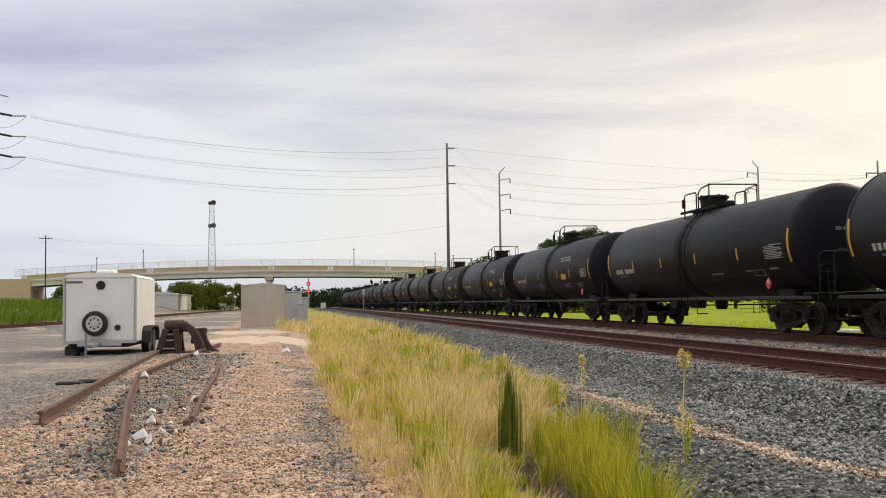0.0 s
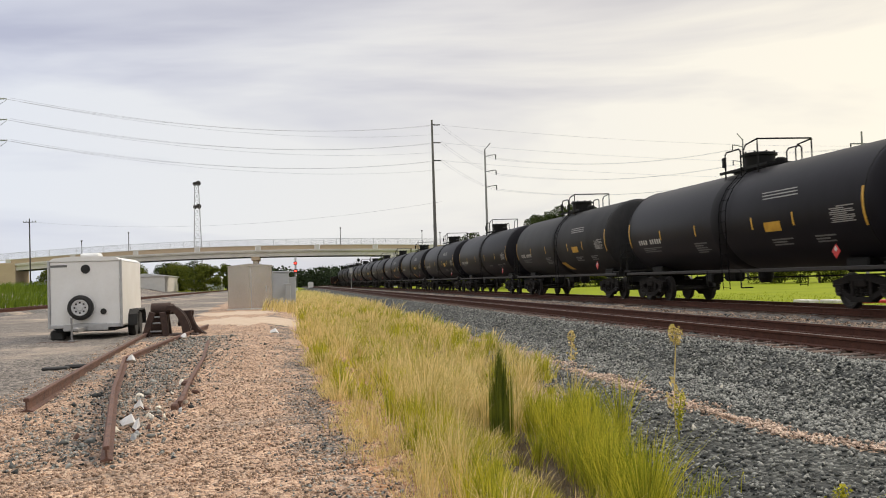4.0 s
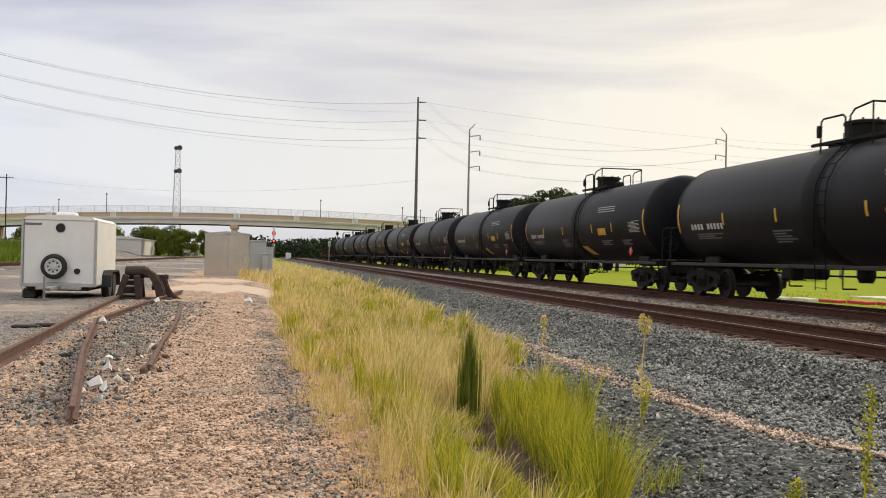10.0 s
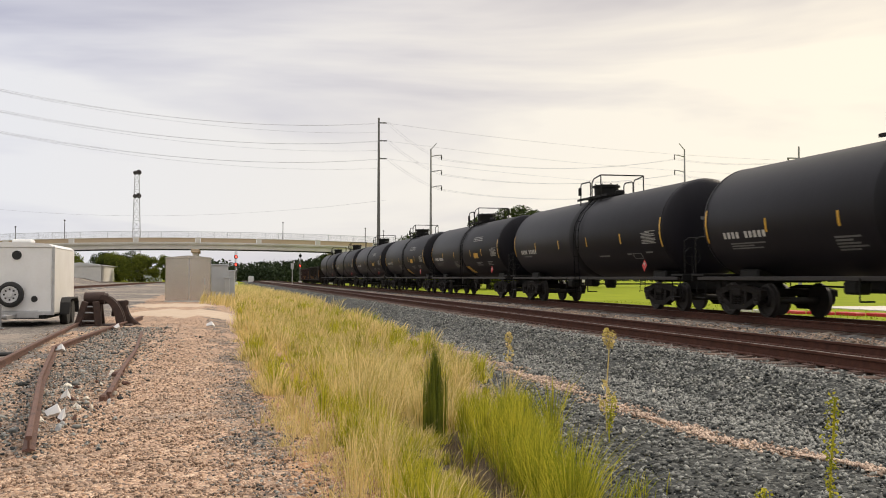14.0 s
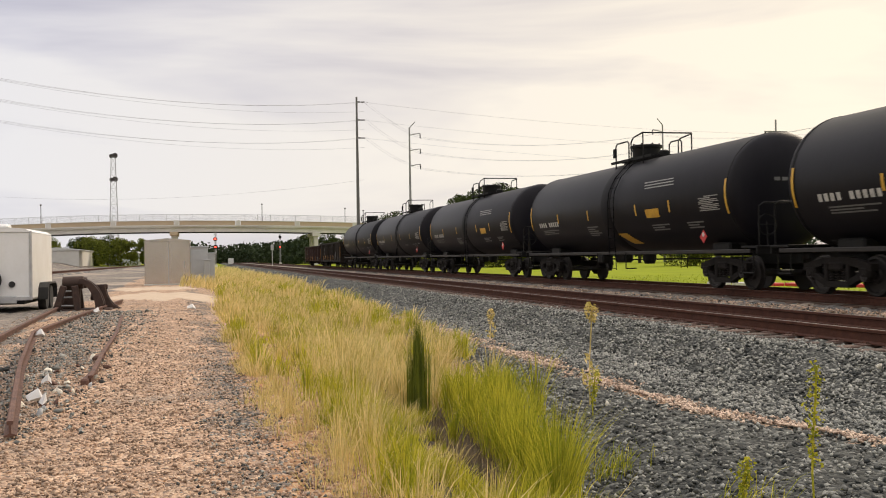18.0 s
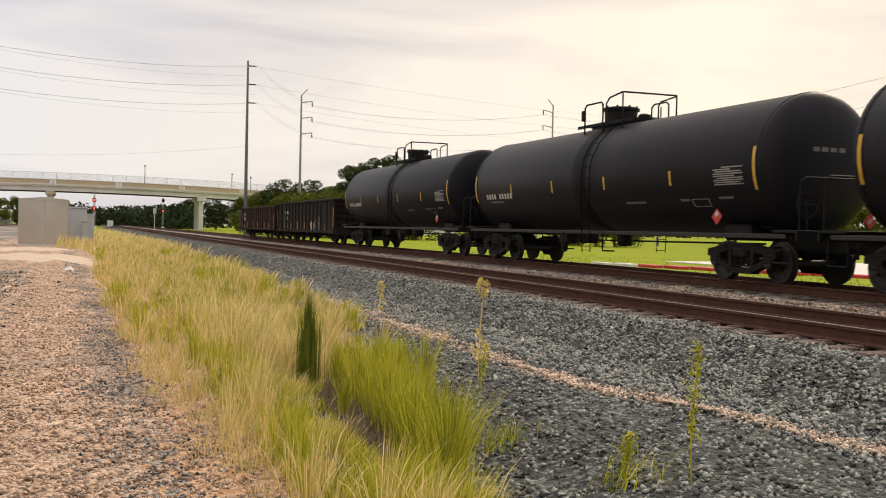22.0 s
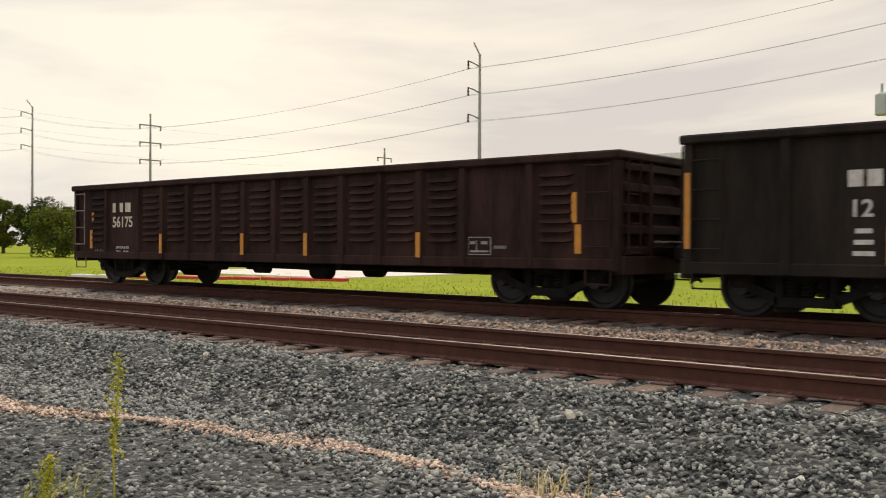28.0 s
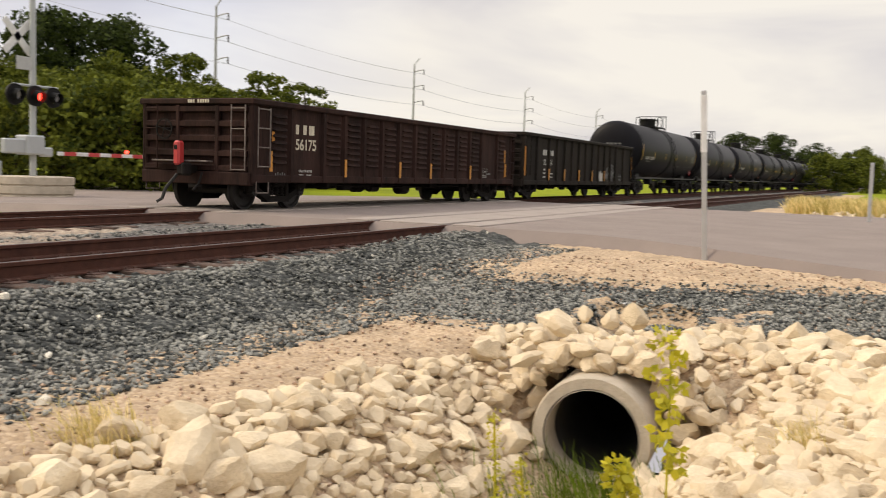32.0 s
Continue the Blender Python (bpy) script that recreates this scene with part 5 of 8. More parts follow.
def line_pole(x, y, h, key, arms="davit", r=0.24, material=None, side=-1, label="tall grey steel power pole with davit arms"):
    e = thing("utility_pole", label, "utility pole", pose(x, y, -0.6), group="poles along the power line")
    part("shaft", Mesh().cyl((0, 0, 0), (0, 0, h), r * 1.35, r * 0.62, 10), material or GALV, e, smooth=True)
    tips = []
    if arms == "davit":
        part("tip_spike", Mesh().tube([(0, 0, h - 0.1), (side * 0.9, 0, h + 0.9)], 0.07), GALV, e)
        for k in range(3):
            z = h - 1.2 - k * 2.4
            part("arm", Mesh().tube([(0, 0, z), (side * 0.9, 0, z + 0.22), (side * 1.7, 0, z + 0.30)], 0.07), GALV, e)
            part("insulator", Mesh().lathe([(z - 0.45, 0.05), (z - 0.35, 0.11), (z - 0.2, 0.06), (z - 0.05, 0.11), (z + 0.1, 0.06), (z + 0.3, 0.08)], "z", 8, (side * 1.7, 0, 0)), DARKPOLE, e)
            tips.append((x + side * 1.7, y, z - 1.05))
    elif arms == "cross":
        for k in range(3):
            z = h - 1.5 - k * 2.2
            part("cross_arm", Mesh().box((0, 0, z), (3.2, 0.14, 0.16), 0.02), GALV, e)
            for sx in (-1.5, 1.5):
                part("insulator", Mesh().lathe([(z - 0.6, 0.05), (z - 0.5, 0.1), (z - 0.35, 0.06), (z - 0.2, 0.1), (z - 0.05, 0.07)], "z", 8, (sx, 0, 0)), DARKPOLE, e)
            tips.append((x - 1.5, y, z - 1.2))
    elif arms == "strain":
        part("cap_arm", Mesh().tube([(-1.0, 0, h - 0.05), (0, 0, h + 0.15), (1.9, 0, h - 0.35)], 0.07), GALV, e)
        for k in range(3):
            z = h - 2.5 - k * 2.45
            part("arm", Mesh().tube([(-2.3, 0, z + 0.75), (0, 0, z + 0.35), (2.35, 0, z - 0.10)], 0.13), DARKPOLE, e)
            for sx in (-1, 1):
                part("strain_insulator", Mesh().lathe([(sx * (2.35 + 0.16 * j), 0.06 if j % 2 else 0.12) for j in range(11)], "x", 8, (0, 0, z - 0.10 if sx > 0 else z + 0.75)), GREYBOX, e)
            part("jumper_loop", Mesh().tube([(-1.2 + 5.1 * t, 0, z - 0.25 - 1.3 * math.sin(math.pi * t)) for t in np.linspace(0, 1, 9)], 0.025, 5), WIRE, e)
            tips.append((x + 3.95, y, z - 0.75))
    elif arms == "post":
        for k in range(3):
            z = h - 0.8 - k * 2.9
            part("insulator", Mesh().lathe([(0.0, 0.10), (0.3, 0.13), (0.5, 0.08), (0.8, 0.12), (1.2, 0.06)], "x", 8, (r * 0.5, 0, z)), DARKPOLE, e)
            tips.append((x + 1.2, y, z - 0.6))
    POLE_TIPS[key] = tips
    return e


def wire(a, b, sag, r=0.014, name="power_wire"):
    cu = bpy.data.curves.new(name, "CURVE")
    cu.dimensions, cu.bevel_depth, cu.bevel_resolution = "3D", r, 1
    sp = cu.splines.new("POLY")
    n = 24
    sp.points.add(n)
    for i in range(n + 1):
        t = i / n
        p = Vector(a).lerp(Vector(b), t)
        sp.points[i].co = (p.x, p.y, p.z - 4 * sag * t * (1 - t), 1)
    cu.materials.append(WIRE)
    return tagged(new(name, cu), "thin sagging overhead power wire", "power wire", "overhead wires")


def at(az, d):
    return d * math.sin(radians(az)), d * math.cos(radians(az))


line_pole(*at(9.04, 155), 27.4, "A", "post", 0.25, material=POLEGREY, label="tall dark grey steel transmission pole by the overpass")
line_pole(*at(12.15, 149), 21.6, "B", "davit", 0.19, side=1)
line_pole(*at(-16.62, 124), 26.9, "W", "strain", 0.42, label="tall grey steel transmission pole with strain arms")
XL = 70.0
for key, az, top, arms in (("C", 27.04, 7.39, "davit"), ("D", 33.26, 7.31, "cross"), ("E", 52.41, 11.16, "davit"), ("G", 77.8, 15.0, "davit"), ("H", 119.24, 13.6, "davit"),
                           ("K", 141.43, 8.9, "davit"), ("L", 152.85, 6.2, "davit"), ("M", 159.42, 4.8, "davit"), ("N", 163.6, 3.75, "davit"), ("O", 166.5, 3.1, "davit")):
    d = XL / math.sin(radians(az))
    line_pole(XL, d * math.cos(radians(az)), d * math.tan(radians(top)) + 1.65, key, arms, 0.17, side=-1)
line_pole(*at(46.7, 150), 16.5, "X", "cross", 0.22)
line_pole(*at(89.98, 120), 16.6, "Y", "none", 0.2, label="distant light pole over the roofs")
for a, b, sag in (("W", "A", 2.2), ("A", "B", 0.6), ("B", "C", 1.4), ("C", "D", 0.5), ("D", "E", 0.9), ("E", "G", 0.6), ("G", "H", 0.8), ("H", "K", 0.7), ("K", "L", 0.7), ("L", "M", 0.7), ("M", "N", 0.7), ("N", "O", 0.7)):
    for p, q in zip(POLE_TIPS[a], POLE_TIPS[b]):
        wire(p, q, sag)
        wire((p[0] + 0.4, p[1], p[2] + 0.15), (q[0] + 0.4, q[1], q[2] + 0.15), sag * 1.06)
for k, p in enumerate(POLE_TIPS["W"]):
    q = POLE_TIPS["A"][k]
    wire(p, (q[0], q[1], q[2] - 1.5), 2.0)
    wire((p[0] - 7.8, p[1], p[2] + 0.9), (p[0] - 160, p[1] + 5, p[2] + 1), 2.5)
    wire(POLE_TIPS["A"][k], (140, 163, POLE_TIPS["A"][k][2] - 2), 2.0)
lx, ly = at(-13.79, 200)


def wooden_pole(x, y, h, label, lean=0.0, arm=True, name="wooden_pole", mtl=None):
    e = thing(name, label, "utility pole", pose(x, y, -0.6, lean, 0, 0), group="wooden poles")
    part("shaft", Mesh().cyl((0, 0, 0), (0, 0, h), 0.15, 0.10, 10), mtl or DARKPOLE, e, smooth=True)
    if arm:
        part("cross_arm", Mesh().box((0, 0, h - 0.7), (2.4, 0.11, 0.13), 0.02), DARKPOLE, e)
        for sx in (-1.1, -0.5, 0.5, 1.1):
            part("insulator", Mesh().lathe([(h - 0.64, 0.05), (h - 0.5, 0.07), (h - 0.4, 0.04)], "z", 8, (sx, 0, 0)), GREYBOX, e)
    return e


wooden_pole(lx, ly, 15.6, "dark wooden pole with one cross arm by the siding")
wire((lx + 0.5, ly, 14.3), (POLE_TIPS["A"][0][0], POLE_TIPS["A"][0][1], 13.5), 2.2)
fpole = wooden_pole(29.0, 7.35, 7.5, "dark wooden pole with three grey transformers", arm=False)
for sx in (-0.36, 0.02, 0.38):
    t = part("transformer", Mesh().lathe([(5.25, 0.14), (5.28, 0.18), (5.83, 0.18), (5.88, 0.13)], "z", 14, (-0.28, sx, 0)), GREYBOX, fpole, "grey drum transformer", True)
    part("bushing", Mesh().cyl((-0.28, sx, 5.86), (-0.28, sx, 6.14), 0.035, n=6), GREYBOX, t)
part("lamp_arm", Mesh().tube([(0, 0, 6.5), (0.1, -0.5, 6.62), (0.1, -0.95, 6.6)], 0.03).box((0.1, -1.05, 6.6), (0.16, 0.3, 0.1), 0.03), GALV, fpole)
part("cutout", Mesh().tube([(0, 0, 7.0), (0.1, -0.6, 7.05), (0.1, -0.7, 6.7)], 0.03), GALV, fpole)
px, py = at(110.8, 44)
wooden_pole(px, py, 10.1, "weathered leaning wooden pole with no arm", -2, False)
px, py = at(113.04, 50)
sl = thing("street_lamp", "grey steel street lamp with a curved arm", "street lamp", pose(px, py, -0.6))
part("pole", Mesh().cyl((0, 0, 0), (0, 0, 13.5), 0.14, 0.09, 10), GALV, sl, smooth=True)
qx, qy = at(117.6, 41)
lp = wooden_pole(qx, qy, 12.5, "dark wooden pole leaning beside the street", -8.0, False)
ux, uy = at(115.6, 49)
arc = []
for i in range(11):
    t = i / 10
    arc.append(((ux - px) * t, (uy - py) * t, 7.95 + 0.75 * math.sin(0.5 * math.pi * min(1, 1.25 * t)) - 0.25 * max(0, t - 0.7)))
part("lamp_arm", Mesh().tube(arc, 0.045), GALV, sl)
px, py = qx, qy
jx, jy = at(128.79, 62)
wooden_pole(jx, jy, 11.1, "grey wooden pole with a cross arm")
wire((jx, jy, 10.0), (XL, -39, 8.5), 0.8)
wire((29.0, 7.5, 6.4), (px, py, 8.5), 0.7)
for (x, y), h in ((at(76.4, 62), 6.5), (at(79.0, 66), 7.2)):
    solid("light_pole", Mesh().cyl((x, y, -0.6), (x, y, h), 0.10, 0.07, 8).box((x, y, h), (0.5, 0.3, 0.15), 0.03), GALV, "slim grey light pole by the side street", "light pole", "light poles")


# ---- railway signals ----
def signal(x, y, h, heads):
    e = thing("railway_signal", "railway signal mast showing a red light", "railway signal", pose(x, y, -0.3))
    part("mast", Mesh().cyl((0, 0, 0), (0, 0, h), 0.08, n=8), GALV, e)
    part("base", Mesh().box((0, 0, 0.15), (0.7, 0.7, 0.5), 0.05), CONC, e)
    for z, lit in heads:
        part("backplate", Mesh().cyl((0, -0.10, z), (0, -0.14, z), 0.36, n=18), BLACKSTEEL, e)
        part("hood", Mesh().cyl((0, -0.14, z + 0.02), (0, -0.5, z + 0.02), 0.15, n=12, cap=False), BLACKSTEEL, e)
        if lit:
            part("lens", Mesh().cyl((0, -0.15, z), (0, -0.17, z), 0.17, n=14), REDLAMP, e)
    part("ladder", Mesh().tube([(-0.2, 0.3, 0), (-0.2, 0.2, h)], 0.025).tube([(0.2, 0.3, 0), (0.2, 0.2, h)], 0.025), GALV, e)


signal(at(0.72, 178)[0], 178, 6.4, ((5.0, True), (3.6, True)))
signal(17.5, 225.4, 6.9, ((6.3, False), (4.0, True)))
solid("track_sign", Mesh().cyl((11.3, 163, -0.4), (11.3, 163, 3.2), 0.06, n=6).box((11.3, 162.95, 2.9), (0.5, 0.03, 0.9), 0.01), SIGNBACK, "slim post with a pale trackside sign", "track sign")
solid("relay_box", Mesh().box((at(1.6, 260)[0], 260, 0.5), (1.4, 1.2, 1.6), 0.05), SIGNWHITE, "small white relay box beside the track", "relay box")


# ---- trailer, bungalow, cabinets ----
def cargo_trailer():
    e = thing("cargo_trailer", "white enclosed cargo trailer with a spare wheel on its nose", "trailer", pose(-5.33, 26.9, -0.31))
    W, L, z0, z1 = 1.84, 3.6, 0.32, 2.12
    M = Mesh()
    M.box((0, L / 2, (z0 + z1) / 2), (W, L, z1 - z0), 0.05)
    part("body", M, WHITEBOX, e)
    M = Mesh()
    M.prism([(-W / 2 - 0.01, z1 - 0.03), (W / 2 + 0.01, z1 - 0.03), (W / 2 - 0.12, z1 + 0.06), (0.3, z1 + 0.10), (-0.3, z1 + 0.10), (-W / 2 + 0.12, z1 + 0.06)], -0.02, L + 0.02, "y")
    part("roof", M, WHITEBOX, e)
    part("roof_vent", Mesh().box((0.05, 0.7, z1 + 0.14), (0.5, 0.5, 0.12), 0.04), WHITEBOX, e)
    for x in (-W / 2, W / 2):
        part("corner_trim", Mesh().box((x, 0.0, (z0 + z1) / 2), (0.06, 0.06, z1 - z0), 0.012), SIGNBACK, e)
    part("bottom_rail", Mesh().box((0, -0.015, z0 + 0.05), (W - 0.05, 0.04, 0.1), 0.01), SIGNBACK, e)
    part("stone_guard", Mesh().box((0, -0.012, z0 + 0.02), (1.15, 0.05, 0.2), 0.02), SIGNBACK, e)
    sw = new("spare_wheel")
    sw.parent = e
    sw.matrix_local = pose(-0.10, -0.02, 0.86)
    M = Mesh().lathe([(-0.20, 0.19), (-0.22, 0.26), (-0.19, 0.32), (-0.10, 0.335), (-0.02, 0.32), (0.0, 0.2)], "y", 26)
    M.f, M.mi = M.f[:-2], M.mi[:-2]
    part("tyre", M, RUBBER, sw, smooth=True)
    M = Mesh().lathe([(-0.02, 0.21), (-0.225, 0.215), (-0.228, 0.195), (-0.20, 0.18), (-0.195, 0.09), (-0.235, 0.07), (-0.235, 0.005)], "y", 24)
    part("rim", M, STEELWHITE, sw, smooth=True)
    for i in range(8):
        a = math.pi * i / 4
        part("slot", Mesh().box((0.135 * math.cos(a), -0.197, 0.135 * math.sin(a)), (0.045, 0.012, 0.045), 0.004), RUBBER, sw)
    part("tongue", Mesh().box((0, -0.55, 0.30), (0.09, 1.3, 0.10), 0.01).cyl((-0.17, -0.9, 0.05), (-0.17, -0.9, 0.62), 0.03, n=8).box((-0.17, -0.9, 0.03), (0.16, 0.16, 0.03)).box((0, -1.22, 0.33), (0.12, 0.25, 0.1), 0.03), GALV, e)
    part("round_vent", Mesh().cyl((0.02, -0.005, 1.88), (0.02, -0.02, 1.88), 0.12, n=18).box((0.02, -0.025, 1.88), (0.2, 0.012, 0.035)), RUBBER, e)
    part("number_marks", Mesh().box((-0.66, -0.003, 1.97), (0.42, 0.006, 0.06)), GREYPAINT, e)
    part("lamp", Mesh().cyl((0.46, 0.0, 0.74), (0.46, -0.03, 0.74), 0.08, n=14), RUBBER, e)
    for s in (-1, 1):
        for y in (1.55, 2.35):
            w = new("wheel")
            w.parent = e
            w.matrix_local = pose(s * (W / 2 + 0.06), y, 0.33)
            part("tyre", Mesh().lathe([(-0.10, 0.2), (-0.10, 0.31), (-0.06, 0.335), (0.06, 0.335), (0.10, 0.31), (0.10, 0.2)], "x", 22), RUBBER, w, smooth=True)
            part("rim", Mesh().cyl((s * 0.02, 0, 0), (s * 0.09, 0, 0), 0.19, n=16), STEELWHITE, w)
        part("fender", Mesh().prism([(1.05, 0.30), (1.12, 0.62), (1.35, 0.75), (2.55, 0.75), (2.78, 0.62), (2.85, 0.30), (2.80, 0.30), (2.73, 0.60), (2.52, 0.71), (1.38, 0.71), (1.17, 0.60), (1.10, 0.30)], s * (W / 2), s * (W / 2 + 0.25), "x"), RUBBER, e)
    part("chassis", Mesh().box((0, L / 2, 0.27), (1.5, L, 0.1), 0.01), BLACKSTEEL, e)
    part("landing_foot", Mesh().box((-0.75, 0.25, 0.13), (0.35, 0.35, 0.28), 0.05), RUBBER, e)


cargo_trailer()


def bungalow():
    e = thing("signal_bungalow", "bare aluminium railway signal hut with a low gable", "signal hut", pose(-1.86, 52.4, -0.31))
    W, D, h = 2.30, 2.4, 2.30
    part("front", Mesh().box((0, 0, h / 2), (W, 0.05, h), 0.01), ALU, e)
    for s in (-1, 1):
        part("side", Mesh().box((s * (W / 2 - 0.02), D / 2, h / 2), (0.05, D, h), 0.01), ALU, e)
    part("back", Mesh().box((0, D, h / 2), (W, 0.05, h), 0.01), ALU, e)
    part("roof", Mesh().prism([(-W / 2 - 0.04, h), (W / 2 + 0.04, h), (W / 2 + 0.04, h + 0.05), (0, h + 0.16), (-W / 2 - 0.04, h + 0.05)], -0.06, D + 0.06, "y"), ALU, e)
    part("seam", Mesh().box((0.05, -0.03, h / 2), (0.03, 0.02, h - 0.1)), SIGNBACK, e)
    part("hasp", Mesh().box((0.85, -0.03, 1.1), (0.05, 0.04, 0.3), 0.01), SIGNBACK, e)
    part("skid", Mesh().box((0, D / 2, 0.02), (W + 0.1, D + 0.1, 0.1), 0.01), CONC, e)


bungalow()
for x, y, w, d, h in ((-0.25, 57.5, 0.95, 0.9, 2.05), (0.35, 59.0, 0.55, 0.6, 1.7), (0.15, 56.6, 0.3, 0.3, 1.3)):
    c = thing("signal_cabinet", "grey steel relay cabinet beside the signal hut", "relay cabinet", pose(x, y, -0.35), group="relay cabinets")
    part("body", Mesh().box((0, 0, h / 2), (w, d, h), 0.03), GREYBOX, c)
    part("lid", Mesh().box((0, 0, h + 0.03), (w + 0.1, d + 0.1, 0.07), 0.02), GREYBOX, c)
    part("door_panel", Mesh().box((0, -d / 2 - 0.01, h / 2), (w * 0.85, 0.02, h * 0.85), 0.008), GREYBOX, c)


def scrap_frog():
    """A rusty grapple lying on its back: a ladder-like frame under a barrel, two thick curved claws and a slotted plate."""
    e = thing("scrap_casting", "dark rusty steel grapple with curved claws lying on gravel", "scrap metal", pose(-3.02, 27.4, -0.36))

    def beam(p, q, w, name="beam", material=GRAPPLE):
        p, q = Vector(p), Vector(q)
        M = Mesh()
        M.T = Matrix.Translation((p + q) / 2) @ (q - p).to_track_quat("Z", "Y").to_matrix().to_4x4()
        M.box((0, 0, 0), (w, w * 1.3, (q - p).length), w * 0.15)
        part(name, M, material, e)
    for y in (-0.45, 0.30):
        beam((-0.82, y, 0.0), (-0.60, y, 0.72), 0.13, "frame_leg")
        beam((-0.26, y, 0.0), (-0.34, y, 0.72), 0.13, "frame_leg")
    for z in (0.20, 0.42, 0.58):
        part("rung", Mesh().cyl((-0.76 + 0.3 * z, -0.47, z), (-0.28, -0.47, z), 0.022, n=8), GALV, e)
    part("barrel", Mesh().lathe([(-0.62, 0.10), (-0.60, 0.16), (-0.10, 0.17), (-0.08, 0.10)], "x", 14, (-0.05, -0.2, 0.80)), GRAPPLE, e, smooth=True)
    part("barrel", Mesh().lathe([(-0.55, 0.10), (-0.53, 0.14), (-0.06, 0.15), (-0.04, 0.10)], "x", 14, (-0.05, 0.22, 0.78)), GRAPPLE, e, smooth=True)
    part("back_plate", Mesh().box((-0.48, 0.10, 0.40), (0.46, 0.30, 0.66), 0.06), GRAPPLE, e)
    outer = [(-0.22 + 0.62 * math.sin(a), 0.90 - 0.92 * (1 - math.cos(a))) for a in np.linspace(0, 1.62, 9)]
    inner = [(-0.26 + 0.44 * math.sin(a), 0.78 - 0.80 * (1 - math.cos(a))) for a in np.linspace(1.55, 0, 9)]
    for y in (-0.44, -0.08):
        part("curved_claw", Mesh().prism(outer + inner, y, y + 0.13, "y"), GRAPPLE, e)
    outer = [(0.36 + 0.66 * (a / 1.5) ** 2, 0.74 * (1 - math.sin(a))) for a in np.linspace(0, 1.5, 8)]
    inner = [(0.24 + 0.70 * (a / 1.5) ** 2.4, 0.70 * (1 - math.sin(a)) - 0.05) for a in np.linspace(1.5, 0, 8)]
    for y in (0.10, 0.42):
        part("curved_claw", Mesh().prism(outer + inner, y, y + 0.10, "y"), GRAPPLE, e)
    for z in (0.66, 0.36):
        part("tie_plate", Mesh().box((0.20, 0.28, z), (0.44, 0.14, 0.13), 0.02), GRAPPLE, e)
    for x in (0.03, 0.22):
        part("slot_bar", Mesh().box((x, 0.28, 0.50), (0.07, 0.12, 0.30), 0.015), GRAPPLE, e)
    part("lower_plate", Mesh().box((-0.05, -0.05, 0.05), (1.25, 0.8, 0.10), 0.03), GRAPPLE, e)


scrap_frog()


def old_rail(pts, z, label, ring=RAILRING, tilt=0.0):
    M = Mesh()
    sweep(M, ring, pts, 0, 0)
    for i, p in enumerate(M.v):
        f = (p[1] - pts[0][1]) / (pts[-1][1] - pts[0][1])
        M.v[i] = (p[0], p[1], p[2] + 0.18 + z[0] + (z[1] - z[0]) * f)
    n = len(ring)
    M.f.append(tuple(range(len(M.v) - n, len(M.v))))
    M.mi.append(0)
    M.mi = [0] * len(M.f)
    return solid("scrap_rail", M, OLDRAIL, label, "rail", "scrap rails on the gravel")


old_rail([(-3.40, 13.1), (-3.62, 20.0), (-3.80, 27.3)], (-0.52, -0.36), "long rusty rail lying on the gravel")
old_rail([(-1.73, 9.1), (-2.45, 13.8), (-3.10, 18.9)], (-0.56, -0.44), "rusty rail end pointing from the gravel", [(a * 0.72, b * 0.75) for a, b in RAILRING])
old_rail([(-3.10, 18.9), (-2.85, 24.0), (-2.45, 30.5)], (-0.44, -0.34), "rusty rail running to the scrap heap")
old_rail([(-1.46, 12.7), (-1.58, 15.5), (-1.66, 18.8), (-1.92, 23.6)], (-0.60, -0.44), "bent rusty rail half buried in gravel", [(a * 0.8, b * 0.7) for a, b in RAILRING])
solid("steel_strap", Mesh().box((-1.52, 13.2, -0.5), (0.09, 1.2, 0.1), 0.02).box((-1.62, 15.3, -0.46), (0.16, 0.3, 0.1), 0.03), OLDRAIL, "bent rusty strap beside the buried rail", "steel strap")
for x, y, w, a in ((-5.55, 25.9, 1.6, 4), (-5.75, 26.2, 1.2, -3)):
    M = Mesh()
    M.T = pose(x, y, -0.335, 0, 0, a)
    M.box((0, 0, 0), (w, 0.16, 0.07), 0.01)
    solid("timber_plank", M, TIE, "weathered timber plank lying under the trailer's nose", "plank", "planks by the trailer")
solid("rubber_mat", Mesh().box((-4.22, 18.45, -0.385), (0.46, 0.28, 0.05), 0.02).box((-3.90, 18.6, -0.375), (0.42, 0.20, 0.07), 0.03), RUBBER, "flattened black rubber strip on the lot", "rubber strip")
for x, y, w, a in ((-1.87, 11.3, 0.10, 30), (-1.74, 10.9, 0.05, 70), (-3.0, 19.0, 0.09, 15), (-2.62, 25.0, 0.09, 50), (-0.4, 27, 0.12, 10), (-1.95, 12.6, 0.06, 10)):
    M = Mesh()
    M.T = pose(x, y, float(ground_z(x, y)) + 0.05, 12, 8, a)
    M.put([(-w, -w * 0.6, 0), (w * 0.2, -w * 0.7, 0.05), (w, -w * 0.2, 0.0), (w * 0.8, w * 0.6, 0.04), (0, w * 0.5, 0.09), (-w, w * 0.5, 0.02), (0, 0, 0.13)], [(0, 1, 6), (1, 2, 6), (2, 3, 6), (3, 4, 6), (4, 5, 6), (5, 0, 6), (5, 4, 3, 2, 1, 0)])
    solid("litter", M, LITTER, "crumpled scrap of white plastic on the gravel", "litter", "litter among the rails")
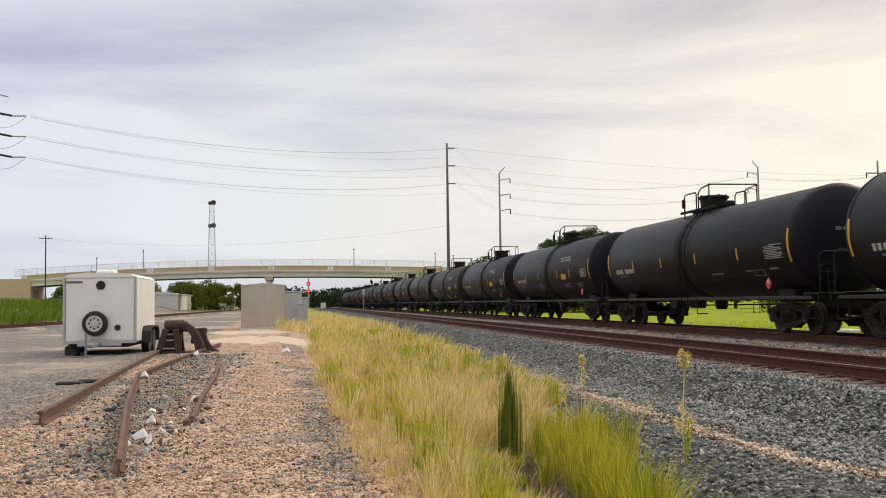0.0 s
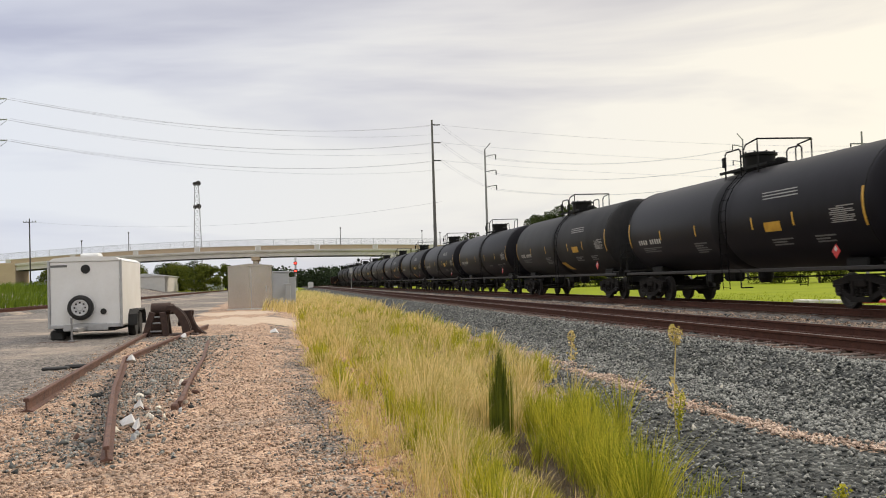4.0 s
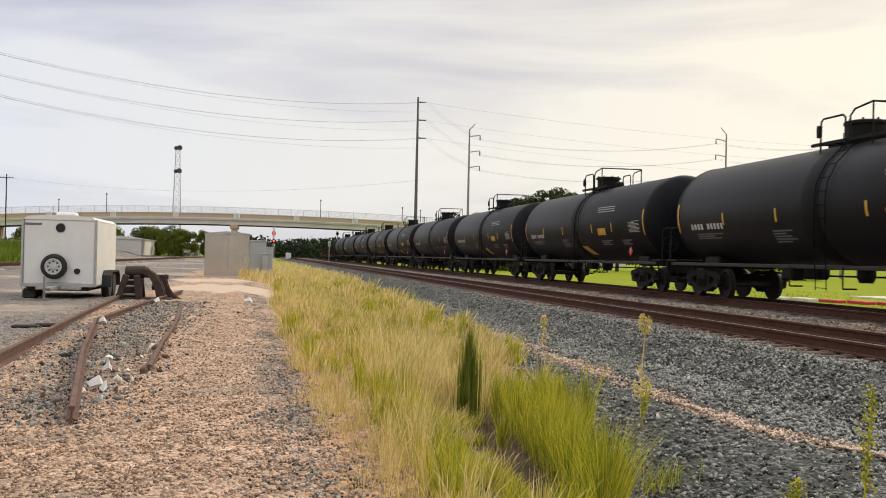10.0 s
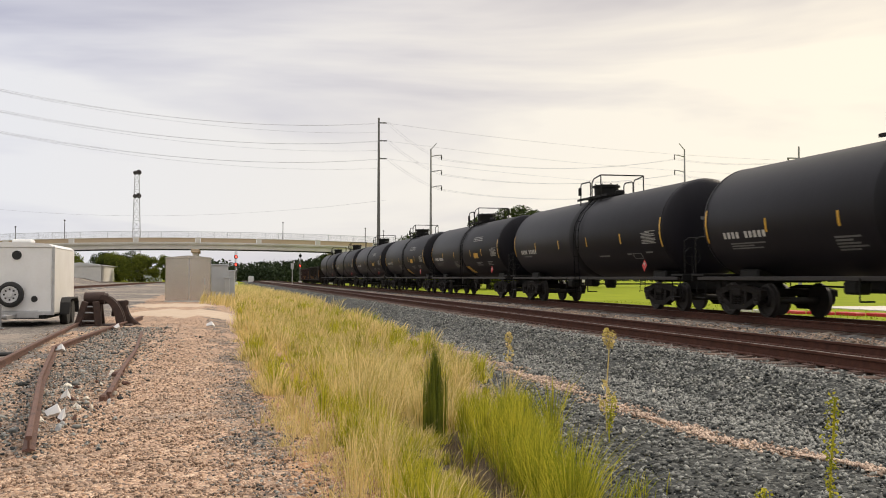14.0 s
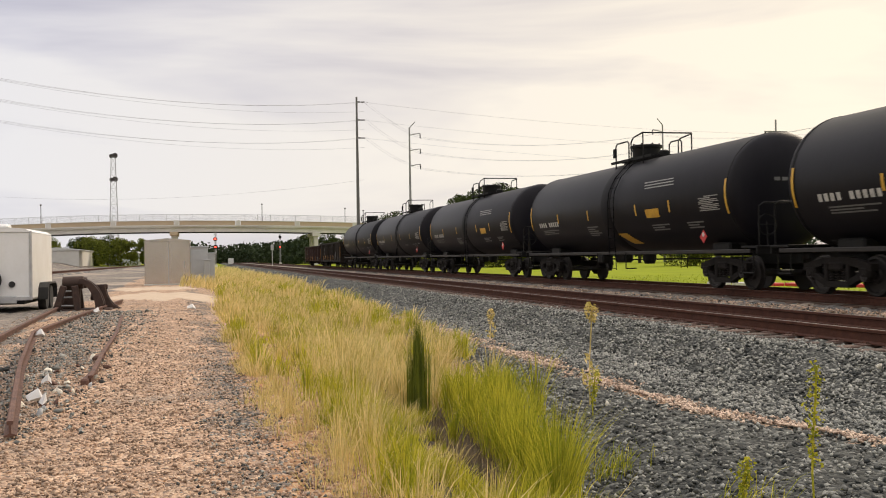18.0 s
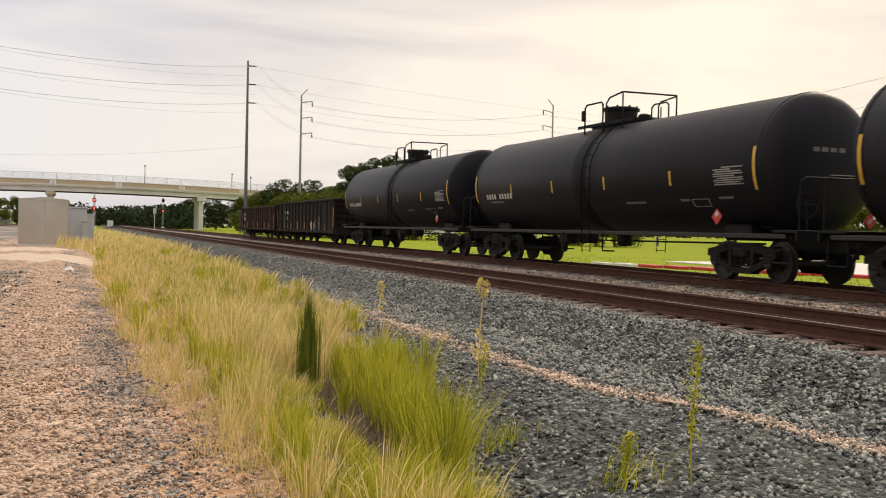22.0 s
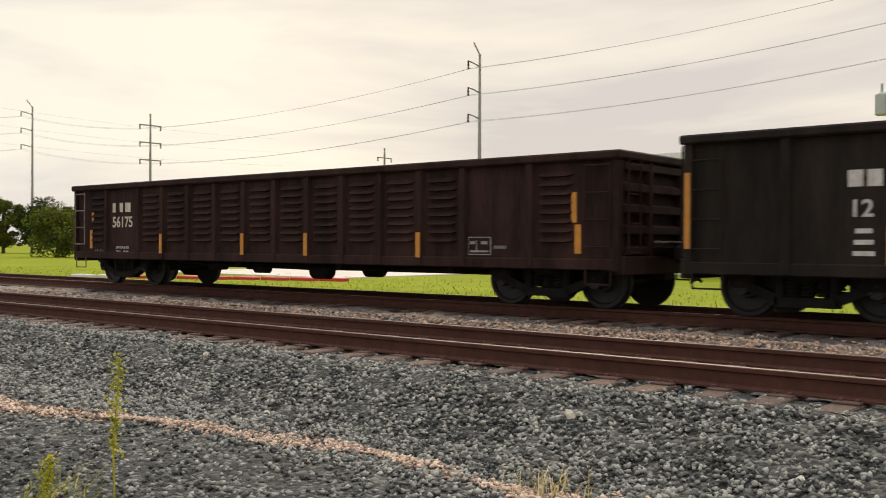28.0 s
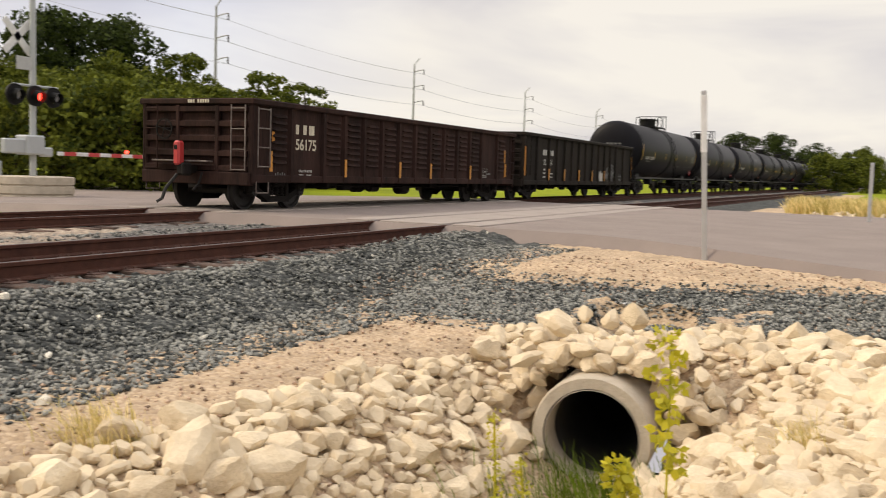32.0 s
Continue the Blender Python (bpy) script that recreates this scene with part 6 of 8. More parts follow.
def sand_spread(cx, cy, rx, ry, seed):
    r_ = random.Random(seed)
    ph = [r_.uniform(0, 6.28) for _ in range(4)]
    M = Mesh()
    n, rings = 72, 6
    for k in range(rings):
        f = 1 - k / rings
        for i in range(n):
            an = 2 * math.pi * i / n
            w = 1 + 0.22 * math.sin(2 * an + ph[0]) + 0.16 * math.sin(5 * an + ph[1]) + 0.10 * math.sin(9 * an + ph[2]) + r_.uniform(-0.05, 0.05)
            x, y = cx + rx * f * w * math.cos(an), cy + ry * f * w * math.sin(an)
            M.v.append((x, y, float(ground_z(x, y)) + (-0.03 if k == 0 else 0.012 + 0.008 * k + r_.uniform(-0.004, 0.004))))
    for k in range(rings - 1):
        for i in range(n):
            j2 = (i + 1) % n
            M.f.append((k * n + i, k * n + j2, (k + 1) * n + j2, (k + 1) * n + i))
    M.f.append(tuple((rings - 1) * n + i for i in range(n)))
    M.mi = [0] * len(M.f)
    solid("sand_heap", M, PINKTAN, "low uneven spread of pale sand on the lot", "sand", kind="stuff", smooth=True)


sand_spread(-1.4, 36.5, 1.9, 5.0, 3)
sand_spread(-2.3, 46.0, 1.6, 3.6, 8)


# ---- siding with its verge, left of the lot ----
side_track = thing("track_siding", "rusty siding track curving past the lot", "railway track", kind="structure")
SIDE = [(-21, 28), (-18.3, 45), (-16.6, 62), (-15.6, 80), (-15.0, 110), (-14.2, 150), (-13.0, 200), (-11.0, 260), (-14, 330)]
for s in (-1, 1):
    M = Mesh()
    sweep(M, RAILRING, SIDE, s * GAUGE / 2, 0.02)
    part("rail", M, [RUSTRAIL, RUSTRAIL], side_track)
M = Mesh()
sweep(M, [(-2.3, -0.4), (2.3, -0.4), (1.5, -0.14), (-1.5, -0.14)], SIDE, 0, 0.0)
part("bed", M, MIDDLE, side_track)
solid("culvert_wall", Mesh().box((-37, 92, 0.3), (9, 0.6, 1.5), 0.05), BLACKSTEEL, "dark low wall in the tall grass by the siding", "retaining wall")


def shed(x, y, w, d, h, rise, wallm, roofm, label, cat="building", rz=0.0, windows=(), ridge="x"):
    e = thing(cat.replace(" ", "_"), label, cat, pose(x, y, -0.6, 0, 0, rz))
    for s in (-1, 1):
        part("wall", Mesh().box((0, s * (d / 2 - 0.1), h / 2), (w, 0.2, h)), wallm, e)
        part("wall", Mesh().box((s * (w / 2 - 0.1), 0, h / 2), (0.2, d - 0.4, h)), wallm, e)
    if ridge == "x":
        part("roof", Mesh().prism([(-d / 2 - 0.3, h), (d / 2 + 0.3, h), (d / 2 + 0.3, h + 0.12), (0, h + rise + 0.12), (-d / 2 - 0.3, h + 0.12)], -w / 2 - 0.3, w / 2 + 0.3, "x"), roofm, e)
    else:
        part("roof", Mesh().prism([(-w / 2 - 0.3, h), (w / 2 + 0.3, h), (w / 2 + 0.3, h + 0.12), (0, h + rise + 0.12), (-w / 2 - 0.3, h + 0.12)], -d / 2 - 0.3, d / 2 + 0.3, "y"), roofm, e)
    for fx, fz, ww, wh in windows:
        wn_ = part("window", Mesh().box((-w / 2 - 0.02, fx, fz), (0.08, ww + 0.16, wh + 0.16), 0.02), SIGNWHITE, e)
        part("pane", Mesh().box((-w / 2 - 0.05, fx, fz), (0.06, ww, wh)), GLASSD, wn_)
    return e


gb = thing("metal_building", "grey lap-sided metal building with white trim and a single roof slope", "metal building", pose(46.5, 14.6, -0.6))
GW, GD, GH = 15.0, 20.0, 6.2


def roof_z(x):
    return GH - 0.187 * x


part("wall", Mesh().box((0.1, GD / 2, GH / 2), (0.2, GD, GH)), METALSIDE, gb)
part("wall", Mesh().prism([(0.2, 0), (GW, 0), (GW, roof_z(GW)), (0.2, roof_z(0.2))], 0, 0.2, "y"), METALSIDE, gb)
part("wall", Mesh().prism([(0.2, 0), (GW, 0), (GW, roof_z(GW)), (0.2, roof_z(0.2))], GD - 0.2, GD, "y"), METALSIDE, gb)
part("wall", Mesh().box((GW - 0.1, GD / 2, roof_z(GW) / 2), (0.2, GD - 0.4, roof_z(GW))), METALSIDE, gb)
part("roof", Mesh().prism([(-0.35, roof_z(-0.35)), (GW + 0.3, roof_z(GW + 0.3)), (GW + 0.3, roof_z(GW + 0.3) + 0.14), (-0.35, roof_z(-0.35) + 0.14)], -0.3, GD + 0.3, "y"), ROOFW, gb)
part("fascia", Mesh().box((-0.36, GD / 2, GH + 0.02), (0.05, GD + 0.6, 0.34), 0.01), SIGNWHITE, gb)
part("fascia", Mesh().prism([(-0.35, roof_z(-0.35) - 0.16), (GW, roof_z(GW) - 0.16), (GW, roof_z(GW) + 0.16), (-0.35, roof_z(-0.35) + 0.16)], -0.36, -0.30, "y"), SIGNWHITE, gb)
part("corner_trim", Mesh().box((0.02, 0.02, GH / 2), (0.22, 0.22, GH), 0.01), SIGNWHITE, gb)
part("base_trim", Mesh().box((-0.02, GD / 2, 0.10), (0.06, GD, 0.2), 0.01), SIGNWHITE, gb)
for i in range(24):
    z = 0.2 + i * 0.25
    part("siding_board", Mesh().prism([(0.0, z), (-0.035, z), (-0.008, z + 0.25), (0.0, z + 0.25)], 0.12, GD, "y"), METALSIDE, gb)
    x1 = min(GW, (GH - z - 0.27) / 0.187)
    if x1 > 0.6:
        part("siding_board", Mesh().prism([(0.0, z), (-0.035, z), (-0.008, z + 0.25), (0.0, z + 0.25)], 0.14, x1, "x"), METALSIDE, gb)
shed(79.0, 8.0, 8, 9, 5.0, 1.9, SIDINGW, ROOFG, "white two-storey timber house with a grey roof", "house", windows=((-2.3, 3.9, 0.9, 1.3), (2.0, 3.9, 0.9, 1.3), (-2.0, 1.6, 1.0, 1.4)))
bx, by = at(96.2, 92)
shed(bx, by, 10, 17, 4.6, 0.5, PINKWALL, ROOFG, "long faded pink single-storey building past the yard", "building", windows=((5.0, 2.2, 1.6, 1.3), (-4.0, 2.2, 1.6, 1.3)), ridge="y")
bx, by = at(106.8, 100)
shed(bx, by, 8, 6, 3.0, 1.3, PINKWALL, ROOFG, "small pink house among the trees", "house", windows=((-1.2, 1.6, 0.9, 1.1),))
fence = thing("panel_fence", "pale weathered panel fence round the pink building's yard", "fence")
for i in range(11):
    fx, fy = at(91.6 + i * 0.82, 74)
    part("fence_panel", Mesh().box((fx, fy, 0.30), (0.06, 1.0, 1.5), 0.01), SIDINGW if i % 4 else METALSIDE, fence)
    part("fence_post", Mesh().box((fx, fy + 0.53, 0.35), (0.10, 0.08, 1.9), 0.01), GALV, fence)
    part("fence_rail", Mesh().box((fx - 0.05, fy, 1.18), (0.06, 1.07, 0.10), 0.01), SIGNWHITE, fence)
shed(63.5, 13.0, 5, 6, 2.2, 0.7, METALSIDE, ROOFG, "low grey metal shed beside the street", "shed")
hx, hy = at(-7.2, 250)
shed(hx, hy, 9, 40, 4.2, 0.6, SIDINGW, ROOFW, "long white warehouse past the siding", "warehouse", 0, ridge="y")
hx, hy = at(-4.6, 300)
shed(hx, hy, 12, 14, 3.8, 0.6, GREYBOX, ROOFW, "pale grey depot building near the overpass", "depot", 0)
hx, hy = at(-13.2, 236)
shed(hx, hy, 14, 10, 3.0, 0.4, DARKPOLE, ROOFG, "dark low shed beside the bridge abutment", "shed", 0)


def parked_car(x, y, rz, paint, label):
    e = thing("parked_car", label, "car", pose(x, y, -0.55, 0, 0, rz))
    part("body", Mesh().prism([(-2.2, 0.3), (2.2, 0.3), (2.25, 0.7), (1.9, 0.85), (1.2, 0.92), (0.6, 1.40), (-1.1, 1.42), (-1.7, 0.98), (-2.2, 0.9)], -0.88, 0.88, "x"), paint, e)
    part("window_band", Mesh().prism([(1.05, 0.95), (0.58, 1.34), (-1.05, 1.36), (-1.5, 1.0)], -0.9, 0.9, "x"), GLASSD, e)
    for yy in (-1.4, 1.4):
        for s in (-1, 1):
            w = part("wheel", Mesh().cyl((s * 0.72, yy, 0.32), (s * 0.92, yy, 0.32), 0.32, n=16), RUBBER, e)
            part("hub", Mesh().cyl((s * 0.92, yy, 0.32), (s * 0.93, yy, 0.32), 0.19, n=12), STEELWHITE, w)


cx_, cy_ = at(42.3, 92)
parked_car(cx_, cy_, 30, CARRED, "red sedan parked on the far side of the lawn")
cx_, cy_ = at(78.6, 70)
parked_car(cx_, cy_, 0, SIGNBACK, "grey car parked by the side street")
cx_, cy_ = at(9.0, 246)
parked_car(cx_, cy_, 80, DARKPOLE, "dark car parked under the overpass")


# ---- crossing signals, signs and posts ----
def crossing_gate(x, y, rz):
    e = thing("crossing_signal", "level crossing signal with a lowered red and white gate", "crossing signal", pose(x, y, -0.35, 0, 0, rz))
    part("base_ring", Mesh().lathe([(0.0, 1.20), (0.22, 1.20), (0.24, 1.16), (0.27, 1.16), (0.29, 1.2), (0.50, 1.2), (0.52, 1.16), (0.55, 1.16), (0.57, 1.2), (0.78, 1.2), (0.80, 1.15), (0.80, 0.2)], "z", 32), CULV, e, "round concrete crash ring", True)
    part("mast", Mesh().cyl((0, 0, 0), (0, 0, 6.6), 0.10, 0.09, 12), GREYBOX, e, smooth=True)
    M = Mesh()
    for a in (45, -45):
        M.T = pose(-0.42, 0.16, 5.0, 0, a, 0)
        M.box((0, 0, 0), (1.35, 0.03, 0.23), 0.005)
        M.T = None
    cb = part("crossbuck", M, SIGNWHITE, e, "white crossbuck sign seen from behind")
    for a in (45, -45):
        for k in (-0.45, 0.45):
            Q = Mesh()
            Q.T = pose(-0.42, 0.182, 5.0, 0, a, 0)
            Q.box((k, 0, 0), (0.45, 0.006, 0.11))
            part("word_bar", Q, BLACKSTEEL, cb)
    part("light_bar", Mesh().tube([(-0.75, 0, 3.55), (0.95, 0, 3.55)], 0.04), GREYBOX, e)
    for k, (xx, lit) in enumerate(((-0.72, False), (0.05, True), (0.72, False))):
        h = part("lamp_head", Mesh().cyl((xx, -0.02, 3.25), (xx, -0.10, 3.25), 0.32, n=22).cyl((xx, 0.0, 3.25), (xx, 0.2, 3.25), 0.16, 0.1, 12), BLACKSTEEL, e)
        part("hood", Mesh().cyl((xx, -0.10, 3.26), (xx, -0.35, 3.22), 0.17, 0.16, 14, False), BLACKSTEEL, h)
        part("lens", Mesh().cyl((xx, -0.11, 3.25), (xx, -0.13, 3.25), 0.16, n=16), REDLAMP if lit else SIGNWHITE, h)
    part("sign_plate", Mesh().box((-0.3, -0.05, 4.2), (0.7, 0.03, 0.4), 0.02), SIGNBACK, e)
    part("mechanism", Mesh().box((-0.1, 0.0, 1.75), (0.7, 0.55, 0.6), 0.05).box((-0.75, -0.05, 1.7), (0.8, 0.25, 0.45), 0.04).box((0.35, -0.15, 1.55), (0.5, 0.16, 0.3), 0.05), GREYBOX, e)
    arm = part("gate_arm", Mesh().box((4.25, -0.22, 1.52), (7.0, 0.05, 0.12), 0.01), SIGNWHITE, e)
    for k in range(1, 14, 2):
        part("red_stripe", Mesh().box((0.75 + k * 0.5, -0.22, 1.52), (0.5, 0.058, 0.128), 0.004), GATERED, arm)
    for k in (6, 13):
        part("arm_lamp", Mesh().box((0.75 + k * 0.5, -0.22, 1.66), (0.16, 0.06, 0.1), 0.02), REDLAMP, e)
    part("service_box", Mesh().box((-1.05, 0.9, 0.65), (0.9, 0.6, 1.2), 0.04), GREYBOX, e)


crossing_gate(24.4, -22.0, -90)
e = thing("warning_sign", "diamond warning sign and plate on a post, seen from behind", "road sign", pose(23.1, -16.0, -0.5, 0, 0, -112))
part("post", Mesh().box((0, 0, 1.3), (0.06, 0.06, 2.7)), GALV, e)
Q = Mesh()
Q.T = pose(0, -0.05, 2.45, 0, 45, 0)
Q.box((0, 0, 0), (0.72, 0.01, 0.72), 0.003)
part("diamond_plate", Q, SIGNBACK, e)
part("lower_plate", Mesh().box((0, -0.05, 1.55), (0.55, 0.01, 0.5), 0.003), SIGNBACK, e)
e = thing("small_sign", "small white sign plate on a thin post by the street", "road sign", pose(29.4, -22.1, -0.5, 0, 0, -115))
part("post", Mesh().cyl((0, 0, 0), (0, 0, 2.0), 0.03, n=8), GALV, e)
part("plate", Mesh().box((0, -0.05, 1.75), (0.42, 0.012, 0.50), 0.004), SIGNWHITE, e)
e = thing("stop_sign", "red stop sign with a green street-name blade above", "road sign", pose(*at(115.9, 62), -0.6, 0, 0, -25))
part("post", Mesh().cyl((0, 0, 0), (0, 0, 3.3), 0.04, n=8), GALV, e)
Q = Mesh()
Q.T = pose(0, -0.06, 2.2)
Q.cyl((0, 0, 0), (0, -0.01, 0), 0.42, n=8)
part("octagon", Q, PLACARDRED, e)
part("street_blade", Mesh().box((0, -0.05, 3.15), (1.0, 0.02, 0.3), 0.01), mat("green_sign_sheet", (0.02, 0.22, 0.08), 0.5), e)
e = thing("marker_post", "leaning white plastic marker post by the street edge", "marker post", pose(2.86, -15.1, -0.34, 0, 3.0, 10) @ Matrix.Diagonal((0.7, 0.7, 1.22, 1)))
part("blade", Mesh().box((0, 0, 1.0), (0.11, 0.05, 2.3), 0.012), SIGNBACK, e)
part("sleeve", Mesh().box((0, 0, 1.75), (0.13, 0.06, 0.7), 0.012), SIGNWHITE, e)
solid("marker_post", Mesh().box((1.0, -30.2, 0.5), (0.1, 0.05, 2.2), 0.01), SIGNBACK, "slim grey marker post across the street", "marker post")


# ---- culvert ----
cul = thing("culvert_pipe", "round concrete culvert pipe opening below the rocks", "culvert", pose(2.49, -8.12, -1.16, 0, 0, 5), kind="structure")
M = Mesh()
M.lathe([(-0.0, 0.40), (0.03, 0.385), (-9.0, 0.385), (-9.0, 0.50), (0.0, 0.50), (0.03, 0.485), (0.03, 0.40)], "y", 44)
M.f = M.f[:-2]
M.mi = M.mi[:-2]
part("pipe", M, CULV, cul, smooth=True)
# the shade inside the pipe is put into a near-black lining
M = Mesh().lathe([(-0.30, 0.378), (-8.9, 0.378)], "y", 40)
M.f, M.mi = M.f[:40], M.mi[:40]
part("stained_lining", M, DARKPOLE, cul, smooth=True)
# added black disc, so that the pipe's depth stays dark
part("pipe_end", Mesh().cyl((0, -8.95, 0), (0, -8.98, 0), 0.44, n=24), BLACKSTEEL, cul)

# ---- trees ----
def leaf_cloud(rng, n, centre, radii, size, v, f):
    """Leaf clumps: small bent quads scattered through a ball of foliage, denser near its skin."""
    o = sum(len(a) for a in v)
    u = rng.normal(size=(n, 3))
    u /= np.linalg.norm(u, axis=1, keepdims=True)
    r = rng.uniform(0.25, 1.0, (n, 1)) ** 0.45
    c = np.array(centre) + u * r * np.array(radii)
    a, b = rng.normal(size=(n, 3)), rng.normal(size=(n, 3))
    a /= np.linalg.norm(a, axis=1, keepdims=True)
    b -= a * (a * b).sum(1, keepdims=True)
    b /= np.linalg.norm(b, axis=1, keepdims=True)
    s = size * rng.uniform(0.5, 1.2, (n, 1))
    w = s * rng.uniform(0.45, 0.8, (n, 1))
    q = np.stack([c - a * s, c + b * w, c + a * s, c - b * w], 1).reshape(-1, 3)
    v.append(q)
    k = np.arange(n) * 4 + o
    f.append(np.stack([k, k + 1, k + 2, k + 3], 1))


def cloud_mesh(name, v, f, material):
    V, F = np.concatenate(v), np.concatenate(f)
    me = bpy.data.meshes.new(name)
    me.vertices.add(len(V))
    me.vertices.foreach_set("co", V.ravel())
    w = F.shape[1]
    me.loops.add(F.size)
    me.loops.foreach_set("vertex_index", F.ravel())
    me.polygons.add(len(F))
    me.polygons.foreach_set("loop_start", np.arange(0, F.size, w))
    me.polygons.foreach_set("loop_total", np.full(len(F), w))
    me.materials.append(material)
    me.update()
    return me


def tree(seed, h, r, label, material=LEAF, n=10000, low=0.18, size=0.17, slim=False):
    rng = np.random.default_rng(seed)
    e = thing("tree", label, "tree", group="trees beyond the tracks")
    M = Mesh()
    M.cyl((0, 0, -0.3), (0.1, 0.05, h * 0.35), 0.035 * h, 0.024 * h, 9)
    tips = []
    for i in range(8):
        a, z0 = rng.uniform(0, 6.28), h * rng.uniform(0.2, 0.45)
        b = Vector((math.cos(a) * r * rng.uniform(0.35, 0.75), math.sin(a) * r * rng.uniform(0.35, 0.75), h * rng.uniform(0.45, 0.88)))
        M.cyl((0.05, 0, z0), tuple(b * 0.6 + Vector((0, 0, z0 * 0.4))), 0.014 * h, 0.009 * h, 6)
        M.cyl(tuple(b * 0.6 + Vector((0, 0, z0 * 0.4))), tuple(b), 0.009 * h, 0.003 * h, 5)
        tips.append(b)
    M.cyl((0.1, 0.05, h * 0.35), (0.15, -0.1, h * 0.9), 0.02 * h, 0.004 * h, 7)
    part("trunk", M, BARK, e)
    v, f = [], []
    k = 48
    for i in range(k):
        a = rng.uniform(0, 6.28)
        t = rng.uniform(low, 0.93)
        env = math.sin(math.pi * min(1, (t - low) / (1 - low) * 0.85 + 0.15)) ** 0.7
        d = r * env * rng.uniform(0.05, 1.0) ** 0.6 * 0.85
        rr = r * rng.uniform(0.15, 0.32) * (0.6 if slim else 1)
        leaf_cloud(rng, n // k, (d * math.cos(a), d * math.sin(a), h * t), (rr, rr, rr * 0.75), size, v, f)
    for b in tips:
        leaf_cloud(rng, n // 30, tuple(b), (r * 0.2, r * 0.2, r * 0.16), size, v, f)
    part("crown", cloud_mesh("crown", v, f, material), None, e)
    return e


TREES = [tree(11, 10, 5.0, "broad dark green tree behind the railway"), tree(12, 12, 5.6, "tall full dark green tree behind the poles"), tree(13, 9, 4.4, "rounded mid-green tree beyond the street", LEAF2),
         tree(14, 11, 3.8, "slender light green tree with open branches", LEAF2, 4200, 0.35, 0.16, True), tree(15, 4.5, 3.6, "low dense green shrub thicket", LEAF2, 8000, 0.03, 0.13)]
# kind, azimuth from the street corner, distance, height of the top in degrees, turn
GROVE = [(0, 11.0, 150, 2.9), (0, 12.9, 158, 2.9), (1, 15.6, 135, 4.0), (1, 17.3, 132, 4.5), (0, 18.9, 140, 3.6), (0, 21.0, 150, 2.9), (2, 23.0, 160, 2.5), (2, 14.2, 165, 2.6), (0, 10.0, 175, 2.0),
         (2, 25.6, 150, 2.5), (0, 27.4, 150, 2.7), (2, 29.5, 155, 2.4), (4, 28.4, 110, 1.9), (4, 30.8, 105, 1.6), (0, 37.6, 150, 2.9), (0, 40.5, 130, 2.8), (2, 42.5, 128, 2.9), (2, 44.6, 135, 2.5),
         (1, 60.5, 150, 4.0), (0, 63.5, 150, 4.2), (0, 75.0, 95, 5.0), (1, 77.8, 98, 5.8), (2, 80.2, 95, 4.8), (0, 83.2, 105, 4.6), (2, 87.0, 120, 3.6), (1, 89.4, 95, 5.6), (0, 91.4, 100, 4.6), (2, 97, 130, 2.9), (0, 100.5, 140, 3.0), (0, 103.4, 112, 3.0), (2, 104.8, 112, 2.6), (0, 106.4, 116, 3.2), (0, 108.0, 92, 4.6), (1, 109.6, 88, 6.0), (0, 111.2, 90, 5.2), (4, 72.5, 45.5, 0.9), (4, 104, 106, 1.6), (4, 108.5, 82, 1.8), (4, 110.4, 80, 2.0),
         (0, 113.2, 96, 4.6), (1, 115.6, 82, 5.2), (0, 117.6, 70, 6.2), (1, 119.4, 64, 7.6), (0, 121.2, 62, 7.8), (1, 122.8, 64, 6.6), (0, 124.2, 66, 5.4), (0, 125.8, 72, 4.4), (4, 128.0, 58, 2.8), (4, 117.0, 62, 2.6), (4, 118.8, 58, 2.8), (4, 120.6, 57, 3.0), (4, 122.4, 57, 3.0), (4, 124.2, 60, 2.8), (4, 126, 60, 2.6), (4, 115.2, 72, 2.0), (4, 113, 78, 1.8),
         (1, 133.0, 58, 8.6), (2, 131.0, 54, 5.4), (2, 135.3, 50, 6.0), (1, 136.0, 62, 8.4), (2, 138.0, 52, 5.4), (3, 139.6, 60, 6.6), (2, 140.8, 55, 4.8), (4, 131.0, 46, 3.8), (4, 133.6, 44, 4.2), (4, 136.6, 43, 4.4), (4, 139.4, 44, 3.8), (4, 127, 50, 3.0),
         (4, 9.6, 158, 1.7), (4, 11.2, 146, 1.8), (4, 12.7, 138, 1.9), (4, 14.2, 131, 2.0), (4, 15.7, 126, 2.1), (4, 17.3, 124, 2.1), (4, 19.0, 128, 2.0), (4, 176.5, 150, 1.6), (4, 178.5, 150, 1.5), (4, 180.5, 155, 1.5),
         (4, 142.0, 47, 3.0), (2, 143.2, 60, 4.4), (3, 144.4, 56, 5.8), (3, 146.6, 58, 5.2), (2, 146.0, 70, 3.8), (4, 148, 60, 2.4), (2, 150, 120, 2.6), (2, 165.5, 190, 2.0), (0, 169.5, 175, 2.5), (1, 171.6, 180, 2.9), (1, 173.6, 180, 2.9),
         (0, 175.6, 190, 2.4), (2, 178, 200, 2.1), (0, 181, 220, 2.0), (4, -4.5, 252, 1.25), (4, -6.0, 262, 1.35), (4, -8.4, 270, 1.35), (4, -10.6, 275, 1.3), (4, -12.6, 280, 1.3), (0, -5.2, 268, 1.6), (0, -6.6, 262, 1.5), (2, -9.6, 280, 1.5), (0, -11.5, 290, 1.5), (2, -3.2, 300, 1.3),
         (1, 6.0, 290, 1.5), (0, 7.4, 270, 1.6), (0, 8.8, 262, 1.7), (1, 10.4, 255, 1.9), (2, 12, 250, 2.0)]
seen = set()
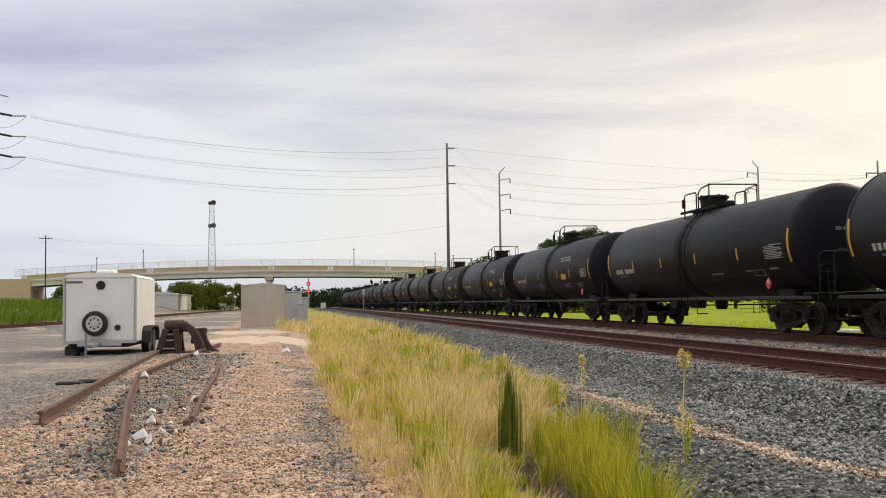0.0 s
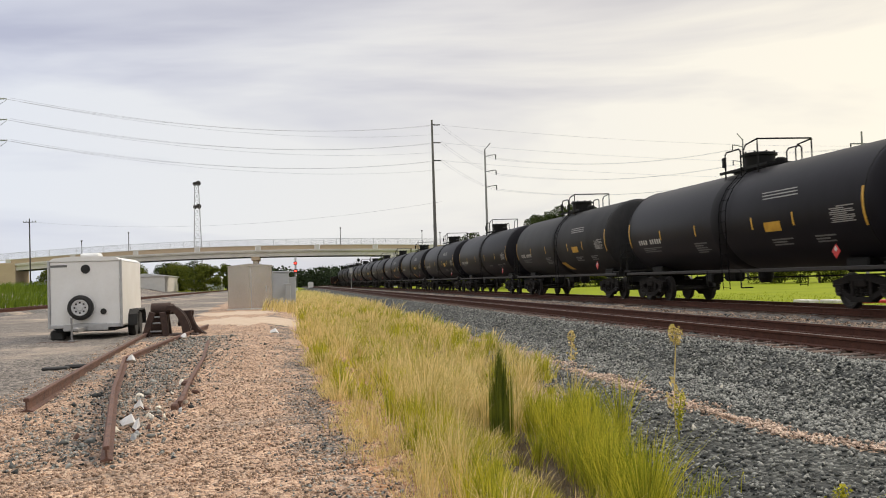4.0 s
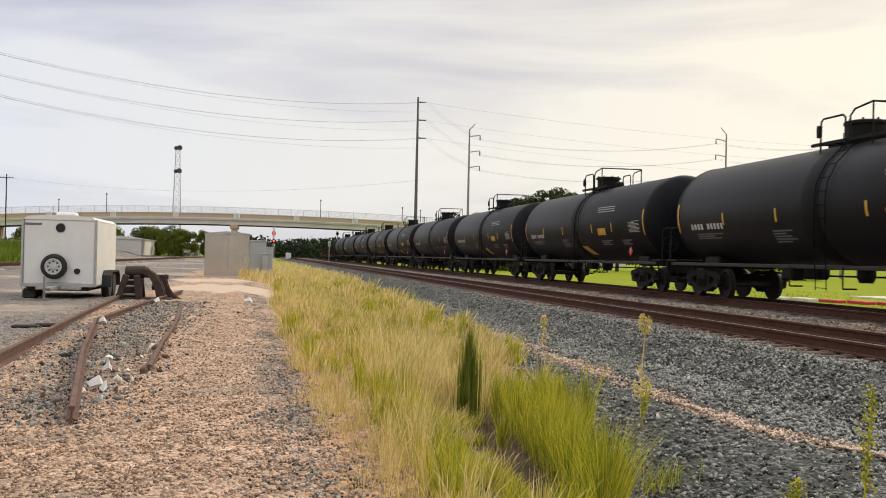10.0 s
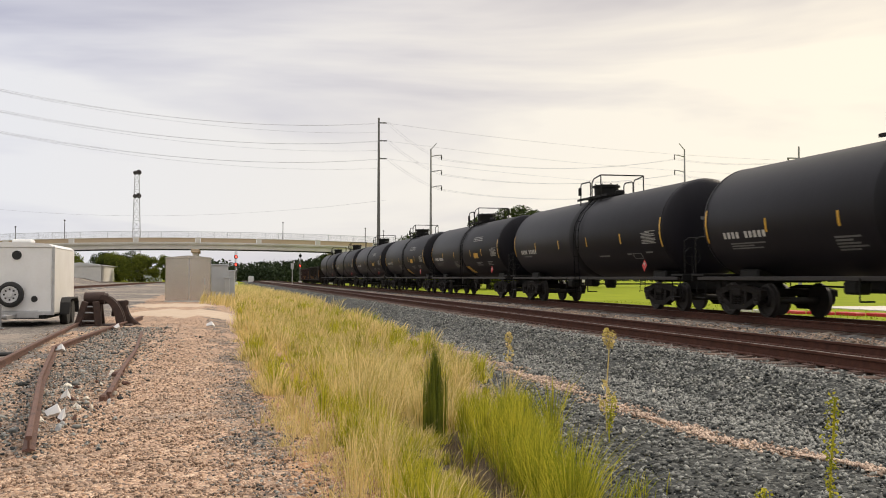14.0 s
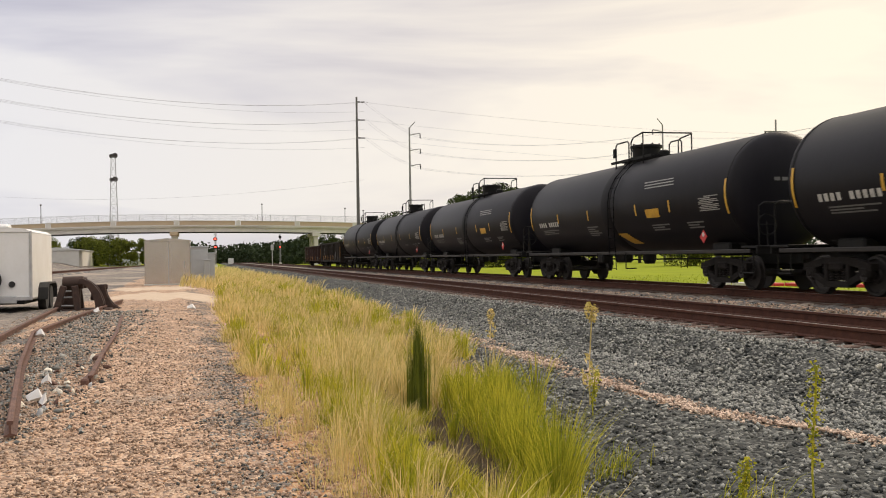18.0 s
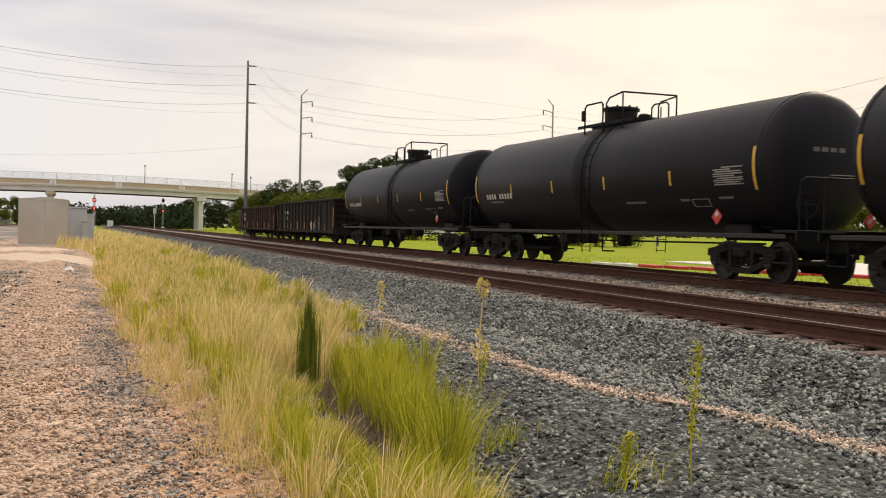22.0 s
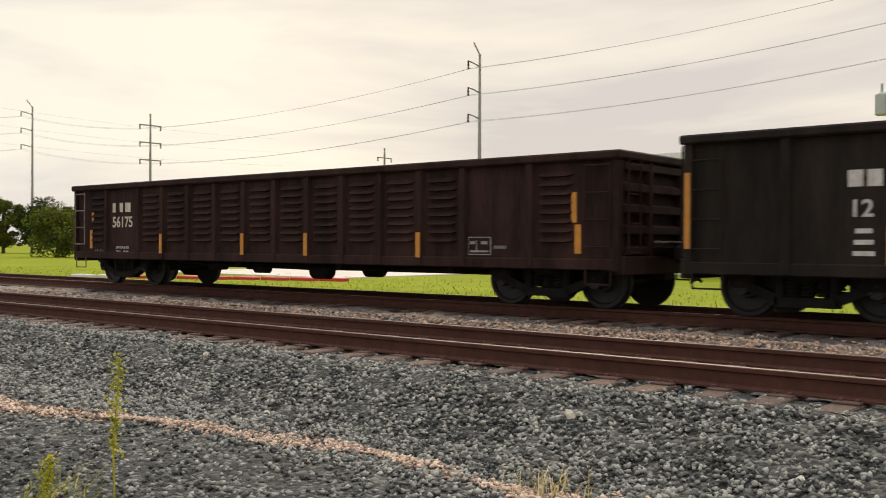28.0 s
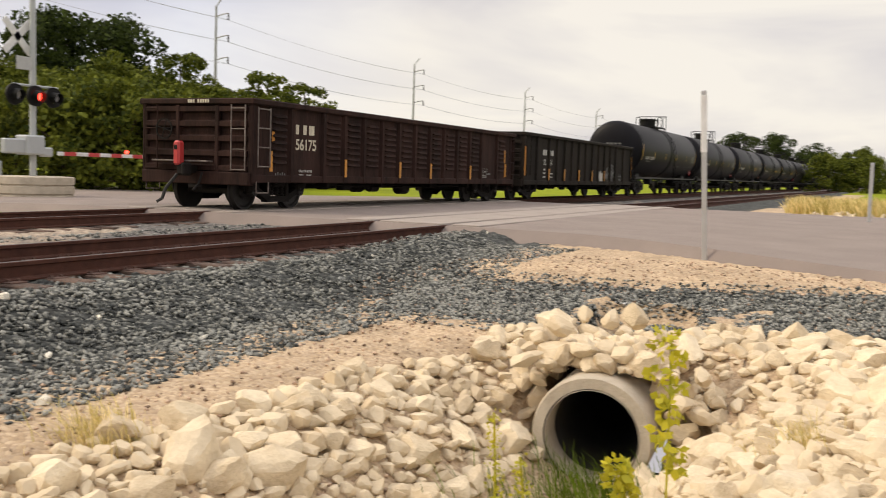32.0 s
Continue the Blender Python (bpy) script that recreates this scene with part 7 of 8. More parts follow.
for i, (k, az, d, el) in enumerate(GROVE):
    src = TREES[k]
    hh = {0: 10.0, 1: 12.0, 2: 9.0, 3: 11.0, 4: 4.5}[k] * 1.03
    want = d * math.tan(radians(el)) + 1.65
    x, y = at(az, d)
    ob = copy_thing(src, pose(0, 0, 0)) if k in seen else src
    seen.add(k)
    sc = want / hh
    ob.matrix_basis = pose(x, y, -0.6, 0, 0, 67 * i) @ Matrix.Diagonal((sc, sc, sc, 1))

rng = np.random.default_rng(5)
v, f = [], []
for i in range(1000):
    az = rng.uniform(0, 360)
    if -16 < (az if az < 180 else az - 360) < -2 and rng.uniform() < 0.35:
        continue
    d = rng.uniform(380, 460)
    h = rng.uniform(5.0, 8.0) * (1.25 if az < 8 or az > 352 else 1.0)
    if abs((az + 180) % 360 - 180 - 1.2) < 0.9:
        h *= 0.55
    leaf_cloud(rng, 70, (d * math.sin(radians(az)), d * math.cos(radians(az)), h * 0.40), (7.0, 7.0, h * 0.62), 1.05, v, f)
tagged(new("far_woods", cloud_mesh("far_woods", v, f, DISTANT)), "dark line of distant woods along the horizon", "woods", kind="stuff")
v, f = [], []
for i in range(46):
    t = i / 45
    for sgn, base in ((-1, -2.0), (1, 22.0)):
        y = 255 + 130 * t
        leaf_cloud(rng, 170, (base + sgn * 4 - (34 * t * t if sgn > 0 else -4 * t), y, 2.6), (4.0, 3.5, 3.8), 0.55, v, f)
tagged(new("track_woods", cloud_mesh("track_woods", v, f, DISTANT)), "dark woods lining the curve of the railway", "woods", kind="stuff")


# ---- ties and plates ----
TIE_ME = mesh_of("tie", Mesh().box((0, 0, -0.275), (2.62, 0.23, 0.18), 0.012), TIE)
pm = Mesh()
for s in (-1, 1):
    pm.box((s * GAUGE / 2, 0, -0.180), (0.36, 0.19, 0.016), 0.003)
    for dx in (-0.10, 0.10):
        for dy in (-0.06, 0.06):
            pm.box((s * GAUGE / 2 + dx, dy, -0.165), (0.03, 0.03, 0.03))
PLATE_ME = mesh_of("tie_plate", pm, PLATE)
rng = np.random.default_rng(8)
for trk, cx, count in ((near_track, XN, 148), (far_track, XF, 110)):
    for i in range(count):
        y = ROAD_N + 0.5 + i * 0.505
        ob = new("tie", TIE_ME)
        ob.parent = trk
        ob.matrix_local = pose(cx + rng.normal(0, 0.03), y + rng.normal(0, 0.015), rng.normal(0, 0.004), 0, 0, rng.normal(0, 0.8))
        if trk is near_track:
            ob = new("tie_plate", PLATE_ME)
            ob.parent = trk
            ob.matrix_local = pose(cx, y, 0)
    M = Mesh()
    for i in range(420):
        M.box((cx, ROAD_N + 0.5 + (count + i) * 0.505, -0.275), (2.62, 0.23, 0.18))
    for i in range(240):
        M.box((cx, ROAD_S - 1.0 - i * 0.505, -0.275), (2.62, 0.23, 0.18))
    tagged(part("far_ties", M, TIE, trk), kind="stuff")
for s in (-1, 1):
    y = 0.72 if s < 0 else 0.85
    M = Mesh()
    for side in (-1, 1):
        M.box((XN + s * GAUGE / 2 + side * 0.022, y, -0.10), (0.03, 0.60, 0.06), 0.008)
        for k in range(4):
            M.box((XN + s * GAUGE / 2 + side * 0.052, y - 0.24 + k * 0.16, -0.095), (0.02, 0.035, 0.035))
    part("joint_bar", M, RUSTRAIL, near_track)
part("joint_bar", Mesh().box((XN - GAUGE / 2 - 0.03, -2.35, -0.095), (0.035, 0.10, 0.10), 0.01), TIE, near_track)


# ---- loose stone ----
def stones(name, rng, xs, ys, zs, sizes, material, label, cat, sink=0.25):
    """Many small broken stones: squashed, jittered octahedra in one mesh."""
    n = len(xs)
    base = np.array([(1, 0, 0), (-1, 0, 0), (0, 1, 0), (0, -1, 0), (0, 0, 1), (0, 0, -1)], float)
    P = base[None] * rng.uniform(0.55, 1.25, (n, 6, 1)) + rng.normal(0, 0.22, (n, 6, 3))
    a = rng.uniform(0, 6.28, n)
    ca, sa = np.cos(a)[:, None], np.sin(a)[:, None]
    t = rng.uniform(-0.7, 0.7, n)
    ct, st = np.cos(t)[:, None], np.sin(t)[:, None]
    y1, z1 = P[..., 1] * ct - P[..., 2] * st, P[..., 1] * st + P[..., 2] * ct
    x2, y2 = P[..., 0] * ca - y1 * sa, P[..., 0] * sa + y1 * ca
    Q = np.stack([x2, y2, z1 * 0.8], -1) * (sizes[:, None, None] * 0.5)
    Q += np.stack([xs, ys, zs + sizes * 0.5 * (0.6 - sink)], -1)[:, None]
    tri = np.array([(0, 2, 4), (2, 1, 4), (1, 3, 4), (3, 0, 4), (2, 0, 5), (1, 2, 5), (3, 1, 5), (0, 3, 5)])
    F = (tri[None] + (np.arange(n) * 6)[:, None, None]).reshape(-1, 3)
    return tagged(new(name, cloud_mesh(name, [Q.reshape(-1, 3)], [F], material)), label, cat, kind="stuff")


def surf(x, y):
    over = np.where((np.abs(x - 2.49) < 1.0) & (y < -8.35) & (y > -11.15), -0.64 - 0.22 * ((x - 2.49) / 0.7) ** 2, -9)
    return np.maximum(np.maximum(ground_z(x, y), over), np.where((x > 4.6) & (x < 17.4), ballast_z(x, y), -9))


rng = np.random.default_rng(21)
n = 76000
y = np.concatenate([rng.uniform(-15.5, 14, int(n * 0.72)), 14 + rng.exponential(16, n - int(n * 0.72))])
x = rng.uniform(4.9, 7.35, n)
keep = ~((y < -9) & (x < 6.2) & (rng.uniform(size=n) < 0.55))
x, y = x[keep], y[keep]
stones("ballast_stones", rng, x, y, surf(x, y), rng.uniform(0.022, 0.064, len(x)), STONE, "loose dark grey ballast stones on the shoulder", "ballast")
n = 15000
x, y = rng.uniform(2.2, 5.3, n), rng.uniform(2.4, 22, n)
k = x > np.interp(y, [2, 6, 9.5, 15, 30], [2.2, 2.3, 3.1, 3.7, 4.2])
x, y = x[k], y[k]
n = len(x)
stones("ditch_stones", rng, x, y, surf(x, y), rng.uniform(0.022, 0.062, n), STONE, "scattered grey stones beside the ditch", "ballast")
n = 15000
x, y = rng.uniform(6.9, 12.4, n), rng.uniform(-16, 26, n)
k = (np.abs(np.abs(x - XN) - GAUGE / 2) > 0.13)
x, y = x[k], y[k]
stones("track_stones", rng, x, y, surf(x, y), rng.uniform(0.035, 0.075, len(x)), STONE, "dark stones between the rails and tracks", "ballast")
n = 42000
y = 4 + rng.exponential(7, n)
x = rng.uniform(-4.2, 1.3, n)
stones("path_pebbles", rng, x, y, surf(x, y), rng.uniform(0.014, 0.042, n), TANSTONE, "tan pebbles scattered over the gravel path", "gravel")
n = 4800
x, y = rng.normal(-2.25, 0.5, n), rng.uniform(9.0, 26, n)
stones("spilled_ballast", rng, x, y, surf(x, y), rng.uniform(0.02, 0.06, n) * (1 + (rng.uniform(size=n) > 0.97)), STONE, "dark ballast spilled between the scrap rails", "ballast")
n = 3200
y = 4.5 + rng.exponential(8, n)
x = 0.25 - 0.024 * (y - 9) + rng.normal(0, 0.26, n)
stones("path_edge_stones", rng, x, y, surf(x, y), rng.uniform(0.014, 0.04, n), STONE, "dark stones along the path edge", "gravel")
n = 7500
y = 2.7 + 22 * rng.uniform(0, 1, n) ** 1.3
x = np.interp(y, [3.2, 3.75, 4.9, 6.2, 7.4, 8.7, 11.5, 18.6, 25, 34], [5.05, 5.22, 5.27, 5.16, 4.88, 4.50, 4.55, 4.65, 4.75, 4.9]) + rng.normal(0, 1, n) * (0.085 + 0.007 * y) * (0.6 + 0.5 * np.sin(3.7 * y) * np.sin(1.3 * y + 1)) + 0.05 * np.sin(2.9 * y)
k = np.sin(2.1 * y + 6 * x) * np.sin(0.83 * y + 1) + rng.normal(0, 0.5, n) > -0.25
x, y = x[k], y[k]
n = len(x)
stones("tan_drift", rng, x, y, surf(x, y) + 0.02, rng.uniform(0.018, 0.05, n), PINKSTONE, "drift of tan pebbles at the ballast's foot", "gravel")
n = 7000
x, y = rng.uniform(-0.5, 6.6, n), rng.uniform(-14.5, -2.2, n)
k = x < 5.9 + 0.4 * np.sin(y)
x, y = x[k], y[k]
stones("sandy_pebbles", rng, x, y, surf(x, y), rng.uniform(0.012, 0.05, len(x)), TANSTONE, "pebbles strewn over pale sand by the ditch", "gravel")
n = 21000
x = rng.uniform(-2.6, 5.6, n)
y = -10.95 + 0.25 * np.clip(x - 2, -3, 1) + np.clip(rng.normal(0, 0.62, n), -1.5, 1.5)
stones("gravel_tongue", rng, x, y, surf(x, y), rng.uniform(0.025, 0.062, n), STONE, "tongue of dark ballast across the sand", "ballast")
n = 6000
x, y = 11.4 + rng.normal(0, 0.5, n), 2.5 + rng.exponential(12, n)
stones("median_pebbles", rng, x, y, surf(x, y), rng.uniform(0.03, 0.08, n), TANSTONE, "tan pebbles heaped between the tracks", "gravel")


# ---- rocks ----
def rock_mesh(seed, rough=0.34, fine=3):
    bm = bmesh.new()
    bmesh.ops.create_icosphere(bm, subdivisions=fine, radius=0.5)
    noise.seed_set(seed)
    for q in bm.verts:
        n_ = noise.noise(q.co * 2.2 + Vector((seed * 3.1, 0, 0))) * rough + noise.noise(q.co * 5 + Vector((0, seed, 0))) * rough * 0.4 + noise.noise(q.co * 11 + Vector((seed, 0, 0))) * rough * 0.12
        q.co *= 1 + n_
    # broken flat faces
    r_ = random.Random(seed)
    for _ in range(14):
        d = Vector((r_.gauss(0, 1), r_.gauss(0, 1), r_.gauss(0, 1))).normalized()
        lim = r_.uniform(0.25, 0.40)
        for q in bm.verts:
            e_ = q.co.dot(d) - lim
            if e_ > 0:
                q.co -= d * e_ * 0.95
    me = bpy.data.meshes.new("rock")
    bm.to_mesh(me)
    bm.free()
    me.materials.append(RIPRAP)
    me.polygons.foreach_set("use_smooth", [True] * len(me.polygons))
    me.set_sharp_from_angle(angle=radians(19))
    return me


ROCKS = [rock_mesh(i + 1) for i in range(11)]
CHIPS = [rock_mesh(i + 31, 0.30, 2) for i in range(6)]
riprap = thing("riprap", "bank of pale limestone rocks round the culvert", "rocks", kind="structure")
rr = random.Random(4)
placed = []


def rock_edge(x):
    return float(np.interp(x, [-2.5, 0.36, 2.26, 3.2, 3.65, 3.95, 4.15, 4.35], [-10.4, -10.3, -10.1, -9.9, -9.2, -8.0, -7.0, -4.6]))


def try_rock(x, y, s, gap=0.46):
    for a, b, c in placed:
        if (a - x) ** 2 + (b - y) ** 2 < (gap * (s + c) / 2) ** 2:
            return False
    placed.append((x, y, s))
    return True


spots = []
for lo, hi, tries in ((0.34, 0.46, 60), (0.22, 0.34, 900), (0.13, 0.22, 6000), (0.06, 0.13, 7000)):
    for _ in range(tries):
        x, y = rr.uniform(-2.2, 4.5), rr.uniform(-10.4, -1.8)
        if y < rock_edge(x) or x > 4.35 - 0.25 * rr.random() or (y > -3.2 and abs(x - 2.2) > 1.5):
            continue
        if (x - 0.3) ** 2 + (y + 0.4) ** 2 < 2.2 ** 2:
            continue
        if abs(x - 2.45) < 0.45 and -8.3 < y < -5.2:
            continue
        s = rr.uniform(lo, hi)
        if try_rock(x, y, s, 0.42):
            spots.append((x, y, s))
for k in range(34):
    a = radians(-25 + 230 * (k % 17) / 16.0)
    rad = 0.66 + 0.28 * (k // 17) + rr.uniform(-0.04, 0.04)
    spots.append((2.49 + rad * math.cos(a), -8.36 - 0.16 * (k // 17) - rr.uniform(0, 0.12), rr.uniform(0.20, 0.34), -1.16 + rad * math.sin(a)))
spots.sort(key=lambda q: -q[2])
rest = Mesh()
for i, (x, y, s, *zz) in enumerate(spots):
    z = zz[0] - s * 0.16 if zz else float(ground_z(x, y))
    if zz:
        pass
    elif abs(x - 2.49) < 0.62 and y < -8.1:
        z = max(z, -0.64)
    elif abs(x - 2.49) < 1.0 and y < -8.25:
        z = max(z, -0.65 - 0.22 * ((x - 2.49) / 0.7) ** 2)
    m = pose(x, y, z + s * 0.16, rr.uniform(-25, 25), rr.uniform(-25, 25), rr.uniform(0, 360)) @ Matrix.Diagonal((s * rr.uniform(0.9, 1.35), s * rr.uniform(0.75, 1.1), s * rr.uniform(0.6, 0.9), 1))
    me = ROCKS[i % len(ROCKS)] if i < 300 else CHIPS[i % len(CHIPS)]
    if i < 300:
        ob = new("rock", me)
        ob.parent = riprap
        ob.matrix_local = m
    else:
        rest.put([tuple(m @ q.co) for q in me.vertices], [tuple(p.vertices) for p in me.polygons])
tagged(part("small_rocks", rest, RIPRAP, riprap), kind="stuff")
bank = sheet("culvert_bank", np.arange(1.45, 3.55, 0.1), np.arange(-11.2, -8.6, 0.1), lambda x, y: np.maximum(ground_z(x, y), -0.65 - 0.22 * ((x - 2.49) / 0.7) ** 2) + 0.01, lambda x, y: np.zeros(x.shape), [SANDY], 0.015)
tagged(bank, "sandy bank over the culvert pipe", "bank", kind="structure")

for i, (x, y, s) in enumerate(((7.0, -6.2, 0.15), (5.73, -7.2, 0.09), (5.05, -4.85, 0.16), (6.45, -6.7, 0.10), (5.34, -3.22, 0.13), (5.65, -1.9, 0.10), (5.12, -2.62, 0.20), (5.4, -4.62, 0.09), (6.5, -0.6, 0.11), (6.14, 0.54, 0.17), (6.55, 3.9, 0.16), (6.5, 5.25, 0.10), (6.75, 8.8, 0.14), (6.0, -2.0, 0.16),
                             (5.75, -3.45, 0.17), (6.9, -15.4, 0.13), (6.7, -15.9, 0.11), (6.0, -5.75, 0.11), (5.7, -3.4, 0.14), (6.6, -11.7, 0.09), (7.0, -3.4, 0.14), (6.9, -2.7, 0.09), (5.6, 12.2, 0.09), (3.9, 9.3, 0.1), (6.2, 2.0, 0.08), (5.9, 6.7, 0.08), (6.6, 11.5, 0.09))):
    ob = new("pale_stone", ROCKS[i % len(ROCKS)].copy())
    ob.data.materials.clear()
    ob.data.materials.append(PALESTONE)
    ob.matrix_world = pose(x, y, float(surf(x, y)) + s * 0.25, 20 * i, 13 * i, 50 * i) @ Matrix.Diagonal((s * 0.8, s * 0.6, s * 0.5, 1))
    tagged(ob, "pale limestone lump lying on dark ballast", "stone", "pale stones on the ballast")


rubble = random.Random(12)
for i in range(34):
    x, y = rubble.gauss(-1.95, 0.28), rubble.uniform(10.2, 15.5)
    s = rubble.uniform(0.05, 0.14)
    pale = i % 3 == 0
    ob = new("rubble_lump", CHIPS[i % len(CHIPS)].copy())
    ob.data.materials.clear()
    ob.data.materials.append(PALESTONE if pale else GREYBOX if i % 5 == 0 else OLDRAIL)
    ob.matrix_world = pose(x, y, float(surf(x, y)) + s * 0.18, 20 * i, 13 * i, 50 * i) @ Matrix.Diagonal((s * 1.2, s * 0.8, s * 0.55, 1))
    tagged(ob, "pale lump of broken stone among the scrap rails" if pale else "dark lump of broken rubble among the scrap rails", "rubble", "rubble among the scrap rails")
for i in range(26):
    x, y = rubble.gauss(2.0, 0.7), rubble.gauss(-35.2, 0.7)
    s = rubble.uniform(0.15, 0.45)
    ob = new("pale_stone", CHIPS[i % len(CHIPS)])
    ob.matrix_world = pose(x, y, float(surf(x, y)) + s * 0.2, 20 * i, 13 * i, 50 * i) @ Matrix.Diagonal((s * 1.3, s * 0.9, s * 0.5, 1))
    tagged(ob, "pale broken stone heaped past the street edge", "stone", "pale stones past the street")


# ---- grass and weeds ----
RUSH = (2.2, 10.6, 1.16)

def blades(name, rng, x, y, z, h, w, lean, material, label, cat="grass", kind="stuff", head=0.0):
    n = len(x)
    a = rng.uniform(0, 6.28, n)
    d = np.stack([np.cos(a), np.sin(a), 0 * a], -1)
    p = np.stack([-np.sin(a), np.cos(a), 0 * a], -1)
    b = np.stack([x, y, z - 0.03], -1)
    # most stems lean away from the prevailing wind
    L = (lean * rng.uniform(0.2, 1.3, n))[:, None] * (d * 0.7 + np.array([0.55, 0.1, 0]))
    up = np.array([0, 0, 1.0])
    H, Wd = h[:, None], w[:, None]
    pts = []
    for t, ww in ((0, 1.0), (0.4, 0.85), (0.75, 0.6 + head)):
        c = b + up * H * t + L * H * t * t
        pts += [c - p * Wd * ww * 0.5, c + p * Wd * ww * 0.5]
    pts.append(b + up * H * (1 - 0.18 * lean) + L * H)
    V = np.stack(pts, 1).reshape(-1, 3)
    k = (np.arange(n) * 7)[:, None]
    F = np.concatenate([k + np.array([0, 1, 3]), k + np.array([0, 3, 2]), k + np.array([2, 3, 5]), k + np.array([2, 5, 4]), k + np.array([4, 5, 6])])
    return tagged(new(name, cloud_mesh(name, [V], [F], material)), label, cat, kind=kind)


def verge_points(rng, n, y0=4.3, y1=75.0):
    u = rng.uniform(0, 1, n)
    y = y0 * (y1 / y0) ** u
    lo = np.interp(y, [4.3, 5.2, 7.4, 10.6, 15.5, 28, 48, 75], [1.20, 1.02, 0.78, 0.70, 0.62, 0.50, 0.6, 0.8])
    hi = np.interp(y, [4.3, 6.0, 7.0, 9.5, 12, 15.5, 24.6, 48, 75], [1.75, 2.10, 2.35, 3.05, 3.55, 3.95, 4.45, 4.9, 5.4])
    t = np.clip(rng.normal(0.5, 0.26, n), 0, 1)
    x = lo + (hi - lo) * t + rng.normal(0, 0.06, n)
    patch = 0.5 + 0.5 * np.sin(1.7 * x + 0.9 * y) * np.sin(0.6 * y - 1.9 * x + 1)
    return x, y, t, patch


def tufts(name, rng, cx, cy, spread, count, hmean, width, material, label, lean=0.6, head=0.0, wind=0.16):
    """Blades that fan out from tuft centres, each tuft with a height of its own."""
    m = len(cx)
    idx = np.repeat(np.arange(m), count)
    n = len(idx)
    a, q = rng.uniform(0, 6.28, n), np.abs(rng.normal(0, 1, n))
    ox, oy = np.cos(a) * q * spread[idx], np.sin(a) * q * spread[idx]
    x, y = cx[idx] + ox, cy[idx] + oy
    h = hmean[idx] * rng.uniform(0.45, 1.15, n)
    z = surf(x, y) - 0.03
    d = np.stack([np.cos(a) * np.minimum(q, 1.6) + wind * 2, np.sin(a) * np.minimum(q, 1.6), 0 * a], -1) * (lean * rng.uniform(0.15, 0.75, n))[:, None]
    p = np.stack([-np.sin(a + 1.0), np.cos(a + 1.0), 0 * a], -1)
    b = np.stack([x, y, z], -1)
    H, Wd = h[:, None], (width * np.clip(y / 8.0, 1, 6))[:, None]
    up = np.array([0, 0, 1.0])
    pts = []
    for t, ww in ((0, 1.0), (0.4, 0.85), (0.75, 0.55 + head)):
        c = b + up * H * (t - 0.12 * t * t) + d * H * t * t
        pts += [c - p * Wd * ww * 0.5, c + p * Wd * ww * 0.5]
    pts.append(b + up * H * 0.86 + d * H * 1.05)
    V = np.stack(pts, 1).reshape(-1, 3)
    k = (np.arange(n) * 7)[:, None]
    F = np.concatenate([k + np.array([0, 1, 3]), k + np.array([0, 3, 2]), k + np.array([2, 3, 5]), k + np.array([2, 5, 4]), k + np.array([4, 5, 6])])
    return tagged(new(name, cloud_mesh(name, [V], [F], material)), label, "grass", kind="stuff")


rng = np.random.default_rng(31)


def trodden(x, y):
    """Grass stays low on the path side of the ditch's open bottom and round the rushes."""
    g = 2.04 + 0.08 * (y - 7)
    low = (x > g - 0.75) & (x < g + 0.12) & (y > 5.2) & (y < 10.9)
    return np.where(low, 0.42, 1.0)


def bare_gap(x, y):
    """The open bottom of the ditch beside the rushes."""
    return (np.abs(x - 2.04 - 0.08 * (y - 7)) < 0.20) & (y < 10.3) & (y > 5.6)


x, y, t, pt_ = verge_points(rng, 1150)
green = (pt_ > 0.42) | (t > 0.75) | ((t < 0.25) & (y > 16)) | (y < 9.0)
k = green & ~bare_gap(x, y) & ~((t < 0.10) & (y < 13))
tufts("green_grass", rng, x[k], y[k], rng.uniform(0.02, 0.07, k.sum()) * np.clip(y[k] / 12, 1, 3), 56, rng.uniform(0.20, 0.58, k.sum()) * (0.7 + 0.45 * pt_[k]) * trodden(x[k], y[k]), 0.0062, BLADE, "lush green grass tussocks in the ditch", 0.55, 0.0, 0.10)
n = 52
y = rng.uniform(5.9, 10.6, n)
x = 2.25 + 0.19 * (y - 6.6) + rng.normal(0, 1, n) * (0.06 + 0.045 * (y - 5.9))
tufts("bright_tussocks", rng, x, y, rng.uniform(0.02, 0.05, n), 110, rng.uniform(0.42, 0.88, n), 0.0068, BLADE, "bright green grass tussocks leaning over the ditch", 0.5, 0.0, 0.05)
x, y, t, pt_ = verge_points(rng, 1250)
k = ~bare_gap(x, y) & ((t < 0.80) | (y > 12)) & ((pt_ < 0.62) | (rng.uniform(size=len(x)) < 0.5)) & ((y > 9.0) | (rng.uniform(size=len(x)) < 0.6))
tufts("straw_grass", rng, x[k], y[k], rng.uniform(0.03, 0.09, k.sum()) * np.clip(y[k] / 12, 1, 3), 44, rng.uniform(0.22, 0.70, k.sum()) * (1.1 - 0.35 * pt_[k]) * trodden(x[k], y[k]), 0.0036, STRAW, "tall seeding straw-coloured grass in the ditch", 0.55, 0.9, 0.14)
n = 70
y = rng.uniform(8.0, 15.0, n)
x = rng.uniform(1.1, 2.0, n) + 0.10 * (y - 8)
k = trodden(x, y) > 0.9
x, y = x[k], y[k]
n = len(x)
tufts("feathery_grass", rng, x, y, np.full(n, 0.10), 26, rng.uniform(0.55, 0.95, n), 0.0026, STRAW, "tall feathery seed stems above the grass", 0.42, 2.2, 0.20)
n = 120
y = rng.uniform(5.8, 10.0, n)
x = 2.04 + 0.08 * (y - 7) + rng.normal(0, 0.12, n)
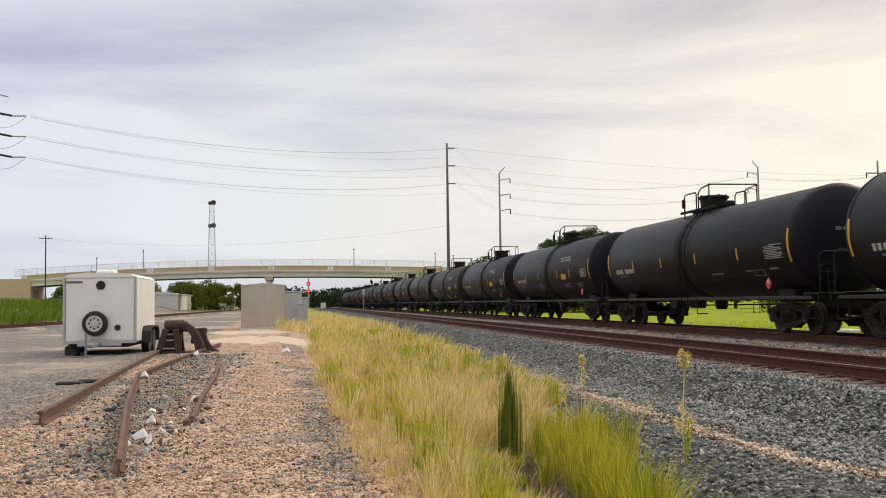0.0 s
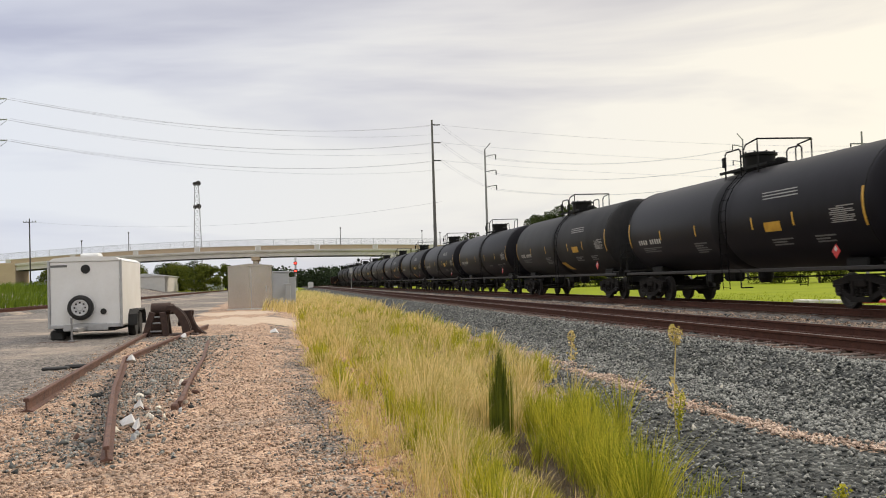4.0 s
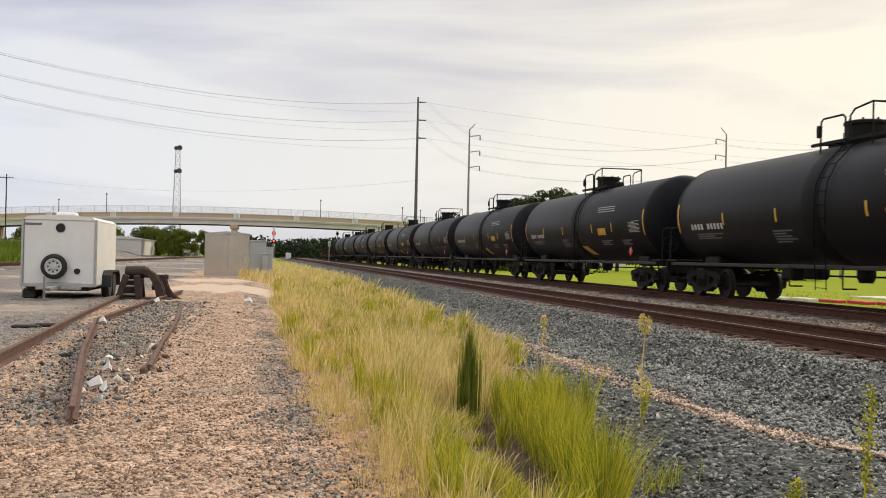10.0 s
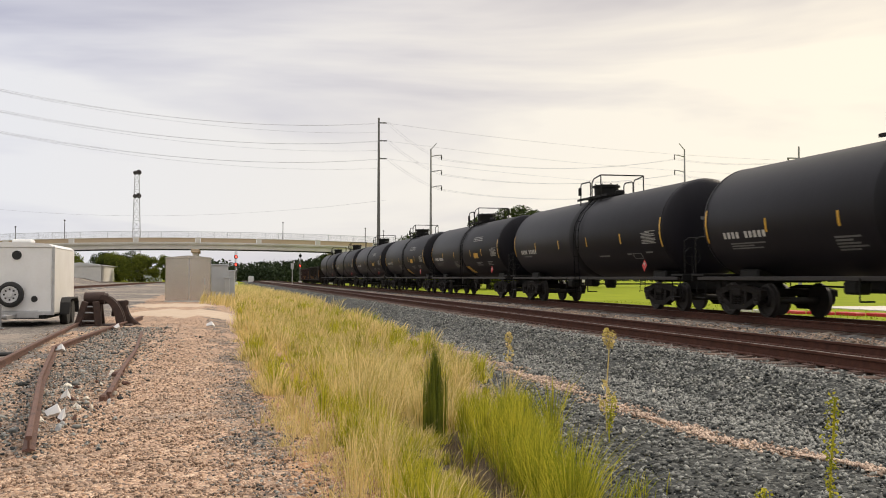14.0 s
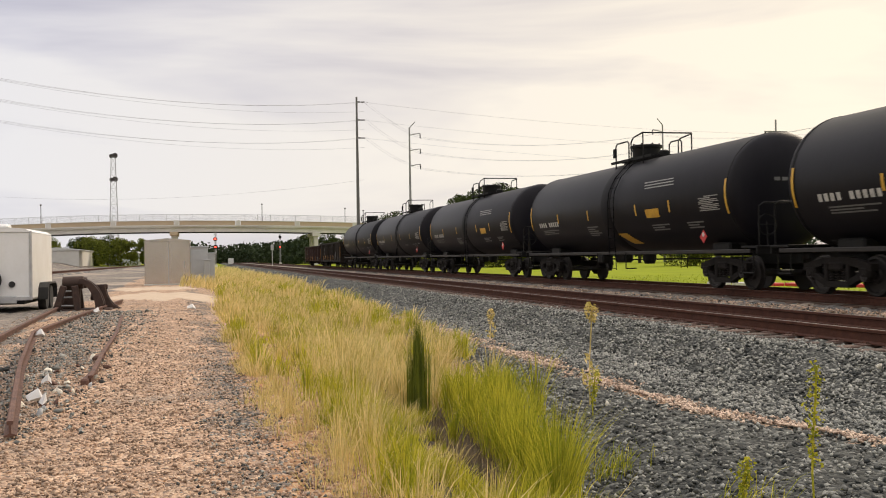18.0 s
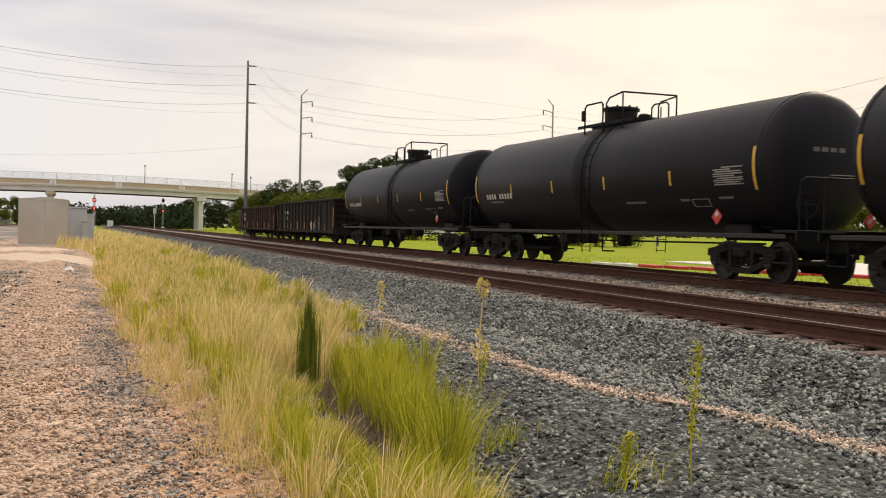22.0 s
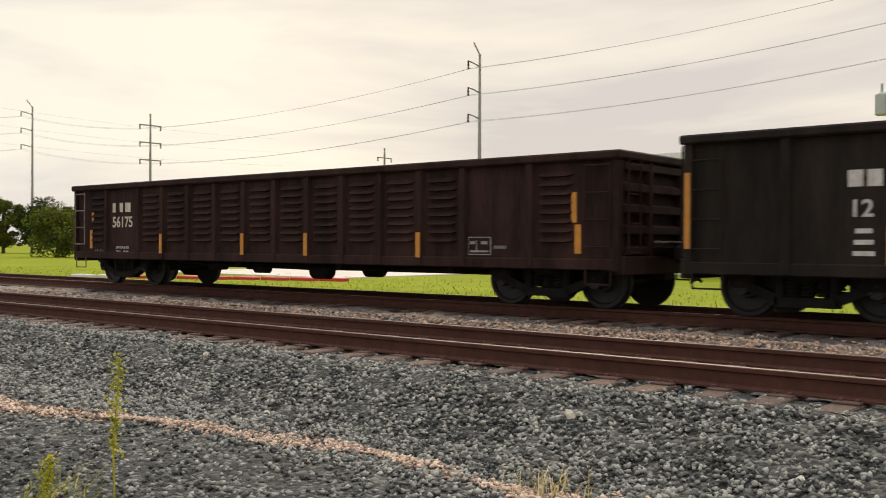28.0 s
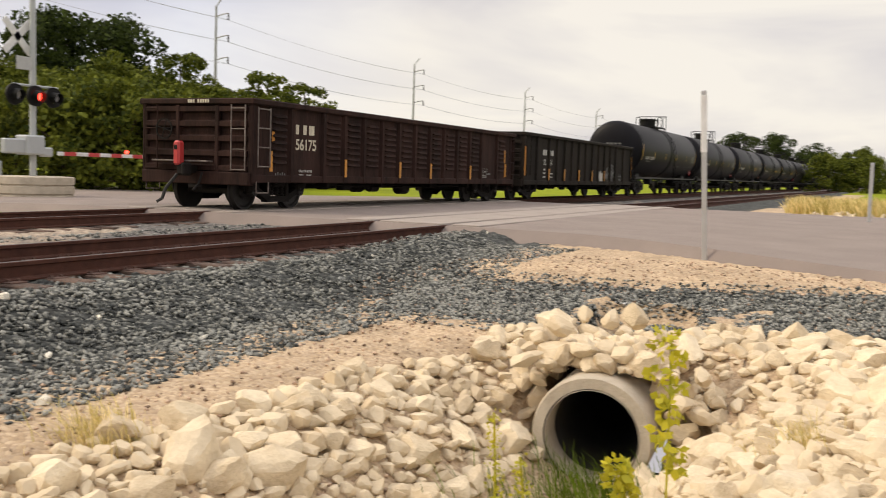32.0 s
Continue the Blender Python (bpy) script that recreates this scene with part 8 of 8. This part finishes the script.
tufts("dead_grass", rng, x, y, np.full(n, 0.07), 18, rng.uniform(0.08, 0.36, n), 0.0036, DEADGRASS, "dead grey-brown stalks in the ditch bottom", 1.3, 0.0, 0.0)
n = 300
y = rng.uniform(4.0, 30, n)
x = np.interp(y, [4, 7.4, 10.6, 15.5, 30], [1.05, 0.76, 0.66, 0.57, 0.45]) + rng.normal(0, 0.13, n)
tufts("edge_grass", rng, x, y, np.full(n, 0.07), 24, rng.uniform(0.06, 0.26, n), 0.0042, STRAW, "short bleached grass along the path edge", 1.1, 0.3, 0.05)
n = 9000
y = 48 * (150 / 48) ** rng.uniform(0, 1, n)
x = rng.uniform(-1.2, 5.0, n) - np.clip((y - 60) / 60, 0, 1) * rng.uniform(0, 2, n)
blades("far_grass", rng, x, y, ground_z(x, y), rng.uniform(0.3, 0.8, n), 0.035 + 0 * x, 0.6, STRAW, "pale dry grass beside the far track")
n = 16000
x, y = rng.uniform(-46, -20, n), rng.uniform(60, 150, n)
x = x - 0.05 * (y - 60)
blades("siding_grass", rng, x, y, ground_z(x, y), rng.uniform(0.5, 1.7, n), 0.055 + 0 * x, 0.7, RANKBLADE, "rank green grass beyond the siding")
n = 16000
x, y = 16.9 + rng.exponential(7, n), rng.uniform(-15, 60, n)
k = ((x < 27) | (y > 5)) & (x < 33)
x, y = x[k], y[k]
blades("lawn_grass", rng, x, y, ground_z(x, y), rng.uniform(0.05, 0.14, len(x)), 0.03 + 0 * x, 0.4, LAWNBLADE, "short lawn grass beyond the train")
n = 3000
x, y = rng.uniform(0.2, 3.8, n), rng.uniform(-44, -36, n)
blades("roadside_grass", rng, x, y, ground_z(x, y), rng.uniform(0.4, 0.9, n), 0.04 + 0 * x, 0.6, STRAW, "dry grass across the street")
n = 1500
x, y = rng.normal(2.35, 0.24, n), rng.uniform(-8.1, -5.0, n)
blades("ditch_grass", rng, x, y, ground_z(x, y), rng.uniform(0.12, 0.42, n), 0.009 + 0 * x, 0.6, RANKBLADE, "green grass on the ditch floor")
for cx0, cy0, n, mtl in ((4.3, -4.6, 260, STRAW), (5.2, 3.2, 50, STRAW), (3.0, 7.2, 120, BLADE), (3.23, 5.6, 90, BLADE), (0.8, -6.9, 160, STRAW), (4.9, 24, 300, BLADE), (3.6, 19, 200, BLADE)):
    x, y = rng.normal(cx0, 0.13, n), rng.normal(cy0, 0.13, n)
    blades("grass_tuft", rng, x, y, surf(x, y), rng.uniform(0.08, 0.3, n), 0.007 + 0 * x, 0.9, mtl, "small grass tuft on the gravel", "grass tuft", kind="stuff")
n = 420
q, an = np.abs(rng.normal(0, 0.072, n)), rng.uniform(0, 6.28, n)
x, y = RUSH[0] + q * np.cos(an), RUSH[1] + q * np.sin(an)
blades("rush_clump", rng, x, y, ground_z(x, y), (RUSH[2] * rng.uniform(0.55, 1.0, n) * (1.05 - 1.6 * q)), 0.010 + 0 * x, 0.05, DARKBLADE, "upright clump of dark green rushes", "rush clump", kind="stuff")


def weed(x, y, h, label, head="plume", leafm=None, seed=1, lean=0.1, turn=0):
    r_ = np.random.default_rng(seed)
    e = thing("weed", label, "weed", pose(x, y, float(surf(x, y)) - 0.02, 0, 0, turn), group="tall weeds on the gravel")
    pts = [(lean * h * t * t, 0.02 * math.sin(5 * t), h * t) for t in (0, 0.25, 0.5, 0.75, 1.0)]
    part("stem", Mesh().tube(pts, 0.007, 5), leafm or BLADE, e)
    v, f = [], []
    if head == "plume":
        leaf_cloud(r_, 130, (lean * h, 0, h - 0.04), (0.075, 0.075, 0.11), 0.022, v, f)
        m = STRAW
        leaf_cloud(r_, 40, (lean * h * 0.2, 0, h * 0.35), (0.10, 0.10, 0.22), 0.035, v, f)
    elif head == "leafy":
        for t in np.linspace(0.34, 1.0, 40):
            wd = 0.07 * (1 - abs(t - 0.74) / 0.5) * (1.4 if h > 1.3 else 1.0)
            leaf_cloud(r_, 18 if h > 1.3 else 8, (lean * h * t * t + r_.normal(0, 0.012), r_.normal(0, 0.012), h * t), (wd, wd, 0.05), 0.013, v, f)
        m = leafm or BLADE
    else:
        for t in np.linspace(0.40, 1.0, 11):
            leaf_cloud(r_, 18, (lean * h * t * t + r_.normal(0, 0.025), r_.normal(0, 0.025), h * t), (0.08, 0.08, 0.05), 0.036, v, f)
        m = YLEAF
    part("foliage", cloud_mesh("foliage", v, f, m), None, e)


weed(3.8, 9.5, 1.02, "tall thin weed with a straw seed head", "plume", STRAW, 2, 0.03)
weed(3.54, 5.35, 0.90, "tall thin green weed on the ballast edge", "leafy", BLADE, 3, 0.02)
weed(3.30, 5.75, 0.30, "thin green weed stem beside another", "leafy", BLADE, 4, 0.06)
weed(3.62, 9.0, 0.45, "short green weed below the ballast", "leafy", BLADE, 5, 0.06)
weed(5.0, 17.0, 0.52, "dry brown seed-head weed on the ballast", "plume", STRAW, 6, 0.02)
weed(4.2, -3.48, 1.34, "tall feathery green weed on the sand", "leafy", BLADE, 7, 0.22, 80)
weed(1.36, -5.65, 1.22, "tall weed with yellow leaves by the culvert", "yellow", BLADE, 8, 0.02)
weed(1.50, -5.5, 0.62, "short weed with yellow leaves by the culvert", "yellow", BLADE, 9, 0.15)
weed(2.27, -5.5, 1.22, "yellow-green weed stem in the ditch", "leafy", YLEAF, 10, 0.04)
weed(2.06, -5.45, 0.95, "yellow-green weed stem leaning in the ditch", "leafy", YLEAF, 11, 0.08)
weed(3.1, 18.5, 0.85, "green weed above the dry grass", "leafy", BLADE, 12, 0.03)



# ---- what moves ----
def motions():
    """The train rolls along the far track."""
    for ob, back in consist:
        walk(ob, [(t, pose(XF, r - back, 0)) for t, r in SPEED_ROWS])
    ts = [i * 0.05 for i in range(641)]
    run = np.interp(ts, [t for t, r in SPEED_ROWS], [r for t, r in SPEED_ROWS])
    for ob, back in consist[:4]:
        for w in [c for c in ob.children_recursive if c.name.startswith("wheelset")]:
            y = w.matrix_local.translation.y
            walk(w, [(t, pose(0, y, 0.42, math.degrees((run[0] - r) / 0.42), 0, 0)) for t, r in zip(ts, run)])


motions()
